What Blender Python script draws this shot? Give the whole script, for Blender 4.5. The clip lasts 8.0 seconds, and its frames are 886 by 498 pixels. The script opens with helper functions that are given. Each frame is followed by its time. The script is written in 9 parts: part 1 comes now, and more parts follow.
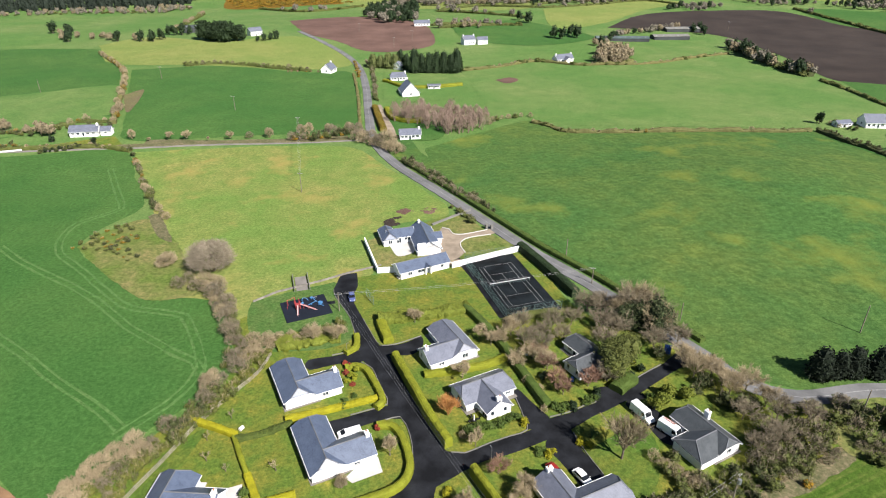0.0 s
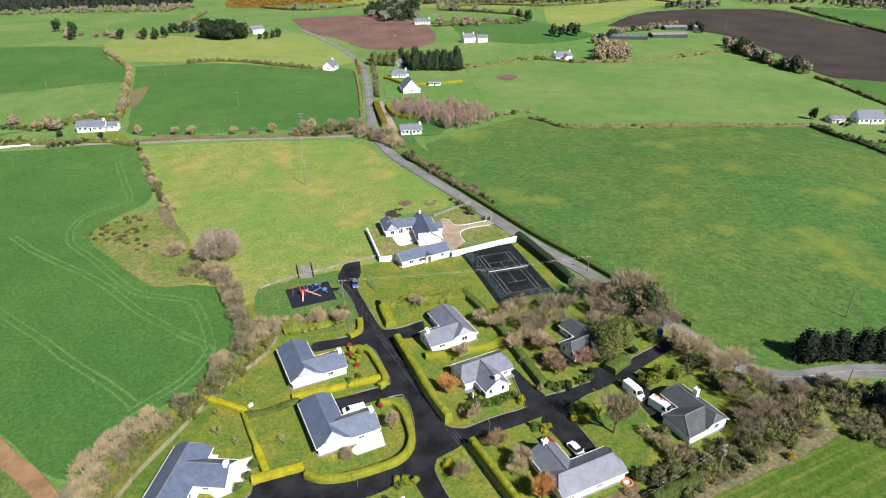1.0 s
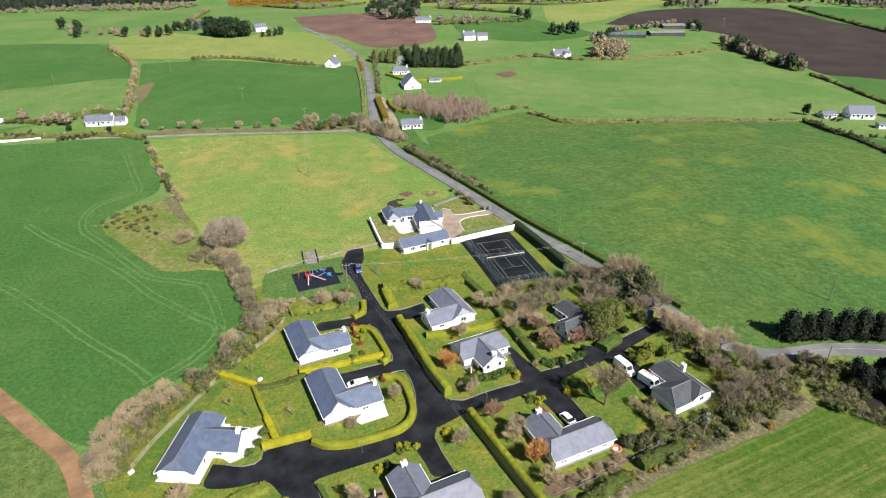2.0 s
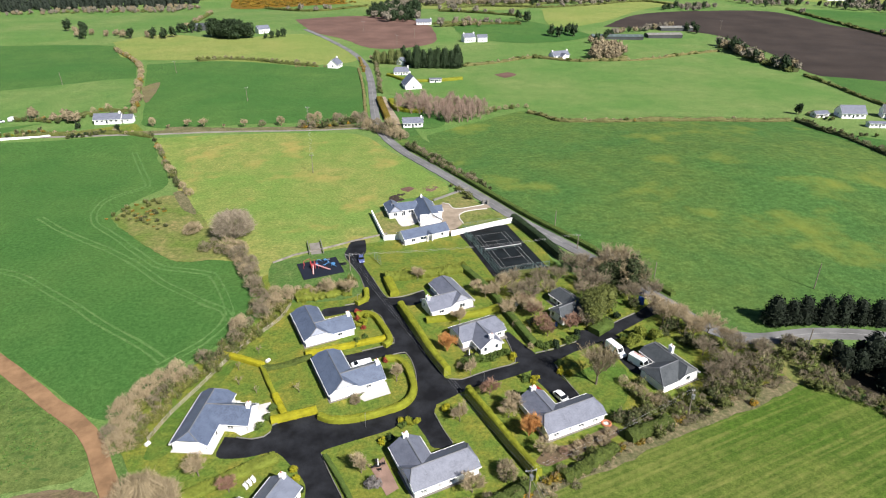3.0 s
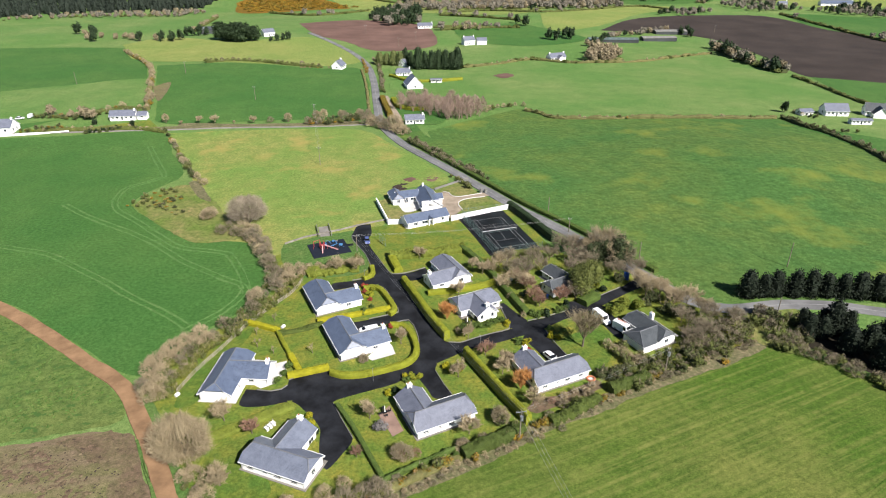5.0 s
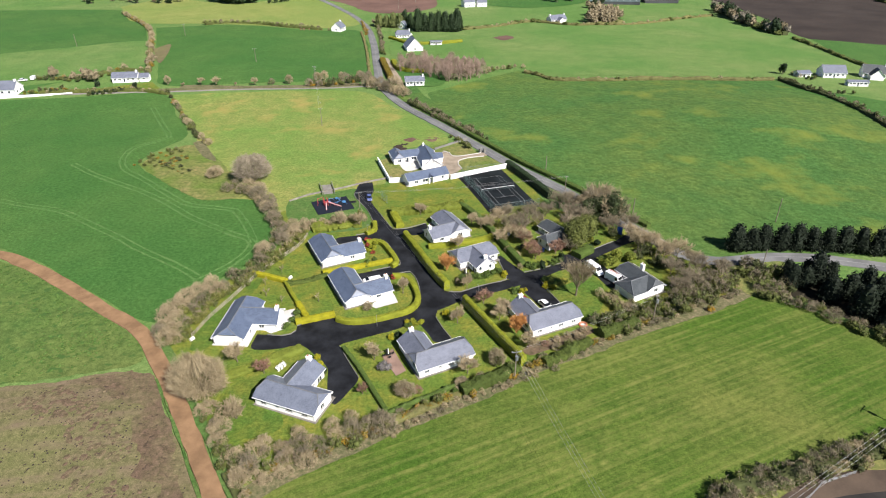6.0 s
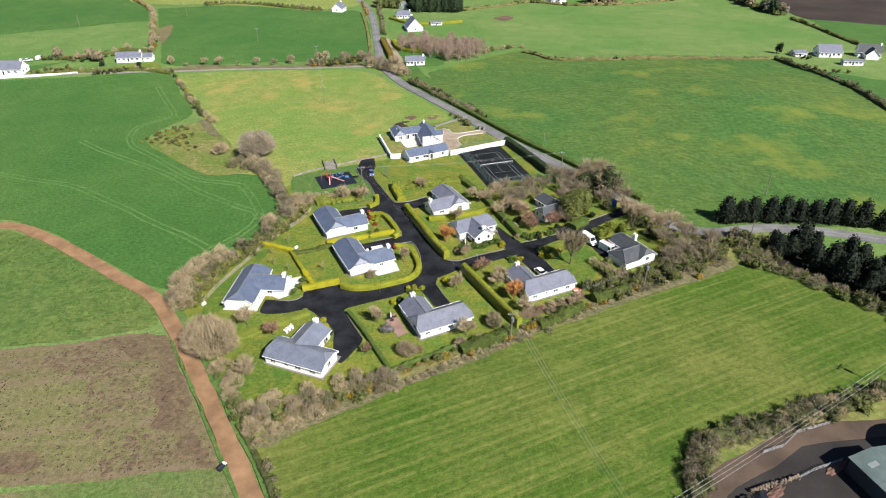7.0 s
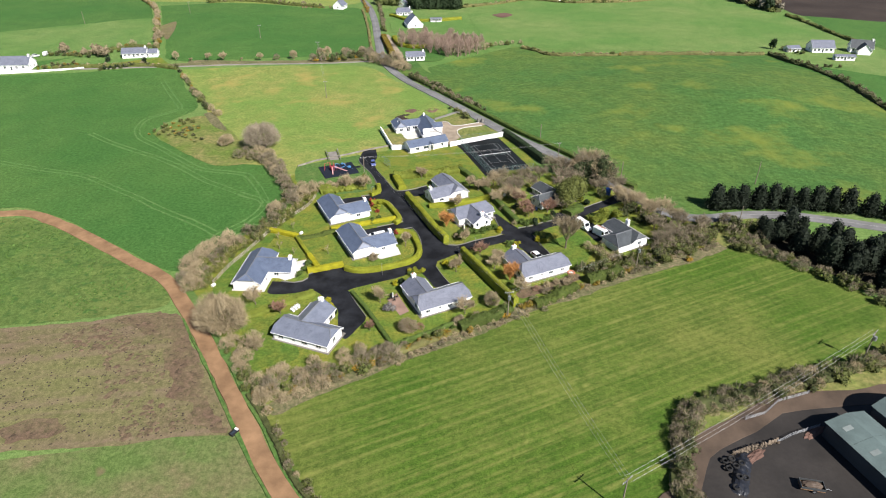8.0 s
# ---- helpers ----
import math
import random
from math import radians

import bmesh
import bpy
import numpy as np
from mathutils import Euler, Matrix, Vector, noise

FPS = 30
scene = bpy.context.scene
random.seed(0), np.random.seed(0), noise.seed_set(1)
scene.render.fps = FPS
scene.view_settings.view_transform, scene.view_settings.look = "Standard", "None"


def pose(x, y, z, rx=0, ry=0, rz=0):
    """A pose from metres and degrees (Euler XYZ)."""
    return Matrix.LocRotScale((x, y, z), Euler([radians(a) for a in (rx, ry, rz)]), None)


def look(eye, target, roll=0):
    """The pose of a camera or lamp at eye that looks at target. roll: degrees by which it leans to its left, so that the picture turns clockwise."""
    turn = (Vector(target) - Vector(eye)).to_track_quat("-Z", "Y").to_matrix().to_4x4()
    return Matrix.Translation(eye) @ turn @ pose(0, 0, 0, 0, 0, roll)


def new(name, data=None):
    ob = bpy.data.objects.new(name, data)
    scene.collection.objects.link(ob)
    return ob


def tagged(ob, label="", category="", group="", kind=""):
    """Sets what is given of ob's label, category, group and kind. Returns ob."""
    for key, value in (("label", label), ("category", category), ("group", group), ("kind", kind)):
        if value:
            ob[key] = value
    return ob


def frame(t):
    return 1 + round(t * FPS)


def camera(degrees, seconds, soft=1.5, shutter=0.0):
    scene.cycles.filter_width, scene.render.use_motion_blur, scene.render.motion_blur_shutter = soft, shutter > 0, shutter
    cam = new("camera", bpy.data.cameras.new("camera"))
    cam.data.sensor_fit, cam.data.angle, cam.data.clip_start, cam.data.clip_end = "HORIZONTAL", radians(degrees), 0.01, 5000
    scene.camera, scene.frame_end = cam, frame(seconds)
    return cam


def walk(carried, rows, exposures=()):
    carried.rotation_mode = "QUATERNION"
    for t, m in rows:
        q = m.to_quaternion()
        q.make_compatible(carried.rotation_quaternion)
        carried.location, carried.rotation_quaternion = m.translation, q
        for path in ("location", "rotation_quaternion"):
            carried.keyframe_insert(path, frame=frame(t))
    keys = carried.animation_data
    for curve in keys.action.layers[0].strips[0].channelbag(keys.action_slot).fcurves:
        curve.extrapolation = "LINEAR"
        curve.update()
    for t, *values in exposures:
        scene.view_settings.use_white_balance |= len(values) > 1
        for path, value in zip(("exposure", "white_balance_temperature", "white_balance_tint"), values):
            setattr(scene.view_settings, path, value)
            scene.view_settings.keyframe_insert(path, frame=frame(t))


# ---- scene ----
cam = camera(71.3, 8.0, 1.12)
METRES, EYE, TILT, LEAN, TURN = 63.5, 94.8, 0.0, 0.0, 0.0
ROWS = [
    (0.0, 0.0, 0.0, 0.0, -0.11, -27.53, 0.22),
    (0.5, -0.0006, -0.0452, -0.0008, -0.1, -27.55, 0.22),
    (1.0, -0.0008, -0.1058, -0.0017, -0.09, -27.59, 0.22),
    (1.5, -0.0001, -0.1711, -0.0038, -0.06, -27.63, 0.21),
    (3.0, 0.004, -0.3649, -0.0065, 0.04, -27.35, 0.13),
    (3.5, 0.0051, -0.4282, -0.0064, 0.07, -26.31, 0.13),
    (4.0, 0.005, -0.4935, -0.0094, 0.1, -25.16, 0.11),
    (4.5, 0.005, -0.5592, -0.0124, 0.1, -25.69, 0.1),
    (6.0, 0.0048, -0.7496, -0.0168, 0.08, -29.84, 0.12),
    (6.5, 0.0058, -0.8127, -0.017, 0.09, -31.05, 0.16),
    (7.0, 0.0074, -0.8744, -0.0172, 0.1, -31.27, 0.17),
    (7.5, 0.008, -0.9369, -0.0179, 0.08, -31.3, 0.18),
    (8.0, 0.0078, -0.9996, -0.019, 0.06, -31.34, 0.2),
]
walk(cam, [(t, pose(0, 0, EYE, TILT, LEAN, TURN) @ pose(METRES * x, METRES * y, METRES * z, 90 + pitch, roll, yaw)) for t, x, y, z, yaw, pitch, roll in ROWS])

# ---- light: a clear spring noon, sun behind the camera's right shoulder
SUN_ELEVATION, SUN_AZIMUTH = radians(42), radians(139)  # azimuth clockwise from +y
world = bpy.data.worlds.new("sky")
world.use_nodes = True
scene.world = world
wn = world.node_tree.nodes
sky = wn.new("ShaderNodeTexSky")
sky.sky_type, sky.sun_disc = "NISHITA", False
sky.sun_elevation, sky.sun_rotation = SUN_ELEVATION, SUN_AZIMUTH
sky.altitude, sky.air_density, sky.dust_density, sky.ozone_density = 100, 0.6, 0.1, 2.0  # clear air after rain
world.node_tree.links.new(sky.outputs[0], wn["Background"].inputs[0])
wn["Background"].inputs[1].default_value = 0.05
sun = new("sun", bpy.data.lights.new("sun", "SUN"))
sun.data.energy, sun.data.angle, sun.data.color = 5.0, radians(0.6), (1.0, 0.95, 0.91)
toward = Vector((math.sin(SUN_AZIMUTH) * math.cos(SUN_ELEVATION), math.cos(SUN_AZIMUTH) * math.cos(SUN_ELEVATION), math.sin(SUN_ELEVATION)))
sun.matrix_world = look(toward * 300, (0, 0, 0))
scene.view_settings.exposure = 1.04


# ---- materials
def shader(name, rough=0.9, specular=0.25, metal=0.0):
    m = bpy.data.materials.new(name)
    m.use_nodes = True
    b = m.node_tree.nodes["Principled BSDF"]
    b.inputs["Roughness"].default_value = rough
    b.inputs["Specular IOR Level"].default_value = specular
    b.inputs["Metallic"].default_value = metal
    return m, m.node_tree, b


def node(nt, kind, **sets):
    n = nt.nodes.new(kind)
    for key, value in sets.items():
        n.inputs[key].default_value = value
    return n


def blend(nt, fac, a, b, kind="MIX"):
    """A colour mix; fac, a and b are sockets, colours or numbers."""
    n = nt.nodes.new("ShaderNodeMix")
    n.data_type, n.blend_type = "RGBA", kind
    for i, v in ((0, fac), (6, a), (7, b)):
        if isinstance(v, bpy.types.NodeSocket):
            nt.links.new(v, n.inputs[i])
        else:
            n.inputs[i].default_value = v if i == 0 else (*v, 1)
    return n.outputs[2]


def ramp(nt, src, lo, hi):
    n = node(nt, "ShaderNodeMapRange", **{"From Min": lo, "From Max": hi})
    nt.links.new(src, n.inputs[0])
    return n.outputs[0]


def place(nt, stretch=(1, 1, 1), turn=0.0):
    geo = nt.nodes.new("ShaderNodeNewGeometry")
    turned = nt.nodes.new("ShaderNodeMapping")
    turned.inputs["Rotation"].default_value = (0, 0, radians(turn))
    nt.links.new(geo.outputs["Position"], turned.inputs[0])
    mp = nt.nodes.new("ShaderNodeMapping")
    mp.inputs["Scale"].default_value = stretch
    nt.links.new(turned.outputs[0], mp.inputs[0])
    return mp.outputs[0]


def cloudy(nt, at, scale, detail=4.0, rough=0.6):
    n = node(nt, "ShaderNodeTexNoise", Scale=scale, Detail=detail, Roughness=rough)
    nt.links.new(at, n.inputs["Vector"])
    return n.outputs["Fac"]


def bumped(nt, b, height, strength, distance):
    n = node(nt, "ShaderNodeBump", Strength=strength, Distance=distance)
    nt.links.new(height, n.inputs["Height"])
    nt.links.new(n.outputs[0], b.inputs["Normal"])


def grass(name, green, dry, dark, patch=0.02, amount=0.55, rows=None, tuft=0.9, bump=0.35, spots=None):
    """Sward: broad patches of dry growth, small tufts, and mowing rows (turn, spacing, weight) where it is mown."""
    m, nt, b = shader(name, 0.95, 0.12)
    at = place(nt)
    green, dry, dark = ((c[0] * 1.03, c[1], c[2] * 1.18) for c in (green, dry, dark))
    wide = ramp(nt, cloudy(nt, at, patch, 5.0, 0.62), 0.4, 0.68)
    col = blend(nt, wide, green, dry)
    mid = ramp(nt, cloudy(nt, at, patch * 7, 4.0, 0.65), 0.35, 0.75)
    col = blend(nt, ramp(nt, mid, 0.0, 1.0 / amount), col, dark)
    fine = cloudy(nt, at, tuft, 3.0, 0.75)
    col = blend(nt, ramp(nt, fine, 0.34, 0.66), blend(nt, 1.0, col, (0.56, 0.62, 0.55), "MULTIPLY"), col)
    blade = cloudy(nt, at, tuft * 4.5, 4.0, 0.8)
    col = blend(nt, ramp(nt, blade, 0.38, 0.64), blend(nt, 1.0, col, (0.66, 0.70, 0.62), "MULTIPLY"), blend(nt, 1.0, col, (1.18, 1.14, 1.15), "MULTIPLY"))
    if rows:
        turn, spacing, weight = rows
        along = place(nt, (0.012, 1.0 / spacing, 1.0), turn)
        streak = cloudy(nt, along, 1.0, 2.5, 0.55)
        broken = nt.nodes.new("ShaderNodeMath")
        broken.operation = "MULTIPLY"
        nt.links.new(ramp(nt, streak, 0.44, 0.44 + 0.17 / weight), broken.inputs[0])
        nt.links.new(ramp(nt, cloudy(nt, at, 0.35, 4.0, 0.7), 0.3, 0.7), broken.inputs[1])
        col = blend(nt, broken.outputs[0], col, dry)
    if spots:
        scale, level, colour, soft = (*spots, 0.05)[:4]
        col = blend(nt, ramp(nt, cloudy(nt, at, scale, 5.0 if soft > 0.1 else 2.0, 0.55), level, level + soft), col, colour)
    nt.links.new(col, b.inputs["Base Color"])
    bumped(nt, b, fine, bump, 0.25)
    return m


def plain(name, colour, rough=0.85, specular=0.25, metal=0.0, vary=0.18, scale=1.3, bump=0.1, depth=0.02):
    """One surface colour with broad weathering and fine grain."""
    m, nt, b = shader(name, rough, specular, metal)
    at = place(nt)
    worn = tuple(c * (1 - vary) for c in colour)
    pale = tuple(min(1.0, c * (1 + vary * 0.6)) for c in colour)
    col = blend(nt, ramp(nt, cloudy(nt, at, scale * 0.25, 4.0), 0.35, 0.7), worn, pale)
    fine = cloudy(nt, at, scale * 6, 4.0, 0.7)
    col = blend(nt, ramp(nt, fine, 0.3, 0.7), blend(nt, 1.0, col, tuple(1 - vary * 0.6 for _ in range(3)), "MULTIPLY"), col)
    nt.links.new(col, b.inputs["Base Color"])
    bumped(nt, b, fine, bump, depth)
    return m


def leafy(name, base, other, rough=0.75):
    """Leaves or twigs: every leaf and every plant has its own tone."""
    m, nt, b = shader(name, rough, 0.2)
    geo = nt.nodes.new("ShaderNodeNewGeometry")
    info = nt.nodes.new("ShaderNodeObjectInfo")
    col = blend(nt, geo.outputs["Random Per Island"], base, other)
    col = blend(nt, ramp(nt, info.outputs["Random"], 0.0, 1.6), col, other)
    at = place(nt)
    col = blend(nt, ramp(nt, cloudy(nt, at, 0.5), 0.35, 0.65), blend(nt, 1.0, col, (0.7, 0.7, 0.7), "MULTIPLY"), col)
    nt.links.new(col, b.inputs["Base Color"])
    return m


def slate(name, colour):
    """Courses of fibre slate with a faint lichen bloom."""
    m, nt, b = shader(name, 0.42, 0.45)
    tex = nt.nodes.new("ShaderNodeTexCoord")
    br = node(nt, "ShaderNodeTexBrick", Scale=1.0)
    br.inputs["Color1"].default_value = (*colour, 1)
    br.inputs["Color2"].default_value = (*(c * 1.28 for c in colour), 1)
    br.inputs["Mortar"].default_value = (*(c * 0.45 for c in colour), 1)
    br.inputs["Mortar Size"].default_value = 0.012
    br.inputs["Brick Width"].default_value, br.inputs["Row Height"].default_value = 0.3, 0.22
    nt.links.new(tex.outputs["UV"], br.inputs["Vector"])
    at = place(nt)
    stain = ramp(nt, cloudy(nt, at, 0.55, 6.0, 0.7), 0.42, 0.75)
    col = blend(nt, stain, br.outputs[0], tuple(c * 1.35 + 0.012 for c in colour))
    nt.links.new(col, b.inputs["Base Color"])
    bumped(nt, b, br.outputs["Fac"], -0.25, 0.02)
    return m


def glassy(name, tint=(0.03, 0.04, 0.05)):
    m, nt, b = shader(name, 0.06, 0.6)
    b.inputs["Base Color"].default_value = (*tint, 1)
    return m


LAWN = grass("lawn_grass", (0.132, 0.196, 0.028), (0.268, 0.236, 0.037), (0.062, 0.114, 0.019), 0.15, 0.72, None, 1.6)
COWFIELD = grass("tufted_cow_pasture", (0.098, 0.174, 0.036), (0.165, 0.195, 0.052), (0.050, 0.096, 0.022), 0.03, 0.7, None, 0.7, 0.5, (0.42, 0.60, (0.046, 0.092, 0.022)))
DRYFIELD = grass("short_pasture_with_bare_spots", (0.120, 0.178, 0.046), (0.215, 0.165, 0.088), (0.080, 0.135, 0.030), 0.045, 0.5, None, 0.9, 0.4, (0.11, 0.66, (0.150, 0.100, 0.066), 0.10))
STONE = plain("grey_field_stone", (0.24, 0.22, 0.19), 0.95, 0.15, 0, 0.35, 2.0, 0.5, 0.05)
PALE = plain("pale_concrete_flags", (0.50, 0.48, 0.45), 0.9, 0.2, 0, 0.12, 1.2)
PASTURE = grass("pasture_grass", (0.118, 0.222, 0.050), (0.205, 0.265, 0.080), (0.078, 0.165, 0.036), 0.014, 0.6)
LUSH = grass("lush_grass", (0.059, 0.150, 0.030), (0.097, 0.180, 0.040), (0.040, 0.110, 0.022), 0.013, 0.5)
MOWN = grass("mown_meadow", (0.072, 0.135, 0.015), (0.172, 0.184, 0.042), (0.040, 0.086, 0.011), 0.016, 0.6, (-25, 1.3, 0.6), 0.8, 0.9)
HILL = grass("hill_grass", (0.073, 0.158, 0.034), (0.122, 0.176, 0.036), (0.040, 0.102, 0.024), 0.018, 0.6, None, 0.5, 1.0, (0.026, 0.56, (0.190, 0.200, 0.034), 0.26))
ROUGH = grass("rough_grass", (0.175, 0.270, 0.055), (0.315, 0.290, 0.084), (0.110, 0.185, 0.034), 0.024, 0.7, None, 0.9, 0.35, (0.05, 0.55, (0.300, 0.225, 0.072), 0.24))
SCRUB = grass("scrub_grass", (0.150, 0.208, 0.040), (0.300, 0.250, 0.095), (0.072, 0.112, 0.022), 0.07, 0.75)
YELLOW = grass("yellow_grass", (0.200, 0.265, 0.062), (0.290, 0.300, 0.085), (0.140, 0.205, 0.038), 0.012, 0.45)
GORSELAND = grass("gorse_heath", (0.230, 0.125, 0.012), (0.330, 0.165, 0.010), (0.060, 0.060, 0.014), 0.03, 0.9, None, 0.25)
GRAZED = grass("grazed_bare_sward", (0.186, 0.174, 0.070), (0.168, 0.122, 0.074), (0.125, 0.140, 0.042), 0.03, 0.55, (-8, 3.0, 0.6), 0.8, 0.35, (1.0, 0.66, (0.060, 0.048, 0.030)))
TRAMPLED = grass("trampled_sward", (0.160, 0.110, 0.065), (0.186, 0.160, 0.074), (0.100, 0.070, 0.048), 0.13, 0.6, None, 0.8, 0.4, (0.9, 0.64, (0.055, 0.040, 0.028)))
DRY_BANK = grass("dry_bank_grass", (0.165, 0.150, 0.070), (0.270, 0.210, 0.120), (0.075, 0.100, 0.034), 0.15, 0.9, None, 1.2)
VERGE = grass("damp_verge_grass", (0.085, 0.170, 0.036), (0.140, 0.190, 0.052), (0.050, 0.110, 0.024), 0.15, 0.6, None, 1.2)
# brown mud, its colour lowered for cloud shade over the farmyard corner
MUD = plain("shade_darkened_wet_mud", (0.085, 0.060, 0.042), 0.7, 0.35, 0, 0.35, 0.5, 0.4, 0.05)
TRACKS = grass("wheel_track_grass", (0.094, 0.192, 0.047), (0.126, 0.212, 0.060), (0.058, 0.146, 0.032), 0.2, 0.5)
# deeper garden green; on one lawn it also stands in for shade
GARDEN = grass("damp_and_shaded_garden_grass", (0.090, 0.165, 0.024), (0.190, 0.200, 0.032), (0.048, 0.100, 0.016), 0.12, 0.65, None, 1.6)
PLOUGHED = plain("ploughed_soil", (0.145, 0.088, 0.070), 0.95, 0.1, 0, 0.25, 0.15, 0.5, 0.2)
DARK_SOIL = plain("dark_wet_soil", (0.044, 0.034, 0.028), 0.95, 0.15, 0, 0.3, 0.1, 0.5, 0.2)
EARTH = plain("bare_earth_track", (0.250, 0.152, 0.083), 0.95, 0.1, 0, 0.3, 0.9, 0.5, 0.06)
ASPHALT = plain("black_tarmac", (0.0175, 0.0190, 0.0225), 0.75, 0.16, 0, 0.6, 0.9, 0.15, 0.01)
ROAD = plain("worn_grey_asphalt", (0.165, 0.165, 0.165), 0.85, 0.25, 0, 0.3, 0.5, 0.15, 0.01)
COURT = plain("court_tarmac", (0.0125, 0.0170, 0.0195), 0.85, 0.12, 0, 0.75, 0.6, 0.1, 0.01)
RUBBER = plain("rubber_safety_surface", (0.010, 0.014, 0.024), 0.9, 0.2, 0, 0.2, 0.8)
KERB = plain("pale_concrete", (0.19, 0.185, 0.168), 0.9, 0.2, 0, 0.2, 0.9)
PAVING = plain("paving_concrete", (0.20, 0.185, 0.165), 0.9, 0.2, 0, 0.2, 1.2)
GRAVEL = plain("buff_gravel", (0.30, 0.245, 0.185), 0.95, 0.15, 0, 0.3, 0.8, 0.4, 0.04)
YARD = plain("dark_yard_concrete", (0.030, 0.026, 0.023), 0.7, 0.35, 0, 0.45, 0.25, 0.2, 0.02)
RENDER = plain("white_render", (0.87, 0.86, 0.84), 0.9, 0.2, 0, 0.06, 1.2, 0.08, 0.01)
WHITE = plain("white_gloss_paint", (0.78, 0.78, 0.77), 0.4, 0.4, 0, 0.05, 1.5, 0.03)
LINE = plain("faded_white_line", (0.34, 0.34, 0.34), 0.8, 0.2, 0, 0.3, 2.0)
SLATE_BLUE = slate("blue_grey_slate", (0.068, 0.087, 0.130))
SLATE_GREY = slate("weathered_grey_slate", (0.106, 0.115, 0.146))
SLATE_PALE = slate("pale_blue_grey_slate", (0.105, 0.118, 0.152))
SLATE_DARK = slate("old_dark_slate", (0.046, 0.052, 0.056))
RIDGE = plain("grey_ridge_tile", (0.14, 0.145, 0.155), 0.7, 0.3, 0, 0.2, 2.0)
GLASS = glassy("window_glass")
CAR_GLASS = glassy("tinted_car_glass", (0.012, 0.014, 0.016))
CAR_WHITE = plain("white_car_paint", (0.75, 0.76, 0.77), 0.25, 0.55, 0, 0.03, 2.0, 0.0)
CAR_SILVER = plain("blue_car_paint", (0.10, 0.13, 0.30), 0.25, 0.55, 0.2, 0.04, 2.0, 0.0)
CAR_RED = plain("dark_red_car_paint", (0.26, 0.025, 0.022), 0.25, 0.55, 0.1, 0.04, 2.0, 0.0)
TYRE = plain("black_rubber", (0.014, 0.014, 0.014), 0.8, 0.3)
STEEL = plain("galvanised_steel", (0.33, 0.34, 0.35), 0.45, 0.5, 0.7, 0.12)
NETTING = plain("green_coated_mesh", (0.13, 0.20, 0.19), 0.6, 0.3, 0.2, 0.1)
POLE_WOOD = plain("weathered_pole_timber", (0.21, 0.18, 0.14), 0.9, 0.2, 0, 0.25, 2.0)
WIRE = plain("power_cable", (0.42, 0.42, 0.42), 0.5, 0.4, 0.4)
PORCELAIN = plain("pale_insulator", (0.62, 0.60, 0.57), 0.3, 0.5)
TIMBER = plain("fence_timber", (0.36, 0.32, 0.26), 0.9, 0.2, 0, 0.25, 2.0)
RED = plain("red_play_paint", (0.40, 0.06, 0.06), 0.4, 0.4)
PINK = plain("faded_pink_play_paint", (0.62, 0.36, 0.35), 0.5, 0.4)
BLUE = plain("blue_paint", (0.035, 0.11, 0.44), 0.4, 0.4)
AQUA = plain("light_blue_paint", (0.07, 0.21, 0.42), 0.4, 0.4)
TERRACOTTA = plain("terracotta", (0.42, 0.16, 0.085), 0.85, 0.2)
RUBBLE = plain("ochre_rubble", (0.17, 0.135, 0.10), 0.95, 0.15, 0, 0.35, 1.5, 0.4, 0.04)
SHEET = plain("black_plastic_sheet", (0.018, 0.020, 0.026), 0.35, 0.5, 0, 0.3, 1.0, 0.3, 0.05)
SHED_ROOF = plain("grey_green_sheeting", (0.115, 0.155, 0.148), 0.55, 0.4, 0.1, 0.3, 0.5)
SHED_WALL = plain("dark_sheeting", (0.055, 0.060, 0.062), 0.7, 0.3, 0, 0.25, 0.5)
WOOD_RAW = plain("brown_garden_timber", (0.30, 0.17, 0.085), 0.8, 0.25)
TWIG_TAN = leafy("tan_bare_twigs", (0.470, 0.380, 0.235), (0.290, 0.232, 0.140))
TWIG_GREY = leafy("grey_bare_twigs", (0.325, 0.268, 0.180), (0.175, 0.148, 0.100))
TWIG_RED = leafy("reddish_bare_twigs", (0.370, 0.215, 0.145), (0.210, 0.128, 0.090))
BARK = plain("grey_brown_bark", (0.16, 0.13, 0.10), 0.95, 0.1, 0, 0.3, 3.0, 0.4, 0.03)
TWIG_FAR = leafy("brown_winter_twigs", (0.345, 0.280, 0.175), (0.200, 0.165, 0.100))
TWIG_BARK = leafy("grey_tan_twigs", (0.385, 0.325, 0.235), (0.225, 0.190, 0.135))
TWIG_WOOD = leafy("grey_brown_winter_wood", (0.275, 0.242, 0.182), (0.150, 0.136, 0.104))
TWIG_LARCH = leafy("pale_pinkish_twigs", (0.400, 0.290, 0.230), (0.250, 0.180, 0.140))
FOREST_GREY = leafy("dark_forest_needles", (0.030, 0.043, 0.027), (0.016, 0.023, 0.016))
PATIO = plain("brown_patio_brick", (0.25, 0.165, 0.13), 0.9, 0.2, 0, 0.25, 1.5)
FLOOR = plain("dark_brown_ground", (0.030, 0.026, 0.017), 0.95, 0.1, 0, 0.4, 0.5, 0.4, 0.1)
TWIG_RUST = leafy("rust_dead_leaves", (0.620, 0.310, 0.105), (0.450, 0.215, 0.070))
LEAF_HEDGE = leafy("yellow_green_privet", (0.310, 0.310, 0.024), (0.175, 0.200, 0.018))
LEAF_LAWN = leafy("mossy_hedge_leaves", (0.205, 0.225, 0.030), (0.120, 0.150, 0.022))
LEAF_GOLD = leafy("golden_privet", (0.375, 0.340, 0.014), (0.262, 0.252, 0.014))
LEAF_GREEN = leafy("mid_green_leaves", (0.101, 0.147, 0.028), (0.063, 0.101, 0.021))
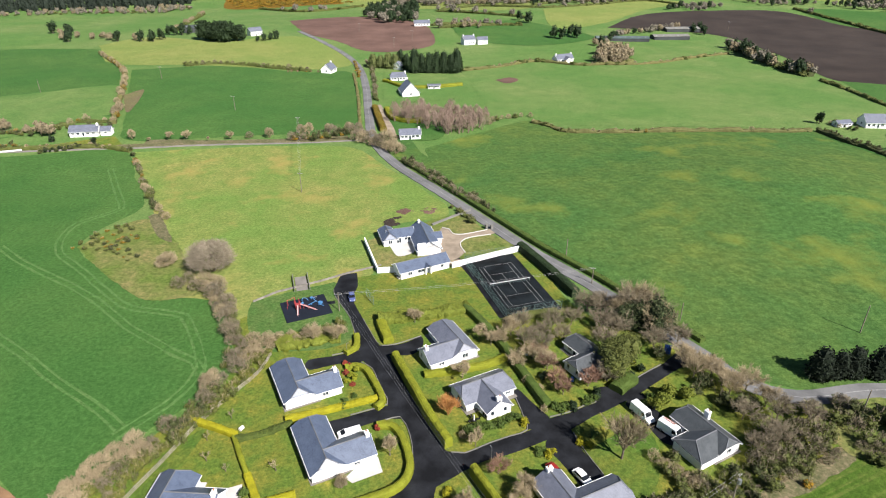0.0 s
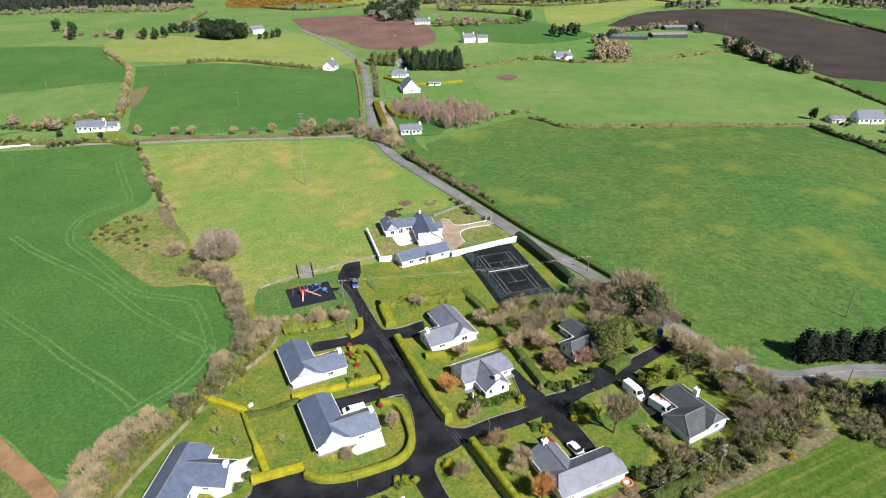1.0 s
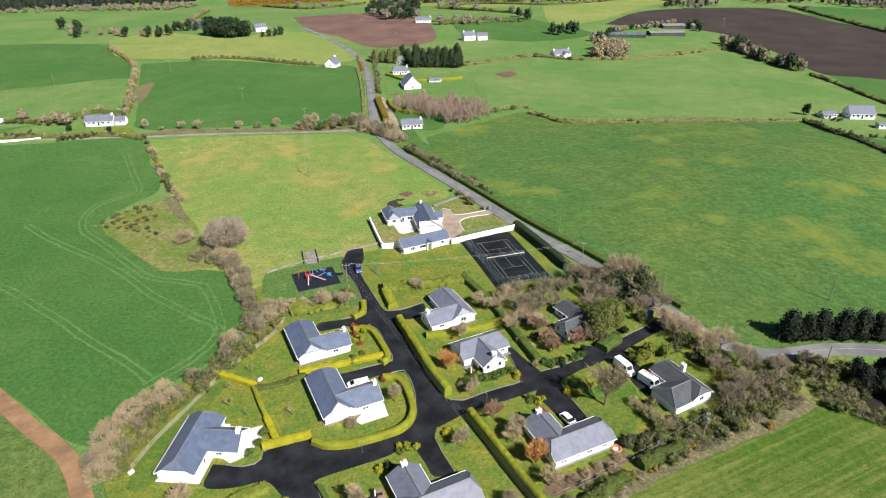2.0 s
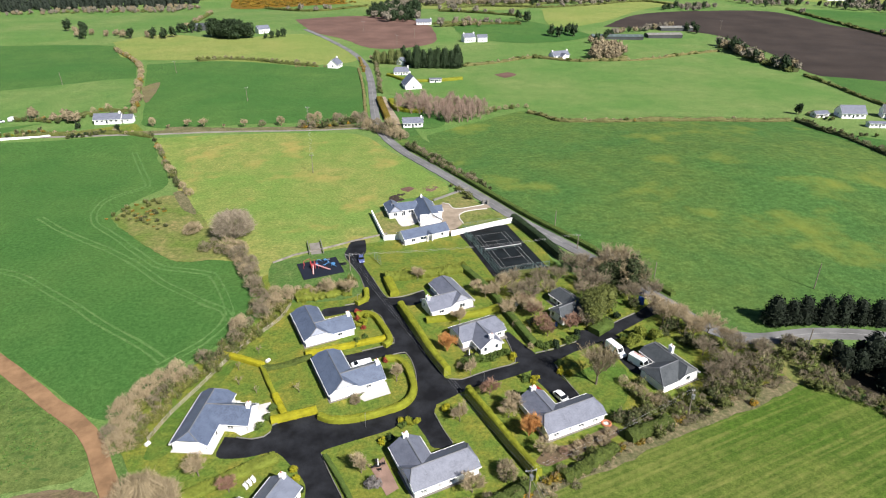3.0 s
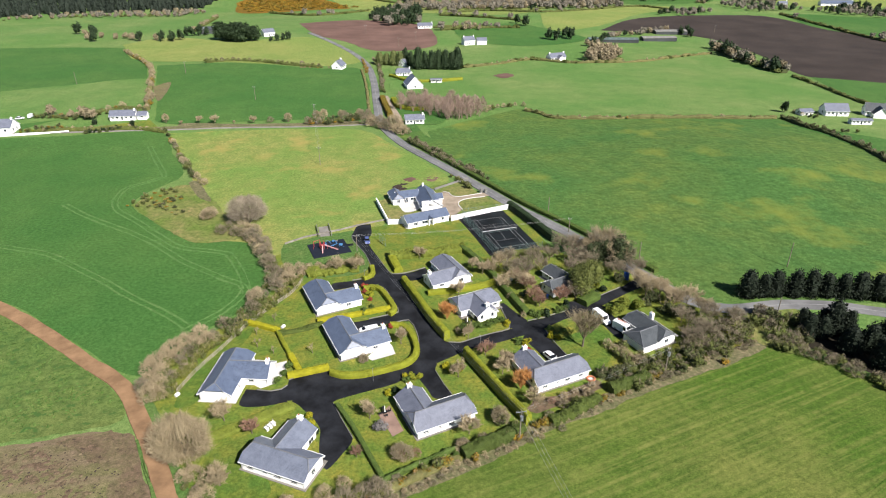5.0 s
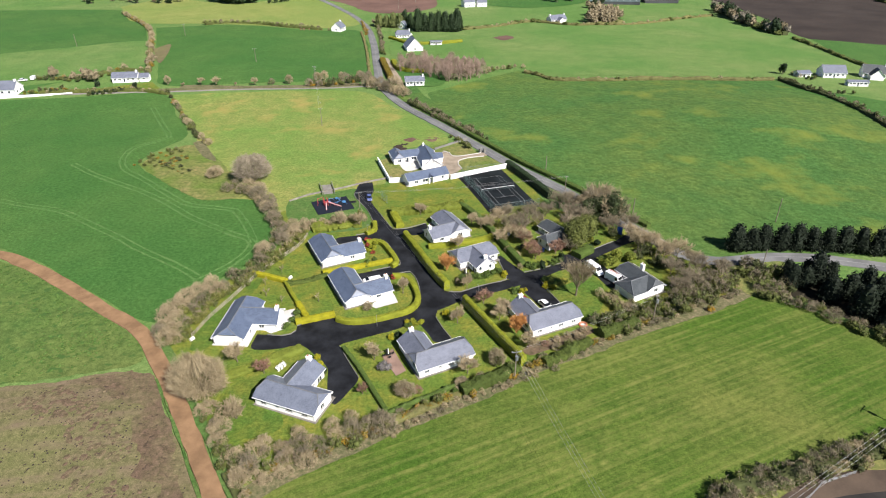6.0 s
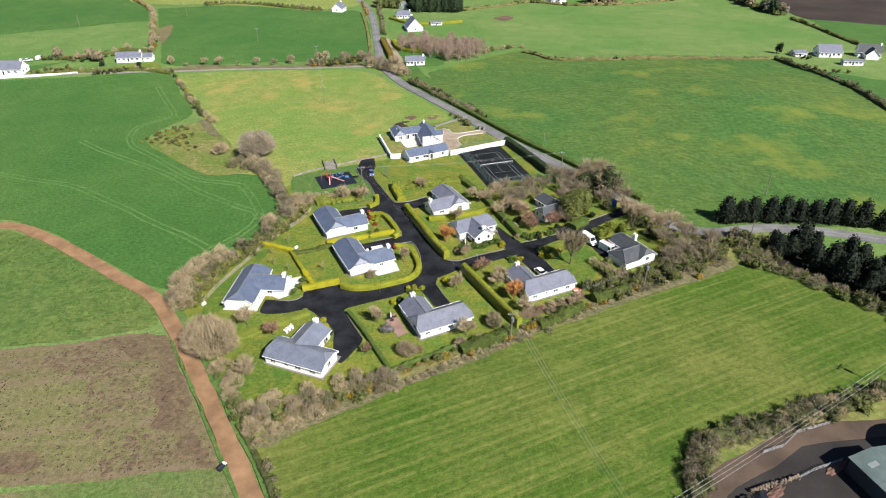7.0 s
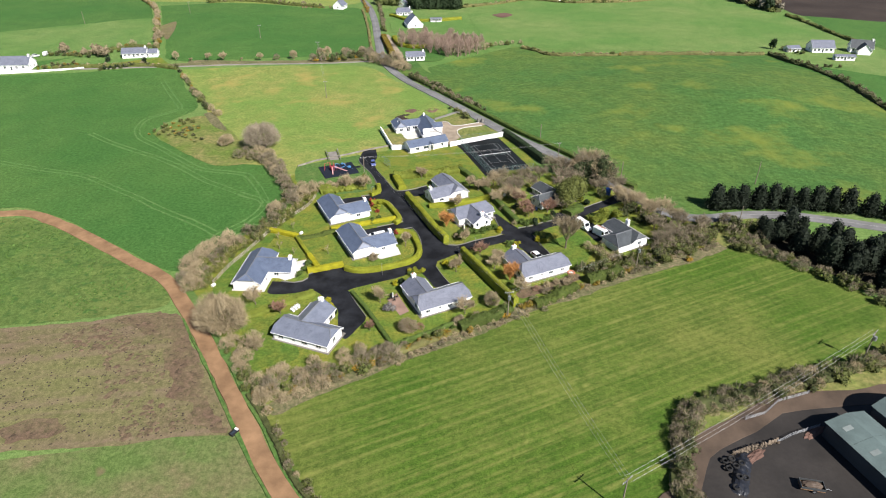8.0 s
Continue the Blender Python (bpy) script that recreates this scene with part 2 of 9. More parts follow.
LEAF_OLIVE = leafy("olive_scrub_leaves", (0.142, 0.154, 0.036), (0.072, 0.088, 0.024))
LEAF_MOSS = leafy("mossy_olive_leaves", (0.190, 0.190, 0.036), (0.092, 0.104, 0.024))
LEAF_LAUREL = leafy("laurel_leaves", (0.112, 0.142, 0.026), (0.050, 0.074, 0.016))
LEAF_EVER = leafy("olive_evergreen_leaves", (0.100, 0.110, 0.034), (0.045, 0.056, 0.020))
TUFT_DARK = leafy("dark_grass_tufts", (0.095, 0.165, 0.036), (0.060, 0.118, 0.026))
LEAF_HOLM = leafy("holm_oak_leaves", (0.062, 0.080, 0.028), (0.030, 0.042, 0.016))
LEAF_DARK = leafy("dark_evergreen_leaves", (0.036, 0.062, 0.022), (0.018, 0.032, 0.013))
LEAF_BLACK = leafy("deep_cypress_foliage", (0.018, 0.028, 0.013), (0.009, 0.014, 0.008))
LEAF_GORSE = leafy("gorse_in_flower", (0.400, 0.200, 0.012), (0.110, 0.105, 0.020))
LEAF_BRACKEN = leafy("dry_bracken_and_bramble", (0.230, 0.190, 0.075), (0.105, 0.115, 0.038))
LEAF_RED = leafy("red_new_leaves", (0.340, 0.042, 0.030), (0.200, 0.050, 0.028))
LEAF_SILVER = leafy("silver_lavender_leaves", (0.250, 0.228, 0.215), (0.170, 0.158, 0.150))
LEAF_PALM = leafy("palm_leaves", (0.150, 0.170, 0.050), (0.085, 0.105, 0.035))


# ---- terrain
def smooth(a, b, v):
    u = min(1.0, max(0.0, (v - a) / (b - a)))
    return u * u * (3 - 2 * u)


def lie(x, y):
    """Height of the land: nearly level round the village, a low swell in the big field, rising ground in the far distance."""
    z = 4.0 * math.exp(-(((x - 138) / 58) ** 2 + ((y - 238) / 52) ** 2))
    z += 3.5 * smooth(240, 330, y) * smooth(-60, -190, x)
    z += smooth(430, 620, y) * (3 * math.sin(x / 130 + 0.7) + 2.5 * math.sin(y / 95 - x / 210))
    return z + 40 * smooth(850, 1700, y)


def steps(near0, near1, pitch, far0, far1):
    out = [near0 + i * pitch for i in range(int((near1 - near0) / pitch) + 1)]
    v, d = out[-1], pitch
    while v < far1:
        d *= 1.22
        v += d
        out.append(v)
    v, d, low = near0, pitch, []
    while v > far0:
        d *= 1.22
        v -= d
        low.append(v)
    return low[::-1] + out


GX = steps(-456, 552, 12, -4600, 4600)
GY = steps(-96, 900, 12, -4600, 4600)


def mesh_from(name, verts, faces, material, flat=True):
    me = bpy.data.meshes.new(name)
    me.from_pydata(verts, [], faces)
    me.materials.append(material)
    if not flat:
        me.polygons.foreach_set("use_smooth", [True] * len(me.polygons))
    me.update()
    return me


def part(name, me, parent=None, label="", m=None, material=None):
    """Links a mesh as one object under a thing or a part."""
    if isinstance(me, bmesh.types.BMesh):
        bm, me = me, bpy.data.meshes.new(name)
        bm.to_mesh(me)
        bm.free()
        me.materials.append(material)
    ob = new(name, me)
    if parent:
        ob.parent = parent
    if m:
        ob.matrix_basis = m
    return tagged(ob, label)


def thing(name, x, y, turn=0.0, label="", category="", group="", kind="", lift=0.0):
    ob = new(name)
    ob.empty_display_size = 0.5
    ob.matrix_basis = pose(x, y, lie(x, y) + lift, 0, 0, turn)
    return tagged(ob, label, category, group, kind)


verts = [(x, y, lie(x, y) - 0.06) for y in GY for x in GX]
n = len(GX)
faces = [(j * n + i, j * n + i + 1, j * n + n + i + 1, j * n + n + i) for j in range(len(GY) - 1) for i in range(n - 1)]
tagged(new("ground", mesh_from("ground", verts, faces, PASTURE, False)), "rolling green farmland pasture reaching the horizon", "ground", kind="structure")


def curve_through(pts, step=4.0):
    """A smooth line through the points given."""
    P = [Vector((*p[:2], 0)) for p in pts]
    if len(P) == 2:
        n = max(1, int((P[1] - P[0]).length / step))
        return [P[0].lerp(P[1], i / n) for i in range(n + 1)]
    P = [2 * P[0] - P[1]] + P + [2 * P[-1] - P[-2]]
    out = []
    for a, b, c, d in zip(P, P[1:], P[2:], P[3:]):
        n = max(1, int((c - b).length / step))
        for i in range(n):
            t = i / n
            out.append(0.5 * (2 * b + (c - a) * t + (2 * a - 5 * b + 4 * c - d) * t * t + (3 * b - a - 3 * c + d) * t ** 3))
    return out + [P[-2]]


def sides(line):
    out = []
    for i, p in enumerate(line):
        d = line[min(i + 1, len(line) - 1)] - line[max(i - 1, 0)]
        out.append(Vector((-d.y, d.x, 0)).normalized())
    return out


LAID = []


def patch(name, pts, material, lift=0.06, label="", category="field", wavy=1.2, rounded=True):
    """A field or lawn: a sheet with a slightly wandering outline, laid on the land."""
    LAID.append(name)
    lift = 0.03 + 0.003 * len(LAID)  # each sheet lies a little above the one before it
    size = max(abs(p[0] - q[0]) + abs(p[1] - q[1]) for p in pts for q in pts)
    line = curve_through(pts + pts[:1], max(1.2, size / 90))[:-1] if rounded else [Vector((*p, 0)) for p in pts]
    bm = bmesh.new()
    for p in line:
        w = noise.noise_vector(p * 0.06) * wavy + noise.noise_vector(p * 0.35) * wavy * 0.4 + noise.noise_vector(p * 0.9) * wavy * 0.22
        bm.verts.new((p.x + w.x, p.y + w.y, 0))
    bm.faces.new(bm.verts)
    xs, ys = [v.co.x for v in bm.verts], [v.co.y for v in bm.verts]
    for axis, lines, lo, hi in ((0, GX, min(xs), max(xs)), (1, GY, min(ys), max(ys))):
        no = (1, 0, 0) if axis == 0 else (0, 1, 0)
        for g in lines:
            if lo < g < hi:
                bmesh.ops.bisect_plane(bm, geom=bm.verts[:] + bm.edges[:] + bm.faces[:], plane_co=(g * no[0], g * no[1], 0), plane_no=no)
    bmesh.ops.triangulate(bm, faces=bm.faces)
    for v in bm.verts:
        v.co.z = lie(v.co.x, v.co.y) + lift
    for f in bm.faces:
        f.smooth = True
        if f.normal.z < 0:
            f.normal_flip()
    return tagged(part(name, bm, None, material=material), label, category, kind="structure")


def strip(name, pts, width, material, lift=0.12, label="", category="road", ragged=0.0, parent=None, kind="structure"):
    lift += 0.06
    line = curve_through(pts, 3.0)
    vs, fs = [], []
    for p, s in zip(line, sides(line)):
        for k, e in ((-0.5, -0.1), (-0.5, 0.0), (-0.17, 0.0), (0.17, 0.0), (0.5, 0.0), (0.5, 0.1)):
            w = width * k + e + ((noise.noise(p * 0.15 + Vector((k * 9, 0, 0))) + 0.5 * noise.noise(p * 0.6 + Vector((k * 5, 0, 0)))) * ragged if abs(k) > 0.4 else 0)
            q = p + s * w
            vs.append((q.x, q.y, lie(q.x, q.y) + (-0.02 if e else lift)))
    for i in range(len(line) - 1):
        for k in range(5):
            a = i * 6 + k
            fs.append((a, a + 6, a + 7, a + 1))
    me = mesh_from(name, vs, [f[::-1] for f in fs], material)
    if parent:
        return part(name, me, parent, label)
    return tagged(new(name, me), label, category, kind=kind)


def kerb(pts, width=0.14, height=0.12, material=KERB, name="kerb", label="pale concrete kerb along the estate road", category="kerb"):
    line = curve_through(pts, 1.5)
    vs, fs = [], []
    for p, s in zip(line, sides(line)):
        for k, z in ((-1, 0), (-1, 1), (1, 1), (1, 0)):
            q = p + s * (k * width / 2)
            vs.append((q.x, q.y, lie(q.x, q.y) + (0.24 + height if z else -0.1)))
    for i in range(len(line) - 1):
        for k in range(3):
            a = i * 4 + k
            fs.append((a, a + 1, a + 5, a + 4))
    e = len(line) * 4 - 4
    fs += [(3, 2, 1, 0), (e, e + 1, e + 2, e + 3)]
    return tagged(new(name, mesh_from(name, vs, fs, material)), label, category, kind="structure")


# ---- fields
patch("field", [(-239.5, 270.1), (-196.1, 275.2), (-152.4, 282.4), (-130.8, 247.3), (-114.8, 218.8), (-121.3, 199.6), (-121.9, 183.7), (-101.4, 165.0), (-93.5, 155.9), (-82.8, 151.6), (-70.6, 153.6), (-60.6, 144.7), (-52.0, 123.9), (-56.3, 108.7), (-64.6, 94.7), (-72.4, 78.3), (-93.3, 91.0), (-116.2, 106.5), (-134.1, 116.1), (-145.3, 116.2), (-167.1, 115.5), (-272.7, 264.9)], LUSH, 0.06, "deep green grass field with faint tractor tracks")
patch("field", [(-145.5, 280.6), (-109.6, 286.7), (-78.8, 291.7), (-46.3, 289.4), (-25.3, 262.3), (2.7, 212.9), (-16.2, 200.9), (-26.5, 189.6), (-21.1, 165.5), (-31.6, 159.9), (-52.8, 135.0), (-64.2, 149.3), (-82.4, 153.7), (-96.6, 163.8), (-114.7, 182.3), (-113.7, 199.5), (-105.4, 206.1), (-121.8, 237.9)], ROUGH, 0.05, "yellowish rough pasture with thin dry patches")
patch("field", [(-226.8, 461.2), (-167.3, 475.4), (-101.0, 462.4), (-64.8, 459.1), (-45.3, 318.9), (-72.9, 311.3), (-100.7, 306.8), (-153.5, 295.6), (-171.9, 328.9)], LUSH, 0.06, "smooth green field bordered by a road")
patch("field", [(-432.2, 540.0), (-290.1, 547.4), (-232.0, 453.7), (-189.5, 349.8), (-176.2, 308.6), (-214.9, 300.3), (-260.1, 292.8)], LUSH, 0.05, "green field with a pale strip across it")
patch("field", [(-306.4, 359.7), (-256.6, 387.9), (-212.1, 408.1), (-188.8, 349.8), (-176.2, 308.6), (-214.9, 300.3), (-260.1, 292.8)], PASTURE, 0.05, "paler green half of a grass field")
patch("field", [(-8.5, 287.7), (22.2, 315.2), (49.9, 334.7), (64.6, 314.3), (106.2, 311.2), (150.0, 311.5), (191.4, 313.6), (203.7, 284.5), (200.6, 208.4), (201.0, 161.2), (167.2, 113.6), (142.2, 112.2), (111.5, 111.6), (92.9, 110.2), (76.2, 114.1), (62.9, 126.6), (47.4, 160.9), (35.1, 188.2), (17.4, 219.1), (-2.8, 255.9)], HILL, 0.08, "broad swelling green field with yellow flower patches")
patch("field", [(14.3, 508.1), (53.0, 481.5), (115.6, 493.2), (182.8, 512.0), (239.2, 531.4), (257.5, 493.6), (264.8, 434.3), (264.1, 362.1), (201.4, 317.3), (150.2, 320.6), (104.5, 322.5), (65.4, 327.2), (53.9, 342.4), (29.3, 339.8)], PASTURE, 0.06, "sunlit green pasture on a gentle rise")
patch("field", [(-37.6, 27.1), (-26.8, 32.9), (-11.9, 41.8), (9.0, 53.1), (33.2, 67.2), (56.8, 78.3), (81.9, 91.1), (88.8, 87.9), (97.1, 81.6), (105.2, 73.2), (112.2, 63.0), (122.7, 51.3), (98.0, 41.6), (82.0, 36.8), (68.0, 32.8), (55.0, 28.8), (49.4, 25.6), (45.4, 17.4), (43.8, 11.6), (42.4, 4.6)] + [(44, -20), (70, -60), (110, -150), (86, -150), (54, -101), (22, -52), (-7, -9)] + [(-23.8, 6.3), (-30.3, 16.5)], MOWN, 0.06, "mown green meadow with pale striped rows")
patch("field", [(-176.0, 107.9), (-141.0, 109.2), (-129.7, 108.4), (-112.0, 98.3), (-87.7, 81.8), (-71.9, 69.4), (-71.2, 62.0), (-88.6, 58.1), (-107.4, 54.6), (-133.0, 52.1)], COWFIELD, 0.05, "grazed pasture beside an earth track")
patch("field", [(-131.4, 50.0), (-106.9, 53.7), (-87.9, 56.8), (-68.1, 59.4), (-60.4, 49.8), (-41.1, 22.0), (-52.8, 19.2), (-83.5, 15.8), (-103.5, 14.0)], GRAZED, 0.06, "brown worn strip-grazed sward with dark tufts")
patch("field", [(-102.1, 12.1), (-82.6, 14.2), (-40.6, 20.3), (-30.0, 6.3)] + [(-18, -10), (10, -55), (42, -104), (70, -150), (-160, -150), (-160, 0)], DRYFIELD, 0.06, "short green grass below the worn field")
patch("field", [(-304.2, 568.7), (-277.4, 614.8), (-200.3, 586.7), (-161.9, 610.1), (-121.5, 605.5), (-71.7, 518.2), (-85.0, 477.4), (-143.5, 474.1), (-195.3, 479.6), (-254.5, 488.4)], YELLOW, 0.06, "bright yellow-green field")
patch("field", [(-169.7, 720.7), (-101.0, 761.9), (-29.6, 707.8), (-10.5, 640.3), (-8.5, 576.8), (-34.0, 549.9), (-65.3, 551.3), (-97.7, 596.1), (-132.0, 631.7)], PLOUGHED, 0.07, "ploughed reddish-brown soil field")
patch("field", [(-322.4, 988.7), (-303.8, 1089.5), (-232.6, 1069.4), (-163.4, 986.8), (-115.7, 937.6), (-183.9, 907.0), (-281.9, 879.6)], GORSELAND, 0.08, "heath slope covered with orange flowering gorse")
patch("field", [(123.0, 805.5), (220.8, 899.7), (283.8, 922.7), (326.1, 900.9), (240.2, 794.7), (175.5, 699.2), (115.3, 661.8)], YELLOW, 0.07, "pale yellow stubble field")
patch("field", [(169.5, 667.1), (231.2, 761.9), (310.5, 810.1), (416.9, 833.7), (443.9, 769.3), (461.3, 635.4), (450.5, 519.9), (346.9, 383.4), (304.3, 412.3), (270.7, 432.4), (281.5, 549.2), (268.7, 639.0)], DARK_SOIL, 0.08, "dark ploughed soil field")
patch("field", [(461.7, 863.5), (523.2, 848.1), (636.2, 764.5), (500.2, 584.5), (478.1, 668.9), (443.4, 742.3)], LUSH, 0.07, "bright green far field")
patch("field", [(272.6, 428.3), (313.1, 408.5), (346.9, 383.4), (284.7, 301.1), (268.6, 344.0), (265.6, 374.1)], LUSH, 0.07, "small green field by a farmhouse")
patch("field", [(191.8, 299.6), (212.2, 282.5), (236.2, 266.2), (286.2, 241.1), (210.4, 145.3), (203.5, 213.2), (202.2, 263.9)], LUSH, 0.07, "dark green field behind a hedge")
patch("field", [(8.8, 669.2), (74.0, 709.0), (118.3, 662.0), (143.8, 608.5), (82.3, 569.5), (24.7, 599.2)], LUSH, 0.06, "far green paddock")
patch("field", [(-223.8, 1126.1), (-76.0, 993.7), (52.5, 914.0), (137.7, 881.8), (82.0, 794.1), (-19.4, 832.0), (-116.8, 891.3)], YELLOW, 0.06, "far pale green pasture")
patch("field", [(218.3, 964.6), (393.9, 1076.6), (420.8, 998.7), (314.5, 942.1)], LUSH, 0.06, "far green strip field")
patch("field", [(483.0, 1159.9), (652.9, 1216.5), (774.1, 1128.1), (652.3, 933.5), (520.3, 949.2)], YELLOW, 0.06, "far yellowish pasture")
patch("rough_corner", [(-122.4, 183.7), (-119.4, 194.5), (-110.5, 206.2), (-99.9, 199.4), (-77.8, 168.3), (-64.2, 149.3), (-70.6, 153.6), (-82.5, 150.5), (-93.9, 155.9)], SCRUB, 0.08, "tussocky rough corner with scrub and dry grass", "rough ground")
patch("village_lawn", [(-69.6, 73.3), (-63.5, 90.8), (-55.7, 106.2), (-50.0, 121.8), (-57.5, 138.3), (-46.9, 147.2), (-31.7, 160.4), (-21.0, 164.4), (-5.5, 167.8), (10.4, 171.8), (28.1, 177.8), (36.7, 146.6), (54.4, 132.0), (65.2, 121.1), (83.9, 105.4), (84.4, 93.4), (57.2, 79.7), (31.8, 67.7), (9.1, 54.2), (-11.9, 42.5), (-27.0, 33.9), (-36.7, 29.3), (-45.1, 38.2), (-55.8, 51.9)], LAWN, 0.07, "olive green village lawn with mossy yellow patches", "lawn")
patch("verge_scrub", [(-36.6, 28.7), (-29.3, 33.6), (-12.0, 43.3), (9.1, 55.1), (32.0, 69.3), (57.6, 81.2), (81.1, 93.4), (82.5, 89.4), (57.6, 77.4), (34.1, 65.9), (10.0, 51.7), (-10.8, 40.2), (-25.7, 31.1), (-33.9, 25.5)], DRY_BANK, 0.09, "dry brown grassy bank below the hedge", "verge")
patch("plantation_floor", [(92.8, 103.2), (101.0, 103.6), (107.6, 101.0), (114.4, 95.4), (122.4, 91.0), (146.0, 82.6), (164.0, 72.0), (154.0, 36.0), (126.4, 55.0), (112.5, 68.5), (105.4, 76.7), (97.4, 85.2), (92.4, 92.2)], FLOOR, 0.07, "dark brown ground under the conifers", "woodland floor")
patch("playground_lawn", [(-54.6, 149.2), (-51.5, 151.3), (-44.3, 155.1), (-36.0, 158.7), (-31.5, 159.8), (-28.1, 147.0), (-24.3, 130.3), (-43.2, 126.0), (-50.5, 134.0), (-54.0, 142.0)], VERGE, 0.09, "short lawn round the playground", "lawn", 0.4)

# ---- tracks and roads
strip("earth_track", [(-172.8, 113.2), (-143.1, 112.6), (-133.0, 112.6), (-113.8, 101.8), (-92.5, 87.2), (-75.5, 75.0), (-64.8, 62.0), (-51.7, 42.6), (-39.8, 24.3), (-27.5, 6.0)] + [(-12, -10), (16, -52), (48, -101), (80, -150)], 3.7, EARTH, 0.16, "bare reddish-brown earth farm track", "track", 0.5)
ROAD_LINE = [(-141.7, 643.7), (-107.6, 586.8), (-79.7, 532.1), (-62.6, 478.9), (-51.0, 416.2), (-41.7, 345.8), (-34.3, 299.6), (-20.9, 264.3), (-1.3, 231.8), (15.2, 203.6), (29.0, 180.1), (42.7, 160.2), (53.3, 142.4), (62.5, 127.0), (71.4, 112.4), (81.1, 108.2), (92.9, 109.8), (100.0, 110.6), (111.0, 109.8), (123.0, 106.4), (136.0, 101.8), (151.2, 96.6), (175.8, 88.0)]
strip("public_road", ROAD_LINE, 4.9, ROAD, 0.16, "worn grey country road curving past the village", "road", 0.25)
MARGIN = curve_through(ROAD_LINE[6:14], 10.0)
patch("field", [tuple((p + s * 3.4)[:2]) for p, s in zip(MARGIN, sides(MARGIN))] + [tuple((p + s * 17)[:2]) for p, s in zip(MARGIN, sides(MARGIN))][::-1], HILL, 0.08, "edge of the broad green field along the road")
strip("road_line", ROAD_LINE, 0.1, LINE, 0.18, "faded white centre line on the country road", "road marking")
strip("lane_verge", [(-146.0, 294.0), (-136.3, 295.4), (-122.3, 295.6), (-108.6, 296.6), (-94.9, 298.3), (-81.1, 300.0), (-66.0, 302.6), (-48.0, 305.4)], 4.6, DRY_BANK, 0.1, "dry ochre grass verge beside the farm lane", "verge", 0.9)
strip("lane_verge", [(-168.0, 285.6), (-146.5, 289.2), (-112.2, 295.0), (-70.1, 299.4), (-46.0, 303.2)], 4.0, DRY_BANK, 0.1, "dry orange-brown verge along the farm lane", "verge", 0.8)
strip("farm_lane", [(-275.8, 276.8), (-232.5, 278.4), (-192.2, 280.8), (-146.5, 285.5), (-112.2, 291.7), (-70.1, 296.2), (-39.4, 300.8)], 1.5, PAVING, 0.15, "narrow pale farm lane beside a field", "lane", 0.5)
LANE_EAST = [(-26.6, 166.0), (-25.4, 158.2), (-26.0, 153.3), (-25.1, 148.2), (-21.9, 140.6), (-19.3, 134.6), (-17.0, 129.6), (-13.5, 124.4), (-8.7, 112.5), (-3.7, 101.4), (0.4, 92.7), (2.6, 91.4)]
LANE_WEST = [(-31.0, 164.6), (-31.9, 159.5), (-32.2, 155.9), (-31.3, 152.4), (-26.9, 144.1), (-25.6, 141.4), (-22.9, 132.8), (-21.9, 128.5), (-19.5, 121.8), (-17.3, 119.2), (-15.2, 114.0), (-13.6, 110.2), (-12.4, 106.2), (-9.5, 102.7), (-8.1, 100.1), (-6.7, 95.1), (-6.3, 90.3), (-5.0, 84.0)]
patch("estate_road", LANE_EAST + LANE_WEST[::-1], ASPHALT, 0.15, "black tarmac estate lane down the village", "road", 0.12)
patch("estate_road", [(-45.8, 73.6), (-43.2, 73.4), (-39.8, 72.9), (-37.5, 73.6), (-36.5, 75.0), (-36.6, 76.9), (-33.5, 78.9), (-28.6, 81.1), (-26.9, 78.9), (-24.1, 77.9), (-19.0, 78.9), (-13.9, 81.1), (-9.4, 83.6), (-7.2, 86.5), (-6.3, 92.0), (1.5, 92.4), (5.7, 90.0), (3.6, 87.2), (-1.3, 83.6), (-6.5, 79.9), (-10.9, 75.9), (-17.0, 73.1), (-23.0, 70.5), (-25.0, 69.0), (-27.5, 65.0), (-30.0, 65.6), (-32.5, 68.2), (-34.6, 69.4), (-37.5, 68.5), (-40.9, 67.7), (-45.7, 68.2)], ASPHALT, 0.15, "black tarmac cross lane between the bungalows", "road", 0.12)
patch("estate_road", [(-2.0, 93.0), (1.5, 92.4), (4.3, 91.9), (9.5, 94.6), (13.9, 96.5), (18.1, 98.3), (23.1, 101.9), (27.4, 103.5), (31.5, 105.7), (34.5, 107.0), (40.2, 110.1), (44.2, 114.0), (49.1, 117.6), (53.0, 120.1), (60.8, 126.6), (64.2, 122.0), (58.0, 119.4), (50.8, 114.3), (45.9, 110.5), (42.7, 108.3), (36.0, 104.3), (32.7, 102.6), (27.1, 98.6), (20.4, 95.0), (13.6, 91.7), (8.5, 90.0), (4.0, 87.4), (-1.5, 85.0)], ASPHALT, 0.15, "black tarmac lane from the country road", "road", 0.12)
DRIVE = "black tarmac driveway"
patch("driveway", [(-28.6, 68.4), (-25.0, 69.2), (-22.0, 63.3), (-18.9, 57.9), (-20.6, 53.2), (-22.9, 49.4), (-24.6, 51.6), (-25.6, 56.0), (-26.4, 61.0), (-29.0, 65.0)], ASPHALT, 0.19, DRIVE, "driveway", 0.1)
patch("driveway", [(-7.4, 80.6), (-6.2, 78.2), (-3.7, 73.6), (-1.8, 70.3), (2.0, 71.6), (0.1, 75.5), (-1.9, 80.2), (-1.6, 84.0), (-4.6, 83.6)], ASPHALT, 0.19, DRIVE, "driveway", 0.1)
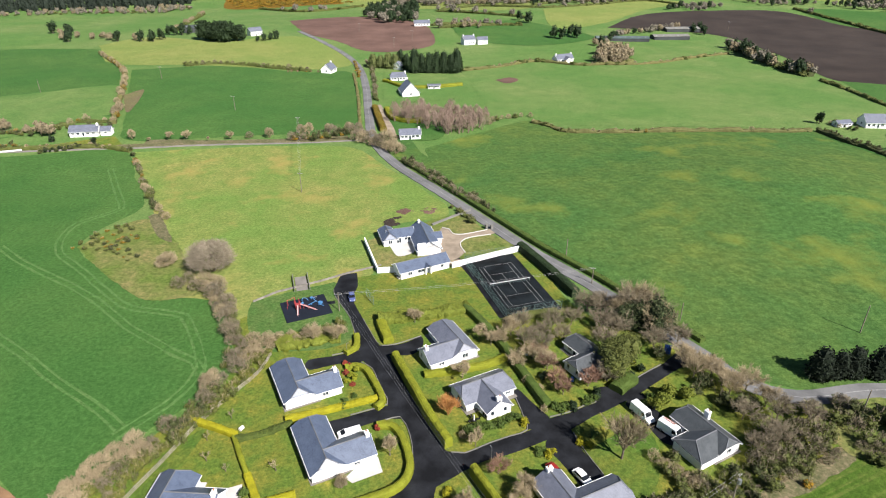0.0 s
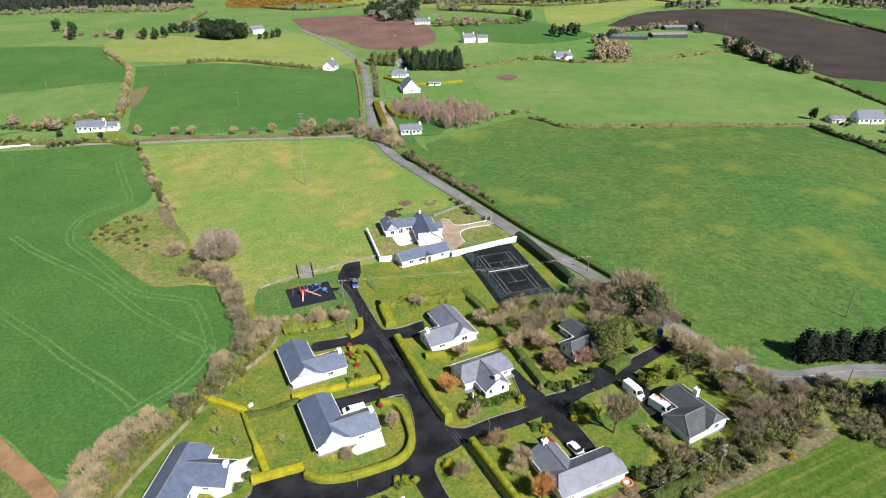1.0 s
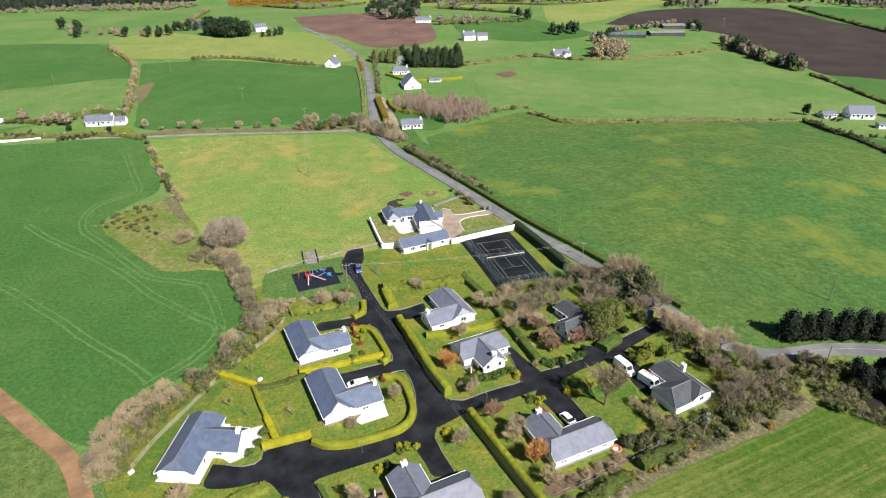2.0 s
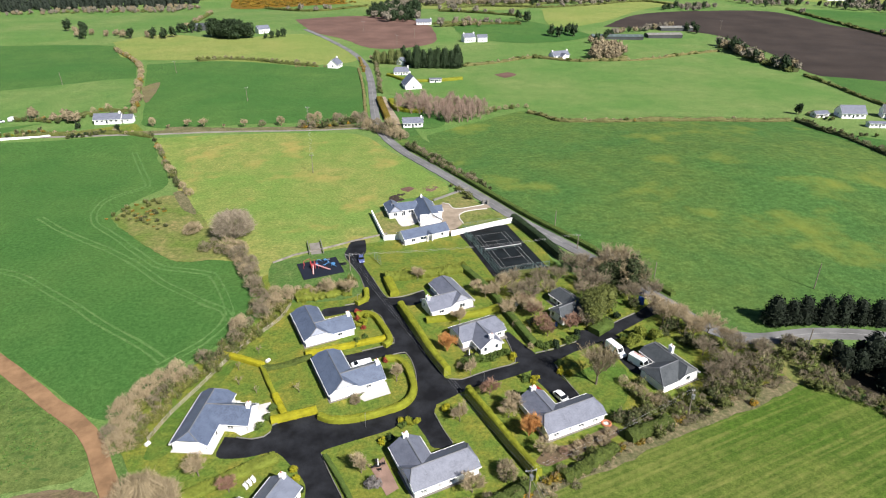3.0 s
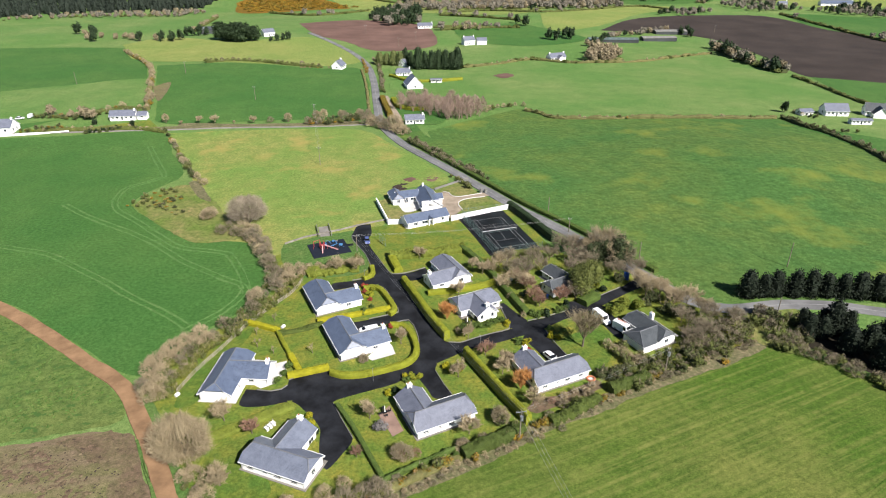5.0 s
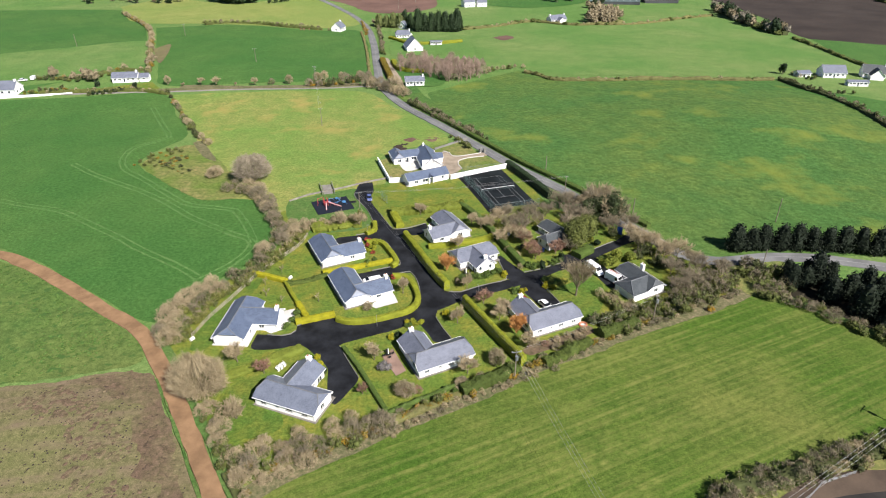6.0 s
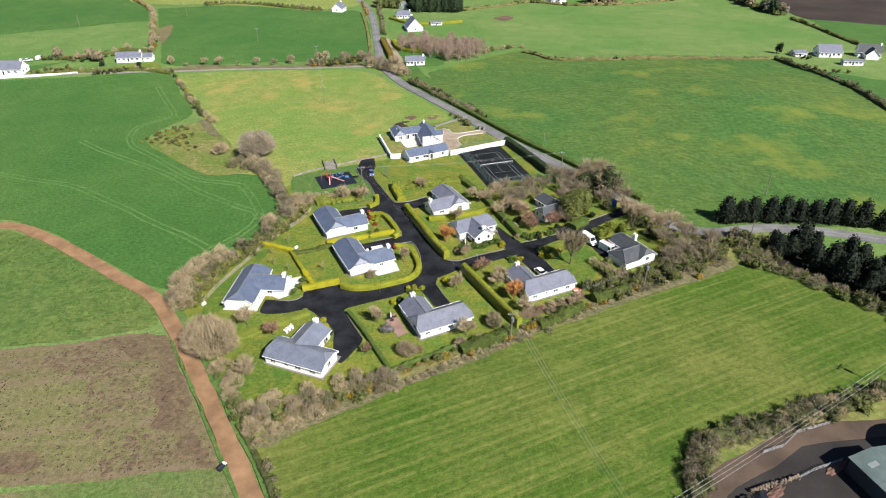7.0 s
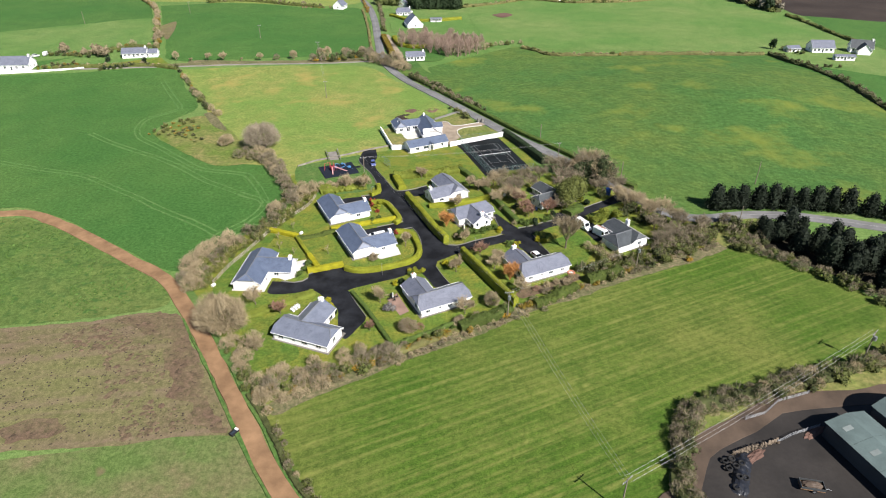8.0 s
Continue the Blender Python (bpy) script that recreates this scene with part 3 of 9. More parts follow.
patch("driveway", [(22.4, 97.2), (20.9, 93.8), (22.7, 90.6), (24.6, 87.0), (27.0, 82.6), (31.2, 85.2), (30.0, 89.0), (28.3, 92.6), (26.9, 98.6), (24.6, 98.6)], ASPHALT, 0.19, DRIVE, "driveway", 0.1)
patch("driveway", [(-16.6, 128.4), (-12.1, 128.8), (-8.8, 130.4), (-5.8, 132.4), (-5.2, 128.5), (-7.6, 124.8), (-12.2, 124.4), (-15.8, 125.0)], ASPHALT, 0.19, DRIVE, "driveway", 0.1)
patch("driveway", [(-21.3, 126.5), (-24.4, 125.3), (-27.8, 124.1), (-33.5, 122.5), (-32.6, 118.8), (-25.8, 121.0), (-20.5, 121.4), (-19.4, 124.0)], ASPHALT, 0.19, DRIVE, "driveway", 0.1)
patch("driveway", [(-12.4, 106.2), (-16.8, 104.4), (-20.4, 102.9), (-26.0, 100.3), (-25.4, 96.6), (-20.0, 98.6), (-12.8, 101.8), (-9.0, 102.0), (-10.0, 104.6)], ASPHALT, 0.19, DRIVE, "driveway", 0.1)
patch("driveway", [(17.7, 98.4), (17.4, 101.6), (17.0, 104.6), (15.6, 110.6), (17.1, 111.6), (18.8, 108.7), (20.8, 105.4), (23.1, 101.6), (20.4, 99.4)], ASPHALT, 0.19, DRIVE, "driveway", 0.1)
patch("driveway", [(34.2, 106.4), (34.2, 109.4), (36.2, 112.1), (39.6, 111.9), (40.6, 109.9), (37.4, 107.6)], ASPHALT, 0.19, DRIVE, "driveway", 0.1)
patch("driveway", [(42.4, 109.0), (40.7, 106.2), (41.8, 103.0), (43.3, 100.1), (45.6, 94.5), (49.4, 94.0), (48.4, 100.0), (47.2, 104.0), (45.5, 109.8)], ASPHALT, 0.19, DRIVE, "driveway", 0.1)
for line in ([(-12.6, 101.6), (-9.5, 102.5), (-8.1, 100.1), (-6.7, 95.1), (-6.3, 90.3), (-7.2, 86.5), (-9.4, 83.6), (-13.9, 81.1), (-19.0, 78.9), (-24.1, 77.9), (-26.9, 78.9)],
             [(-28.6, 81.1), (-33.5, 78.9), (-36.6, 76.9)],
             [(-36.5, 75.0), (-37.5, 73.6), (-39.8, 72.9), (-43.2, 73.4)],
             [(-24.6, 68.6), (-22.0, 63.5), (-18.9, 57.9)],
             [(-1.9, 80.5), (0.1, 75.5), (2.0, 71.8)],
             [(-21.9, 140.6), (-19.3, 134.6), (-17.0, 129.6), (-15.8, 128.4), (-12.1, 129.0), (-5.8, 132.5)],
             [(1.5, 92.2), (4.3, 92.0), (9.5, 94.7), (13.9, 96.6), (17.7, 98.4), (17.3, 103.0), (16.2, 109.0)],
             [(23.1, 102.2), (27.4, 103.7), (31.5, 105.9), (34.2, 107.0), (34.3, 109.4)],
             [(40.2, 110.3), (44.2, 114.1), (49.1, 117.7), (53.0, 120.3)],
             [(27.3, 97.6), (28.6, 92.6), (31.0, 86.4)],
             [(-32.2, 155.9), (-31.3, 152.4), (-26.9, 144.1), (-25.6, 141.4), (-22.9, 132.8), (-21.9, 128.5), (-22.6, 126.4), (-27.8, 124.4)],
             [(-20.2, 121.6), (-17.3, 119.2), (-15.2, 114.0), (-13.6, 110.2), (-12.6, 106.6), (-16.8, 104.6), (-20.4, 103.1)]):
    kerb(line)

# wheel tracks left by a tractor in the deep green field
WHEELINGS = (
    [(-149.1, 184.9), (-134.7, 173.7), (-123.3, 166.4), (-110.4, 158.5), (-97.0, 148.4), (-84.9, 137.7), (-75.4, 131.2), (-67.5, 125.9), (-61.3, 122.4), (-58.0, 117.4)],
    [(-147.1, 259.0), (-132.2, 233.2), (-122.7, 216.1), (-128.4, 208.4), (-132.9, 201.1), (-131.4, 189.8), (-126.5, 180.2), (-114.6, 169.9), (-99.9, 156.1), (-88.3, 146.9), (-77.8, 144.5), (-71.5, 142.5), (-64.7, 131.9), (-59.0, 120.1), (-59.6, 114.0), (-62.2, 107.0), (-66.6, 100.8), (-69.4, 97.0)],
    [(-115.7, 132.3), (-103.3, 123.8), (-91.5, 115.1), (-79.5, 107.3), (-72.6, 102.4), (-69.2, 99.4)],
    [(-176.0, 157.0), (-150.0, 148.0), (-132.0, 142.6), (-115.7, 132.3)])
for layer, pts in enumerate(WHEELINGS):
    line = curve_through(pts, 6.0)
    for k in (-1.0, 1.0):
        strip("wheel_track", [tuple((p + s * k)[:2]) for p, s in zip(line, sides(line))], 0.6, TRACKS, 0.02 + 0.006 * layer, "pale wheel track pressed into field grass", "wheel track", 0.35)
patch("house_garden", [(-25.7, 188.2), (-20.6, 192.3), (-4.9, 203.7), (7.1, 208.9), (16.1, 193.3), (25.6, 181.7), (2.9, 170.7), (-14.9, 167.8), (-19.9, 167.3)], SCRUB, 0.08, "dry olive-brown lawn round the large house", "lawn", 0.3)

# gardens of the far houses by the road
patch("garden_lawn", [(-43.8, 466.2), (-11.5, 465.6), (13.8, 438.5), (12.0, 418.3), (-39.4, 422.6)], PASTURE, 0.09, "bright lawn of a roadside cottage", "lawn", 0.4, False)
patch("garden_lawn", [(-39.3, 411.1), (-22.6, 414.7), (14.7, 410.7), (10.1, 385.7), (-9.6, 377.5), (-35.7, 376.1)], PASTURE, 0.09, "bright lawn round the gabled house", "lawn", 0.4, False)
patch("garden_lawn", [(-29.6, 343.0), (-17.0, 332.0), (-3.6, 337.3), (1.5, 314.2), (-4.8, 300.3), (-25.3, 304.9)], LUSH, 0.09, "deep green lawn behind the cottage", "lawn", 0.4)
strip("cottage_drive", [(-38.9, 369.7), (-33.1, 343.0), (-28.0, 320.5), (-25.0, 304.9)], 4.0, GRAVEL, 0.14, "pale gravel drive to the cottage", "driveway", 0.4)
patch("garden_lawn", [(-192.4, 287.1), (-164.4, 300.9), (-155.7, 289.7), (-174.8, 281.8)], LAWN, 0.09, "small lawn before the low cottage", "lawn", 0.4, False)
patch("bare_patch", [(-196.3, 382.2), (-190.6, 396.6), (-179.8, 362.4), (-177.3, 342.7)], GRAZED, 0.1, "bare trampled ground at the field gate", "bare ground", 0.6)
patch("bare_patch", [(36.8, 435.9), (47.4, 444.4), (53.0, 435.8), (44.4, 425.5)], PLOUGHED, 0.1, "reddish bare earth in the pasture", "bare ground", 0.5)
patch("bare_patch", [(-109.2, 208.5), (-106.1, 210.8), (-95.6, 194.3), (-92.6, 187.4), (-98.9, 192.3)], DRY_BANK, 0.12, "bare earth between the bushes", "bare ground", 0.5)
patch("trampled_earth", [(-79.8, 55.8), (-67.7, 58.5), (-58.5, 47.3), (-41.6, 22.6), (-45.4, 21.8), (-50.6, 24.7), (-51.1, 28.7), (-55.9, 31.0), (-57.0, 36.8), (-63.3, 41.5), (-64.5, 47.4), (-70.9, 49.4)], TRAMPLED, 0.09, "trampled brown earth along the track", "bare ground", 4.5)
patch("trampled_earth", [(-86.6, 20.7), (-82.0, 24.3), (-75.1, 22.1), (-78.3, 17.9), (-84.0, 16.6)], TRAMPLED, 0.09, "trampled brown earth in the worn field", "bare ground", 3.0)
patch("terrace", [(-42.2, 83.0), (-38.7, 84.3), (-38.0, 80.5), (-39.5, 75.7), (-42.4, 73.8), (-44.2, 75.0)], PALE, 0.12, "pale paved terrace beside a bungalow", "paving", 0.0, False)

patch("scrub_ground", [(85.2, 108.0), (92.3, 108.7), (99.3, 106.4), (91.9, 87.6), (84.6, 89.5), (81.4, 94.0)], SCRUB, 0.1, "rough ground between the road and the plantation", "rough ground", 0.6)

SIDE = curve_through([(-75.5, 75.0), (-64.8, 62.0), (-51.7, 42.6), (-39.8, 24.3), (-27.5, 6.0)] + [(-12, -10)], 4.0)
SIDE += [Vector((16, -52, 0)), Vector((48, -101, 0))]
for k, first, wide in ((-2.2, 5, 0.6), (2.8, 2, 1.7)):
    strip("grass_verge", [tuple((p + q * k)[:2]) for p, q in zip(SIDE[first:], sides(SIDE)[first:])], wide, VERGE, 0.22, "green grass verge along the earth track", "verge", 0.5)
patch("garden_lawn", [(-61.0, 73.2), (-59.5, 81.6), (-56.9, 89.5), (-53.7, 96.4), (-51.0, 98.8), (-51.6, 92.0), (-54.0, 85.0), (-54.2, 76.0), (-56.0, 68.8), (-60.0, 67.6)], GARDEN, 0.09, "damp green grass between the fence and a bungalow", "lawn", 0.5)
patch("garden_lawn", [(-47.0, 55.0), (-42.0, 57.5), (-37.5, 55.0), (-35.5, 49.0), (-33.0, 43.5), (-37.0, 40.0), (-43.0, 40.0), (-47.5, 46.0)], GARDEN, 0.09, "damp green lawn behind a bungalow", "lawn", 0.8)
# tree and cloud shade on this lawn is put into its grass colour
patch("garden_lawn", [(29.0, 91.5), (35.0, 96.5), (42.2, 100.0), (44.0, 93.0), (41.0, 84.0), (36.6, 79.0), (33.0, 83.5)], GARDEN, 0.09, "green lawn beside the dark-roofed bungalow, darkened for tree and cloud shade", "lawn", 0.5)
patch("bare_patch", [(19.0, 66.6), (21.5, 70.8), (25.0, 71.4), (30.0, 74.0), (36.0, 76.8), (37.2, 74.4), (32.0, 71.6), (26.0, 68.2), (21.0, 65.4)], TRAMPLED, 0.1, "bare brown earth behind a bungalow", "bare ground", 0.8)

patch("terrace", [(-19.2, 85.6), (-17.6, 84.4), (-12.0, 87.1), (-13.2, 90.8), (-14.2, 92.4), (-16.6, 89.6)], PALE, 0.12, "pale paved terrace beside a bungalow", "paving", 0.0, False)


# ---- houses
def slabs(name, polys, thick, material):
    """Thick sheets, one for each flat polygon, with texture coordinates running along and up the slope."""
    bm = bmesh.new()
    uv = bm.loops.layers.uv.new("uv")
    for poly in polys:
        P = [Vector(p) for p in poly]
        no = (P[1] - P[0]).cross(P[2] - P[0]).normalized()
        if no.z < 0:
            P.reverse()
            no = -no
        along = Vector((0, 0, 1)).cross(no)
        along = along.normalized() if along.length > 1e-4 else Vector((1, 0, 0))
        up = no.cross(along)
        top = [bm.verts.new(p) for p in P]
        low = [bm.verts.new(p - Vector((0, 0, thick))) for p in P]
        fs = [bm.faces.new(top), bm.faces.new(low[::-1])]
        for i in range(len(P)):
            j = (i + 1) % len(P)
            fs.append(bm.faces.new((top[i], low[i], low[j], top[j])))
        for f in fs:
            for lp in f.loops:
                lp[uv].uv = (lp.vert.co.dot(along), lp.vert.co.dot(up))
    me = bpy.data.meshes.new(name)
    bm.to_mesh(me)
    bm.free()
    me.materials.append(material)
    return me


def boxes(name, items, material, bevel=0.0):
    """One mesh of several boxes: (x0, y0, z0, x1, y1, z1)."""
    bm = bmesh.new()
    for x0, y0, z0, x1, y1, z1 in items:
        bmesh.ops.create_cube(bm, size=1.0, matrix=Matrix.Translation(((x0 + x1) / 2, (y0 + y1) / 2, (z0 + z1) / 2)) @ Matrix.Diagonal((abs(x1 - x0), abs(y1 - y0), abs(z1 - z0), 1)))
    if bevel:
        bmesh.ops.bevel(bm, geom=bm.edges[:], offset=bevel, segments=2, affect="EDGES")
    me = bpy.data.meshes.new(name)
    bm.to_mesh(me)
    bm.free()
    me.materials.append(material)
    return me


def rod(name, points, radius, material, count=6, taper=1.0):
    """A round bar along a line of points."""
    P = [Vector(p) for p in points]
    vs, fs = [], []
    for i, p in enumerate(P):
        d = (P[min(i + 1, len(P) - 1)] - P[max(i - 1, 0)]).normalized()
        a = d.cross(Vector((0.13, 0.2, 1)) if abs(d.z) < 0.9 else Vector((1, 0.1, 0))).normalized()
        b = d.cross(a)
        r = radius * (1 + (taper - 1) * i / max(1, len(P) - 1))
        for k in range(count):
            t = 2 * math.pi * k / count
            vs.append(p + (a * math.cos(t) + b * math.sin(t)) * r)
    for i in range(len(P) - 1):
        for k in range(count):
            j = (k + 1) % count
            fs.append((i * count + k, i * count + j, i * count + count + j, i * count + count + k))
    fs += [tuple(range(count))[::-1], tuple(range((len(P) - 1) * count, len(P) * count))]
    return mesh_from(name, vs, fs, material)


def window(parent, m, w, h, door=False, tint=GLASS, frame_mat=WHITE):
    """A framed window or glazed door in an opening; local x along the wall, y out of it, z up."""
    name = "door" if door else "window"
    f, d = 0.07, 0.08
    bars = [(-w / 2, -d, 0, -w / 2 + f, 0, h), (w / 2 - f, -d, 0, w / 2, 0, h), (-w / 2 + f, -d, 0, w / 2 - f, 0, f), (-w / 2 + f, -d, h - f, w / 2 - f, 0, h)]
    if w > 1.0:
        bars.append((-f / 2, -d, f, f / 2, 0, h - f))
    ob = part(name, boxes(name, bars, frame_mat), parent, "glazed white door" if door else "white framed window", m)
    part("pane", boxes("pane", [(-w / 2 + f, -d * 0.7, f, w / 2 - f, -d * 0.4, h - f)], tint), ob)
    if not door:
        part("window_sill", boxes("window_sill", [(-w / 2 - 0.1, -0.05, -0.08, w / 2 + 0.1, 0.12, 0)], KERB), ob)
    return ob


def facade(parent, m, length, height, openings, material, thick=0.28, gable=None):
    """A wall of the given length with real openings (x, sill, width, height, door); the outside is local +y. gable: points (x, z) above the wall plate."""
    xs = sorted({0.0, length, *[o[0] - o[2] / 2 for o in openings], *[o[0] + o[2] / 2 for o in openings]})
    zs = sorted({-0.3, height, *[max(o[1], -0.3) for o in openings], *[o[1] + o[3] for o in openings]})
    solid = {(i, j): not any(o[0] - o[2] / 2 < (xs[i] + xs[i + 1]) / 2 < o[0] + o[2] / 2 and o[1] < (zs[j] + zs[j + 1]) / 2 < o[1] + o[3] for o in openings) for i in range(len(xs) - 1) for j in range(len(zs) - 1)}
    n = len(zs)
    both = [(x, y, z) for y in (0, -thick) for x in xs for z in zs]
    at = lambda i, j, k: k * len(xs) * n + i * n + j
    fs = []
    for (i, j), full in solid.items():
        if full:
            fs += [(at(i, j, 0), at(i, j + 1, 0), at(i + 1, j + 1, 0), at(i + 1, j, 0)), (at(i, j, 1), at(i + 1, j, 1), at(i + 1, j + 1, 1), at(i, j + 1, 1))]
            for di, dj, p, q in ((-1, 0, (0, 0), (0, 1)), (1, 0, (1, 1), (1, 0)), (0, -1, (1, 0), (0, 0)), (0, 1, (0, 1), (1, 1))):
                if not solid.get((i + di, j + dj), False):
                    a, b = (i + p[0], j + p[1]), (i + q[0], j + q[1])
                    fs.append((at(*a, 0), at(*a, 1), at(*b, 1), at(*b, 0)))
    used = sorted({v for f in fs for v in f})
    slot = {v: k for k, v in enumerate(used)}
    part("wall", mesh_from("wall", [both[v] for v in used], [tuple(slot[v] for v in f) for f in fs], material), parent, "", m)
    if gable:
        pts = [(0, height)] + gable + [(length, height)]
        n = len(pts)
        vs = [(x, 0, z) for x, z in pts] + [(x, -thick, z) for x, z in pts]
        fs = [tuple(range(n)), tuple(range(2 * n - 1, n - 1, -1))] + [((i + 1) % n, i, n + i, n + (i + 1) % n) for i in range(n)]
        part("gable_wall", mesh_from("gable_wall", vs, fs, material), parent, "", m)
    for x, s, w, hh, *door in openings:
        window(parent, m @ pose(x, -0.1, s), w, hh, bool(door and door[0]))


def wing(house, L, W, m, eave=2.5, pitch=33.0, hips=(0.5, 0.5), wall_mat=RENDER, roof_mat=SLATE_BLUE, over=0.35, start=None, plans=None, skip=(), trim=WHITE):
    """A rectangular wing 0..L by 0..W under a ridge along x. hips: the height at which each end's hip begins (1: plain gable).
    start: the roof runs on to this negative x, to meet a crossing ridge. plans: openings by side (front, back, left, right)."""
    plans = plans or {}
    tan = math.tan(radians(pitch))
    top = eave + W / 2 * tan
    lo = eave - over * tan

    def end(k, hip, sign):
        x = k + sign * over
        if hip >= 0.99:
            return [(x, W / 2, top)], [(x, W / 2, top)], x, None
        q = -over + (W / 2 + over) * hip
        zq = lo + (q + over) * tan
        xr = x - sign * (top - zq) / math.tan(radians(min(62, pitch + 14)))
        return [(x, q, zq), (xr, W / 2, top)], [(x, W - q, zq), (xr, W / 2, top)], xr, [(x, q, zq), (xr, W / 2, top), (x, W - q, zq)]

    polys = []
    rf, rb, r_right, hip_r = end(L, hips[1], 1)
    if start is None:
        lf, lb, r_left, hip_l = end(0, hips[0], -1)
        polys += [[(-over, -over, lo), (L + over, -over, lo), *rf, *lf[::-1]], [(-over, W + over, lo), (L + over, W + over, lo), *rb, *lb[::-1]]]
    else:
        hip_l, r_left = None, start
        v = start + W / 2 + over
        polys += [[(v, -over, lo), (L + over, -over, lo), *rf, (start, W / 2, top)], [(v, W + over, lo), (L + over, W + over, lo), *rb, (start, W / 2, top)]]
    polys += [p for p in (hip_l, hip_r) if p]
    roof = part("roof", slabs("roof", polys, 0.09, roof_mat), house, "", m)
    part("ridge_tiles", rod("ridge_tiles", [(r_left, W / 2, top + 0.0), (r_right, W / 2, top + 0.0)], 0.13, RIDGE, 6), roof)
    for hip in (hip_l, hip_r):
        if hip:
            for q in (hip[0], hip[2]):
                part("hip_tiles", rod("hip_tiles", [q, hip[1]], 0.1, RIDGE, 6), roof)
    x0 = -over if start is None else start + W / 2 + over
    for y in (-over, W + over):
        s = -1 if y < 0 else 1
        part("fascia", boxes("fascia", [(x0, y - 0.03, lo - 0.24, L + over, y + 0.03, lo - 0.02)], trim), house, "", m)
        part("gutter", rod("gutter", [(x0, y + s * 0.08, lo - 0.06), (L + over, y + s * 0.08, lo - 0.06)], 0.06, trim, 6), house, "", m)
        part("soffit", boxes("soffit", [(x0, min(y, y - s * over), lo - 0.26, L + over, max(y, y - s * over), lo - 0.24)], trim), house, "", m)
    for hip, x, s in ((hip_l, -over, -1), (hip_r, L + over, 1)):
        if s < 0 and start is not None:
            continue
        k = hips[0] if s < 0 else hips[1]
        q = min(W / 2, -over + (W / 2 + over) * k)
        zq = lo + (q + over) * tan
        for a, b in (((x, -over, lo - 0.1), (x, q, zq - 0.1)), ((x, W + over, lo - 0.1), (x, W - q, zq - 0.1))):
            part("bargeboard", rod("bargeboard", [a, b], 0.065, trim, 4), house, "", m)
    wall_h = eave - 0.2

    def gable(k):
        q = min(W / 2, -over + (W / 2 + over) * k)
        zq = lo + (q + over) * tan - 0.12
        pts = [(0, eave - 0.1)]
        pts += [(W / 2, top - 0.12)] if k >= 0.99 else [(q, zq), (W - q, zq)]
        return pts + [(W, eave - 0.1)]

    if "front" not in skip:
        facade(house, m @ pose(L, 0, 0, 0, 0, 180), L, wall_h, plans.get("front", []), wall_mat)
    if "back" not in skip:
        facade(house, m @ pose(0, W, 0), L, wall_h, plans.get("back", []), wall_mat)
    if "left" not in skip and start is None:
        facade(house, m @ pose(0, 0, 0, 0, 0, 90), W, wall_h, plans.get("left", []), wall_mat, gable=gable(hips[0]))
    if "right" not in skip:
        facade(house, m @ pose(L, W, 0, 0, 0, -90), W, wall_h, plans.get("right", []), wall_mat, gable=gable(hips[1]))
    return top


def chimney(house, m, top, wall_mat=RENDER, pots=2, w=1.1, d=0.75):
    ch = part("chimney", boxes("chimney", [(-w / 2, -d / 2, 0, w / 2, d / 2, top), (-w / 2 - 0.08, -d / 2 - 0.08, top - 0.25, w / 2 + 0.08, d / 2 + 0.08, top - 0.08)], wall_mat), house, "white rendered chimney", m)
    for i in range(pots):
        x = (i - (pots - 1) / 2) * 0.45
        part("chimney_pot", rod("chimney_pot", [(x, 0, top), (x, 0, top + 0.4)], 0.13, TERRACOTTA if i else RENDER, 8, 0.8), ch)


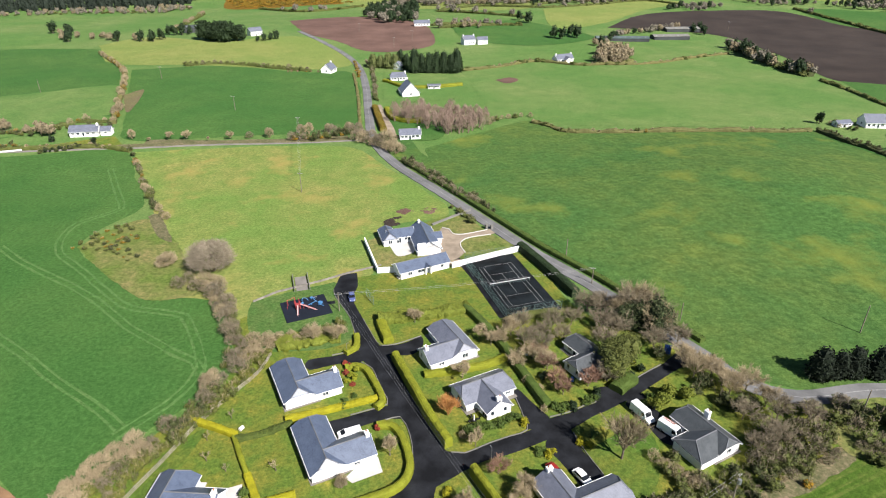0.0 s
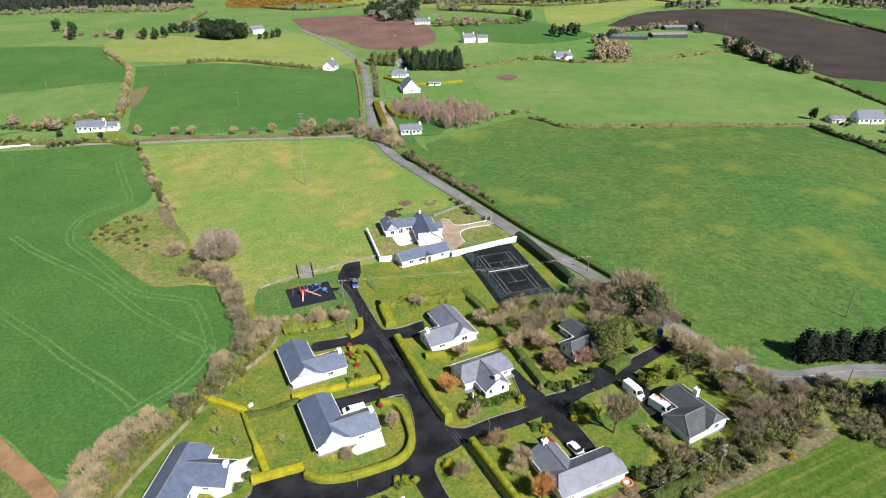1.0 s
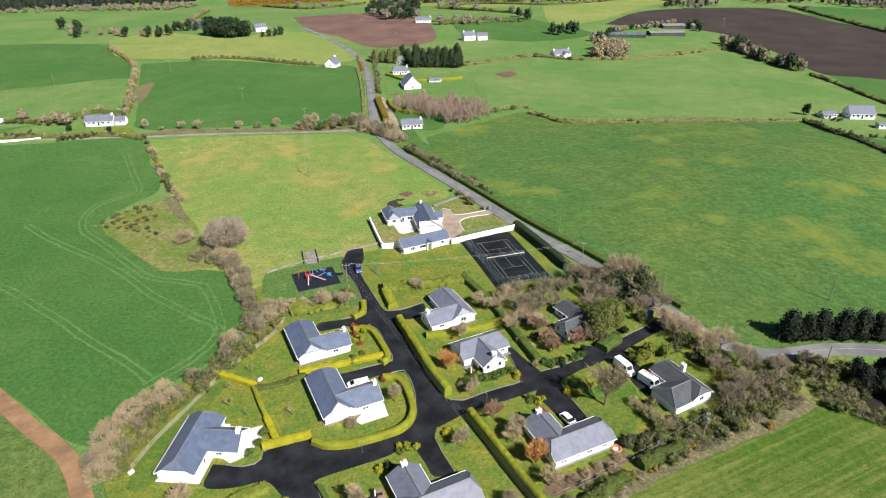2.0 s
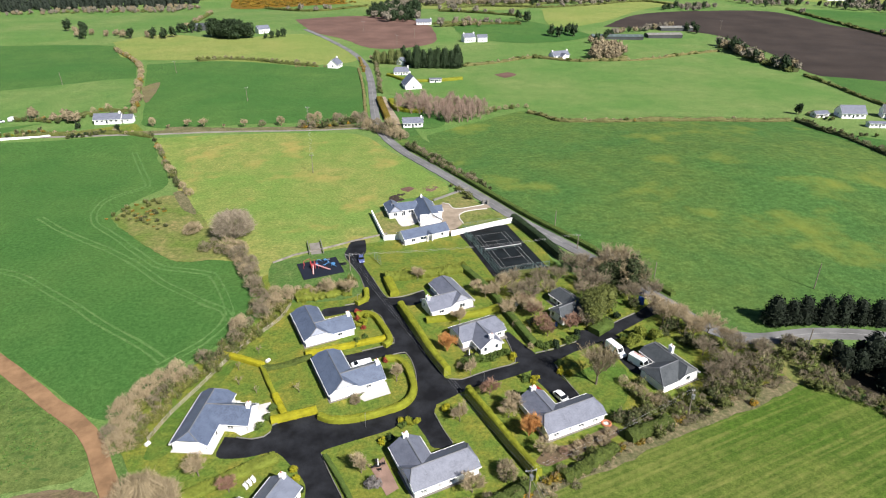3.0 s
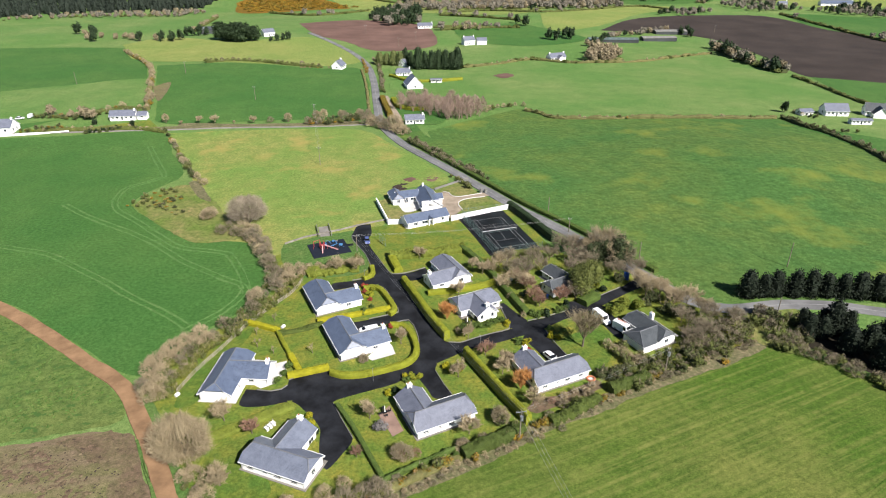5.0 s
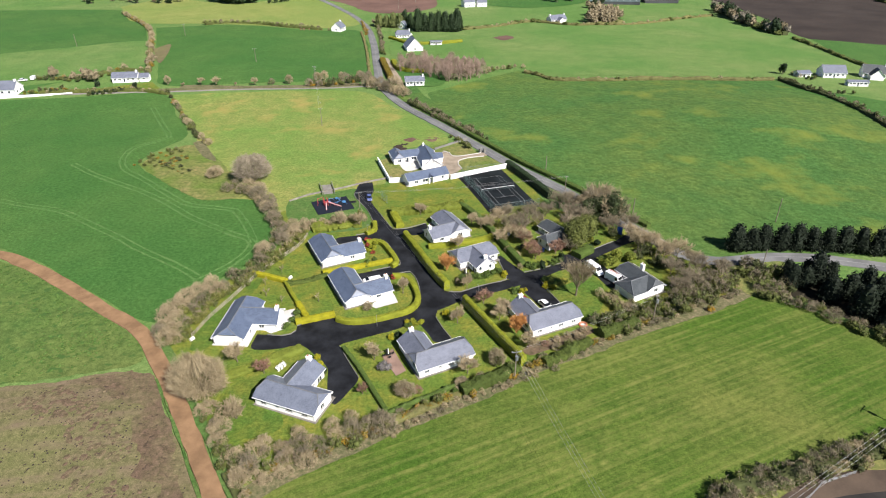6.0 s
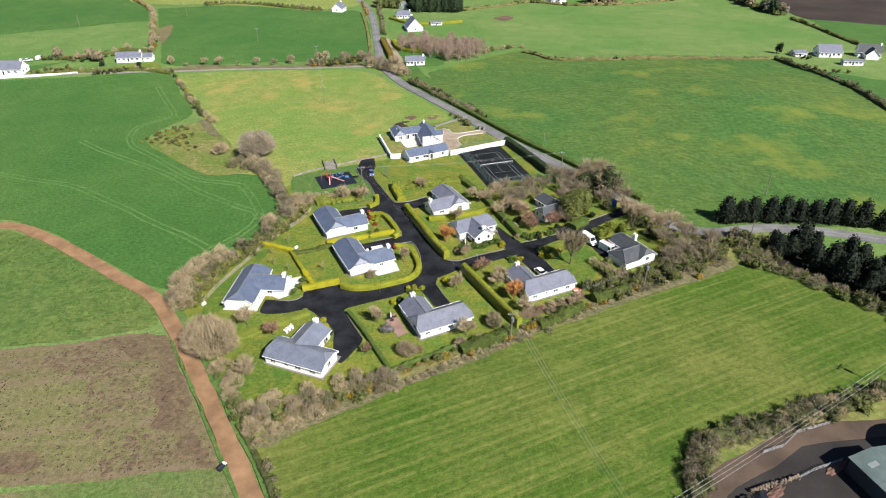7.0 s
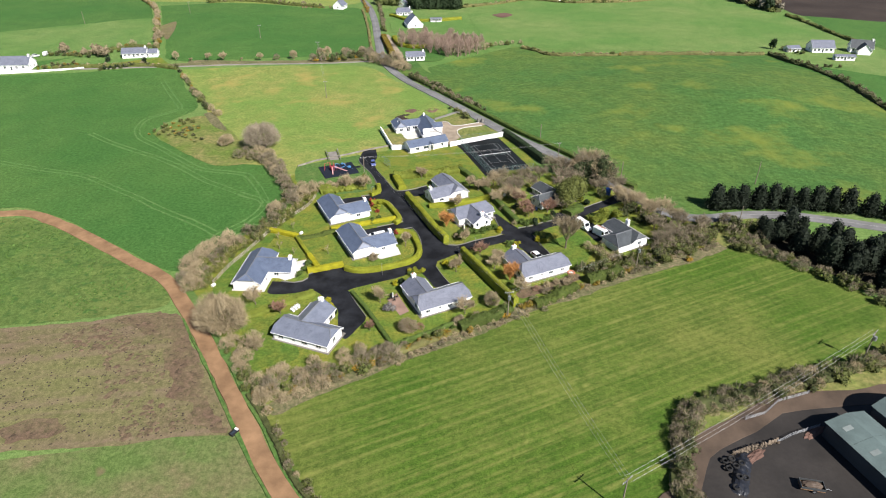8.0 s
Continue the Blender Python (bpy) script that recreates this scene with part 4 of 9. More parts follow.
def bungalow(label, x, y, turn, L=15.0, W=7.4, c0=0.0, cw=7.2, reach=6.3, mirror=False, roof=SLATE_BLUE, walls=RENDER, eave=2.5, stack=True, pitch=31.0, cross_hip=1, blank=(), flags=PAVING):
    """A holiday bungalow: a long wing with half hips and a cross wing that carries the chimney. mirror: the cross wing lies to the other side. blank: ends without openings."""
    # the sizes given are those of the eaves
    o = 0.3
    s = -1 if mirror else 1
    co, si = math.cos(radians(turn)), math.sin(radians(turn))
    x, y = x + o * (co - s * si), y + o * (si + s * co)
    L, W, cw, reach = L - 2 * o, W - 2 * o, cw - 2 * o, reach - o * 0.5
    house = thing("bungalow", x, y, turn, label, "house", "village bungalows")
    flip = -1 if mirror else 1
    base = pose(0, 0, 0) if not mirror else pose(0, -W, 0)
    win = lambda p, s=1.0, w=1.3, h=1.15: (p, s, w, h, False)
    door = lambda p, w=1.0: (p, 0.05, w, 2.05, True)
    outer = [win(L * 0.16), win(L * 0.42, 1.0, 1.5), win(L * 0.62, 1.2, 0.8, 0.8), win(L * 0.86)]
    inner = [win(L * 0.12), win(L * 0.82), door(L * 0.68)] if c0 > 1 else [win(L * 0.66), win(L * 0.88)]
    sides_open = {"left": [win(W * 0.5, 1.0, 1.6)], "right": [win(W * 0.5, 1.0, 1.4)]}
    plans = dict(sides_open, front=outer if not mirror else inner, back=inner if not mirror else outer)
    plans.update((k, []) for k in blank)
    # the cross wing's stretch of the long wall stays solid
    key = "back" if not mirror else "front"
    keep = []
    for o in plans[key]:
        at = o[0] if key == "back" else L - o[0]
        if not c0 - 0.9 < at < c0 + cw + 0.9:
            keep.append(o)
    plans[key] = keep
    top = wing(house, L, W, base, eave, pitch, (0.45, 0.45), walls, roof, plans=plans)
    pitch2 = math.degrees(math.atan((top - eave) / (cw / 2)))
    # local frame of the cross wing: x outward from the long wing, y along it
    m = pose(c0 + cw, W, 0, 0, 0, 90) if not mirror else pose(c0, -W, 0, 0, 0, -90)
    cross = {"front": [door(reach * 0.3, 1.8), win(reach * 0.75)], "back": [win(reach * 0.5, 1.0, 1.5)], "right": [win(cw * 0.24, 1.0, 0.9), win(cw * 0.78, 1.0, 0.9)]}
    if "cross" in blank:
        cross = {"front": [win(reach * 0.62, 1.0, 1.3, 1.0)]}
    wing(house, reach, cw, m, eave, pitch2, (1, cross_hip), walls, roof, start=-W / 2, plans=cross, skip=("left",))
    if stack:
        chimney(house, m @ pose(reach - 0.42, cw / 2, 0, 0, 0, 90), top + 0.75, walls)
    # plinth path of concrete flags round the outside
    y0, y1 = (-1.0, W + reach + 0.9) if not mirror else (-W - reach - 0.9, 1.0)
    yy = (y0, W + 1.0) if not mirror else (-W - 1.0, y1)
    part("path_slab", boxes("path_slab", [(-0.42, yy[0] + 0.58 * (not mirror), -0.2, L + 0.42, yy[1] - 0.58 * mirror, 0.24)], flags), house, "pale concrete footpath round the house")
    return house


bungalow("white bungalow with blue-grey slate roof behind a clipped hedge", -25.4, 83.9, 116, mirror=True, blank=("left", "cross"))
bungalow("white bungalow with blue-grey slate roof beside a red shrub bed", -35.0, 104.3, 116, mirror=True, L=14.2, blank=("left", "cross"))
bungalow("white bungalow with blue slate roof at the lane's end", -55.3, 69.4, 86, mirror=True, L=15.8, W=7.9, c0=6.2, cw=6.8, blank=("left", "cross"), flags=PALE)
bungalow("white bungalow with grey-blue slate roof near the field corner", -40.1, 49.4, -21, c0=2.7, cw=7.0, reach=6.2, roof=SLATE_PALE)
bungalow("white bungalow with grey slate roof beside a tarmac drive", -5.4, 57.2, 26, L=14.2, W=7.2, cw=6.8, reach=5.6, roof=SLATE_GREY)
bungalow("white bungalow with weathered grey roof beside a parked car", 21.6, 71.8, 25, L=14.8, W=7.1, cw=6.6, reach=5.2, roof=SLATE_GREY)
H_G = bungalow("white bungalow with old dark hipped slate roof beside two vans", 54.1, 103.4, -61.6, L=12.8, W=6.7, c0=5.1, cw=7.7, reach=5.0, mirror=True, roof=SLATE_DARK, stack=False, cross_hip=0.08, blank=("left", "cross"))
chimney(H_G, pose(4.4, -0.9, 0, 0, 0, 0), 5.0)
bungalow("white bungalow with pale grey slate roof above the lane", 8.8, 123.7, 117, L=14.2, c0=0.0, reach=6.2, roof=SLATE_GREY)
bungalow("white bungalow with a front gable wing and grey roof", 12.9, 116.2, 207, L=13.0, W=7.6, c0=3.6, cw=6.6, reach=4.6, roof=SLATE_GREY)
bungalow("old white bungalow half hidden among bare trees", 34.9, 130.0, -58, L=12.0, W=5.8, c0=6.0, cw=6.0, reach=5.4, mirror=True, roof=SLATE_DARK, stack=False, cross_hip=0.4, blank=("left",))

# the large house by the tennis court
big = thing("country_house", -12.8, 161.6, 26.5, "large white house with blue slate roofs and a courtyard", "house")
gw = lambda p, w=1.5, s=0.95, h=1.2: (p, s, w, h, False)
wing(big, 16.4, 6.0, pose(0, 0, 0), 2.6, 30, (1, 1), plans={"front": [gw(2.4, 1.0), gw(13.2), gw(9.6, 2.2), (7.4, 0.05, 1.1, 2.1, True)], "back": [gw(6), gw(13)]})
wing(big, 16.6, 7.8, pose(18.4, 9.6, 0, 0, 0, 77), 2.4, 36, (1, 1), plans={"left": [gw(4.5, 1.0, 3.6, 1.0)], "front": [gw(4), gw(9)], "back": [gw(5, 2.2), (9, 0.05, 1.8, 2.1, True)]})
wing(big, 9.0, 5.6, pose(5.6, 23.4, 0, 0, 0, -10), 2.6, 31, (1, 1), plans={"front": [gw(2.5, 2.0), (5.4, 0.05, 1.6, 2.1, True)]})
wing(big, 9.0, 4.6, pose(8.0, 21.6, 0, 0, 0, 80), 2.6, 36, (0.2, 0.2), plans={"left": [gw(2.3, 1.4)], "back": [gw(5)]})
wing(big, 4.6, 4.2, pose(17.6, 17.6, 0, 0, 0, -14), 2.3, 30, (1, 1), plans={"front": [gw(2.2)]})
chimney(big, pose(17.7, 25.4, 0, 0, 0, 76), 5.9, pots=1, w=0.8, d=0.6)
part("porch_gable", slabs("porch_gable", [[(7.8, -0.9, 2.5), (7.8, 1.6, 2.5), (9.0, 1.6, 3.4), (9.0, -0.9, 3.4)], [(10.2, -0.9, 2.5), (10.2, 1.6, 2.5), (9.0, 1.6, 3.4), (9.0, -0.9, 3.4)]], 0.1, SLATE_BLUE), big)
part("porch_wall", boxes("porch_wall", [(8.0, -0.75, 0, 8.3, 0, 2.5)], RENDER), big)
part("porch_wall", boxes("porch_wall", [(9.7, -0.75, 0, 10.0, 0, 2.5)], RENDER), big)


def garden_wall(pts, height=1.9, thick=0.35, material=RENDER, label="long white rendered garden wall", cap=True):
    a = pts[0]
    ob = thing("garden_wall", a[0], a[1], 0, label, "wall")
    for p, q in zip(pts, pts[1:]):
        d = Vector((q[0] - p[0], q[1] - p[1], 0))
        m = pose(p[0] - a[0], p[1] - a[1], 0, 0, 0, math.degrees(math.atan2(d.y, d.x)))
        part("wall_panel", boxes("wall_panel", [(-thick / 2, -thick / 2, -0.4, d.length + thick / 2, thick / 2, height)], material, 0.02), ob, "", m)
        if cap:
            part("coping", boxes("coping", [(-thick / 2 - 0.06, -thick / 2 - 0.06, height, d.length + thick / 2 + 0.06, thick / 2 + 0.06, height + 0.1)], material), ob, "", m)
    return ob


garden_wall([(-272.3, 268.4), (-245.7, 271.6), (-222.0, 275.8), (-203.7, 280.0), (-192.7, 285.3)], 1.3, 0.4, RENDER, "long low white roadside wall")
garden_wall([(-26.5, 186.9), (-20.2, 166.1), (-14.9, 166.6)], 1.7)
garden_wall([(2.9, 168.9), (25.8, 180.4)], 1.9)
garden_wall([(-3.6, 200.0), (5.3, 208.2), (10.3, 212.8)], 0.8, 0.5, KERB, "low pale stone field wall")
for edge in ([(7.2, 179.0), (5.9, 183.4), (5.9, 186.2), (8.0, 189.2), (12.0, 191.0), (16.6, 192.2)], [(-0.2, 197.9), (2.2, 196.5), (3.5, 192.9), (6.7, 192.4), (12.0, 194.4), (15.6, 196.0)]):
    kerb(edge, 0.3, 0.16, PALE, "kerb", "pale concrete kerb round the gravel drive")
garden_wall([(-54.1, 149.5), (-48.7, 154.6), (-36.9, 160.9), (-28.5, 166.1), (-19.7, 170.5)], 0.6, 0.35, STONE, "low grey stone boundary wall", False)
patch("gravel_drive", [(-3.8, 177.5), (-2.0, 191.0), (-0.4, 197.6), (2.2, 196.3), (3.6, 192.8), (6.7, 192.2), (12.0, 194.2), (16.8, 196.6), (20.4, 195.0), (16.6, 192.4), (12.0, 191.1), (8.0, 189.4), (5.8, 186.2), (5.8, 183.4), (7.0, 179.4), (4.4, 174.6), (1.0, 173.6)], GRAVEL, 0.12, "buff gravel drive and forecourt", "driveway", 0.2)
patch("courtyard", [(-18.1, 184.5), (-15.7, 191.1), (-11.6, 188.3), (-9.3, 180.2), (-14.4, 176.6)], PALE, 0.16, "pale paved courtyard", "paving", 0.2)
patch("back_yard", [(-3.9, 169.2), (3.1, 173.6), (5.6, 174.6), (5.5, 173.1), (1.4, 169.7), (-3.4, 167.3)], GRAVEL, 0.12, "worn ground behind the house", "ground", 0.4)
for pillar in [(15.4, 197.3), (17.2, 196.8)]:
    ob = thing("gate_pillar", *pillar, 20, "pale stone gate pillar", "pillar", "gate pillars")
    part("shaft", boxes("shaft", [(-0.45, -0.45, -0.2, 0.45, 0.45, 1.6)], KERB, 0.03), ob)
    part("cap", boxes("cap", [(-0.55, -0.55, 1.6, 0.55, 0.55, 1.75)], KERB, 0.03), ob)


def simple_house(label, x, y, turn, L, W, eave=2.6, pitch=38.0, roof=SLATE_GREY, walls=RENDER, hips=(1, 1), annex=None, stacks=1, dormer=False):
    """A farmhouse or cottage farther off: one ridge, openings, chimneys and, where seen, a lean annexe."""
    ob = thing("house", x, y, turn, label, "house", "farmhouses")
    o = lambda p, w=1.1, s=1.0, h=1.2, d=False: (p, s, w, h, d)
    plans = {"front": [o(L * 0.16, 1.4), o(L * 0.36, 1.4), (L * 0.52, 0.05, 1.0, 2.05, True), o(L * 0.7, 1.4), o(L * 0.88, 1.2)], "back": [o(L * 0.3), o(L * 0.7)], "left": [o(W * 0.5, 1.3)], "right": [o(W * 0.32, 1.3), o(W * 0.7, 1.3)]}
    top = wing(ob, L, W, pose(-L / 2, -W / 2, 0), eave, pitch, hips, walls, roof, plans=plans)
    if annex:
        al, aw, ax, ay, at = annex
        wing(ob, al, aw, pose(ax, ay, 0, 0, 0, at), eave * 0.9, pitch, (1, 1), walls, roof, plans={"front": [o(al * 0.5)], "right": [o(aw * 0.5)]})
    for i in range(stacks):
        chimney(ob, pose((-1) ** i * (L / 2 - 0.6), 0, 0, 0, 0, 90), top + 0.7, walls, 1)
    return ob


def house_at(label, pts, turn, L, W, **kw):
    for x, y in pts:
        simple_house(label, x, y, turn, L, W, **kw)


house_at("low white cottage with grey roof behind a hedge", [(-179.4, 303.0)], 8, 13.5, 6.2, annex=(5, 4.5, 7.6, -2.4, 0), roof=SLATE_GREY)
house_at("white house at the field's edge behind a wall", [(-237.1, 281.9)], 4, 18, 9, eave=3.2)
house_at("small white gabled house beside the country road", [(-83.6, 465.2)], 76, 10, 8, eave=3.0, pitch=42, roof=SLATE_GREY)
house_at("white gabled dormer house with grey slate roof", [(-21.3, 396.3)], 104, 13, 11, eave=2.9, pitch=46, roof=SLATE_GREY, walls=RENDER)
house_at("grey-roofed cottage behind a clipped hedge", [(-16.5, 303.7)], 8, 10.5, 5.6, eave=2.8)
house_at("white cottage with a red-brown annexe under big trees", [(-31.9, 478.1)], 60, 9, 7, eave=3.0)
house_at("low white cottage with grey hipped roof", [(-30.9, 438.9)], 8, 11, 7, hips=(0.3, 0.3))
house_at("small white flat garage in a garden", [(-5.5, 412.7)], 4, 8, 4.5, eave=2.4, pitch=12, stacks=0)
house_at("white farmhouse with grey roofs among bare trees", [(95.1, 500.8)], 24, 15, 7.5, eave=3.0, annex=(5, 5, 3, -8, 90), stacks=2)
house_at("white two-storey house with outbuildings", [(23.4, 578.6)], 20, 11, 8, eave=4.4, annex=(9, 6, 7, -6, -10), stacks=2)
house_at("grey-roofed white bungalow with a wide gable", [(229.4, 321.5)], -4, 13, 9, eave=3.0, pitch=38, stacks=0)
house_at("white house with dark gabled roofs and bay", [(252.8, 320.0)], -18, 12, 8, eave=3.0, pitch=44, roof=SLATE_DARK, annex=(6, 7, 4, -9, 90))
house_at("long low grey garage beside the gabled house", [(232.4, 300.5)], -4, 11, 4, eave=2.4, pitch=20, stacks=0)
house_at("small white shed in a farm garden", [(212.3, 321.5)], 10, 8, 5, eave=2.2, pitch=25, stacks=0)
house_at("far white farmhouse on the hillside", [(-398.2, 1090.4)], 8, 26, 10, eave=4.2, stacks=2)
house_at("far white cottage between hedges", [(442.7, 1110.9)], 4, 26, 8, eave=3.5)
house_at("far white bungalow with grey roof on a slope", [(568.3, 1038.4)], 20, 24, 12, eave=3.4)
house_at("far white house by trees", [(504.8, 948.8)], 0, 12, 8, eave=3.4)
house_at("far long house with blue-grey roof", [(584.2, 948.5)], -6, 46, 11, eave=3.2, roof=SLATE_BLUE)
house_at("far white barn by a brown field", [(-21.1, 679.9)], 6, 16, 7, eave=3.0)
house_at("far white farm shed among evergreens", [(-179.2, 620.1)], 40, 12, 8, eave=4.0, stacks=0)


ROOF_LIGHT = plain("dull_roof_light", (0.20, 0.23, 0.22), 0.5, 0.4)


def shed(label, x, y, turn, L, W, eave=4.0, rise=1.4, arched=False, roof=SHED_ROOF, walls=SHED_WALL):
    """A farm shed of sheeting: side walls, end walls and a low pitched or arched roof of single sheets with open ridge."""
    ob = thing("farm_shed", x, y, turn, label, "shed", "farm sheds")
    for yy in (-W / 2, W / 2 - 0.15):
        part("side_wall", boxes("side_wall", [(-L / 2, yy, -0.2, L / 2, yy + 0.15, eave)], walls), ob)
    n = 8 if arched else 2
    prof = [(-W / 2 - 0.3 + (W + 0.6) * i / n, eave + rise * math.sin(math.pi * i / n)) for i in range(n + 1)]
    for x0 in (-L / 2, L / 2 - 0.15):
        pts = [(-W / 2, -0.2), (W / 2, -0.2)] + [(max(-W / 2, min(W / 2, py)), pz - 0.05) for py, pz in prof[::-1]]
        k = len(pts)
        vs = [(x0, py, pz) for py, pz in pts] + [(x0 + 0.15, py, pz) for py, pz in pts]
        fs = [tuple(range(k))[::-1], tuple(range(k, 2 * k))] + [(i, (i + 1) % k, k + (i + 1) % k, k + i) for i in range(k)]
        part("end_wall", mesh_from("end_wall", vs, fs, walls), ob)
    bays = max(2, int(L / 6))
    for b in range(bays):
        xa, xb = -L / 2 - 0.3 + (L + 0.6) * b / bays, -L / 2 - 0.3 + (L + 0.6) * (b + 1) / bays - 0.06
        polys = [[(xa, p[0], p[1]), (xb, p[0], p[1]), (xb, q[0], q[1]), (xa, q[0], q[1])] for p, q in zip(prof, prof[1:])]
        part("roof_sheet", slabs("roof_sheet", polys, 0.06, roof), ob)
    for b in range(bays):
        part("roof_light", slabs("roof_light", [[(-L / 2 + L * (b + 0.35) / bays + dx, y0, eave + rise * math.sin(math.pi * (y0 + W / 2 + 0.3) / (W + 0.6)) + 0.06 if arched else eave + rise * (1 - abs(y0) / (W / 2 + 0.3)) + 0.05) for dx, y0 in ((0, -W * 0.36), (1.0, -W * 0.36), (1.0, -W * 0.16), (0, -W * 0.16))]], 0.02, ROOF_LIGHT), ob)
    return ob


shed("long farm shed with grey-green sheeted roof", 82.9, 4.1, -73, 36, 9, 3.8, 0.9)
shed("farm shed with an arched green roof", 95.5, 8.5, -73, 36, 12, 4.0, 2.4, True)
for x, y in [(166.6, 597.7)]:
    shed("long low grey sheds on a far farm", x, y, -4, 48, 12, 2.6, 1.4)
for x, y in [(215.0, 609.7)]:
    shed("pale farm sheds on a far farm", x, y, 4, 34, 12, 3.0, 1.4, roof=KERB)
for x, y in [(241.6, 656.0)]:
    shed("pale farm sheds on a far farm", x, y, 4, 34, 12, 3.0, 1.4, roof=KERB)
for x, y in [(-247.8, 645.5)]:
    shed("dark blue-roofed barn by evergreens", x, y, 24, 17, 11, 4.4, 2.4, roof=SLATE_DARK)


# ---- plants
def prism(vs, fs, a, b, r0, r1):
    d = b - a
    s = d.cross(Vector((0.31, 0.17, 0.93))).normalized()
    t = d.normalized().cross(s)
    i = len(vs)
    if r1 == 0:
        vs += [a + (s * math.cos(k) + t * math.sin(k)) * r0 for k in (0.0, 2.094, 4.189)] + [b]
        fs += [(i, i + 1, i + 3), (i + 1, i + 2, i + 3), (i + 2, i, i + 3)]
        return
    for p, r in ((a, r0), (b, r1)):
        for k in (0.0, 2.094, 4.189):
            vs.append(p + (s * math.cos(k) + t * math.sin(k)) * r)
    fs += [(i, i + 1, i + 4, i + 3), (i + 1, i + 2, i + 5, i + 4), (i + 2, i, i + 3, i + 5)]


def leaf(vs, fs, c, size, rng, flat=0.0):
    u = Vector((rng.gauss(0, 1), rng.gauss(0, 1), rng.gauss(0, 1) * (1 - flat))).normalized()
    w = u.cross(Vector((rng.gauss(0, 1), rng.gauss(0, 1), rng.gauss(0, 1)))).normalized()
    i = len(vs)
    vs += [c - u * size, c + w * size * 0.55, c + u * size, c - w * size * 0.55]
    fs.append((i, i + 1, i + 2, i + 3))


def branching(vs, fs, rng, a, d, length, r, depth, spread, kids, tips, up=0.12):
    bend = Vector((rng.gauss(0, 1), rng.gauss(0, 1), rng.gauss(0, 0.5))) * 0.1
    mid = a + (d + bend).normalized() * length * 0.5
    b = mid + (d - bend * 0.6 + Vector((0, 0, up))).normalized() * length * 0.5
    if depth == 0:
        prism(vs, fs, a, b, r * 1.35, 0)
    elif depth == 1:
        prism(vs, fs, a, b, r, r * 0.7)
    else:
        prism(vs, fs, a, mid, r, r * 0.8)
        prism(vs, fs, mid, b, r * 0.8, r * 0.6)
    if depth == 0:
        tips.append(b)
        return
    for k in range(kids[0]):
        at = a.lerp(b, rng.uniform(0.45, 1.0)) if k else b
        nd = (d + Vector((rng.gauss(0, 1), rng.gauss(0, 1), rng.gauss(0, 0.6))) * spread + Vector((0, 0, up))).normalized()
        branching(vs, fs, rng, at, nd, length * rng.uniform(0.5, 0.75), max(0.032, r * 0.55), depth - 1, spread * 1.05, kids[1:] or kids, tips, up)


def sliver(vs, fs, a, b, w, rng):
    """One thin tapering twig."""
    u = (b - a).cross(Vector((rng.gauss(0, 1), rng.gauss(0, 1), rng.gauss(0, 1)))).normalized() * w
    i = len(vs)
    vs += [a - u, a + u, b]
    fs.append((i, i + 1, i + 2))


TRUNKS = {}


def bare_tree_mesh(seed, height, spread, kids=(6, 5, 4, 3), trunk=0.3, twig=TWIG_TAN, leaves=0, leaf_mat=None, leaf_size=0.2, up=0.12, wild=0.5):
    """A leafless tree: trunk and limbs of wood, then fine twigs to an uneven crown."""
    rng = random.Random(seed)
    vs, fs, tips = [], [], []
    base, fork = Vector((0, 0, -0.2)), Vector((rng.gauss(0, 0.1), rng.gauss(0, 0.1), height * trunk))
    for k in range(kids[0]):
        t = 2 * math.pi * (k + rng.random() * 0.7) / kids[0]
        d = Vector((math.cos(t) * spread, math.sin(t) * spread, rng.uniform(0.6, 1.1))).normalized()
        branching(vs, fs, rng, fork - Vector((0, 0, rng.uniform(0, 0.25) * height * trunk)), d, height * rng.uniform(0.30, 0.42), height * 0.011 + 0.015, len(kids) - 1, wild, kids[1:], tips, up)
    for c in tips[:1100]:
        for _ in range(2):
            d = Vector((c.x, c.y, (c.z - height * 0.35))).normalized() + Vector((rng.gauss(0, 0.5), rng.gauss(0, 0.5), rng.gauss(0.15, 0.45)))
            sliver(vs, fs, c - d * 0.12 * height ** 0.5, c + d * rng.uniform(0.1, 0.22) * height ** 0.5, 0.03, rng)
    me = mesh_from("crown", vs, fs, twig)
    stem = rod("trunk", [base, base.lerp(fork, 0.3), fork], height * 0.024 + 0.04, BARK, 7, 0.65)
    if leaves:
        lv, lf = [], []
        for _ in range(leaves):
            c = rng.choice(tips) + Vector((rng.gauss(0, 1), rng.gauss(0, 1), rng.gauss(0, 1))) * height * 0.05
            leaf(lv, lf, c, leaf_size * rng.uniform(0.7, 1.4), rng)
        k = len(vs)
        me = mesh_from("crown", vs + lv, fs + [tuple(i + k for i in f) for f in lf], twig)
        me.materials.append(leaf_mat)
        for p in me.polygons[len(fs):]:
            p.material_index = 1
    TRUNKS[me.name] = stem
    return me


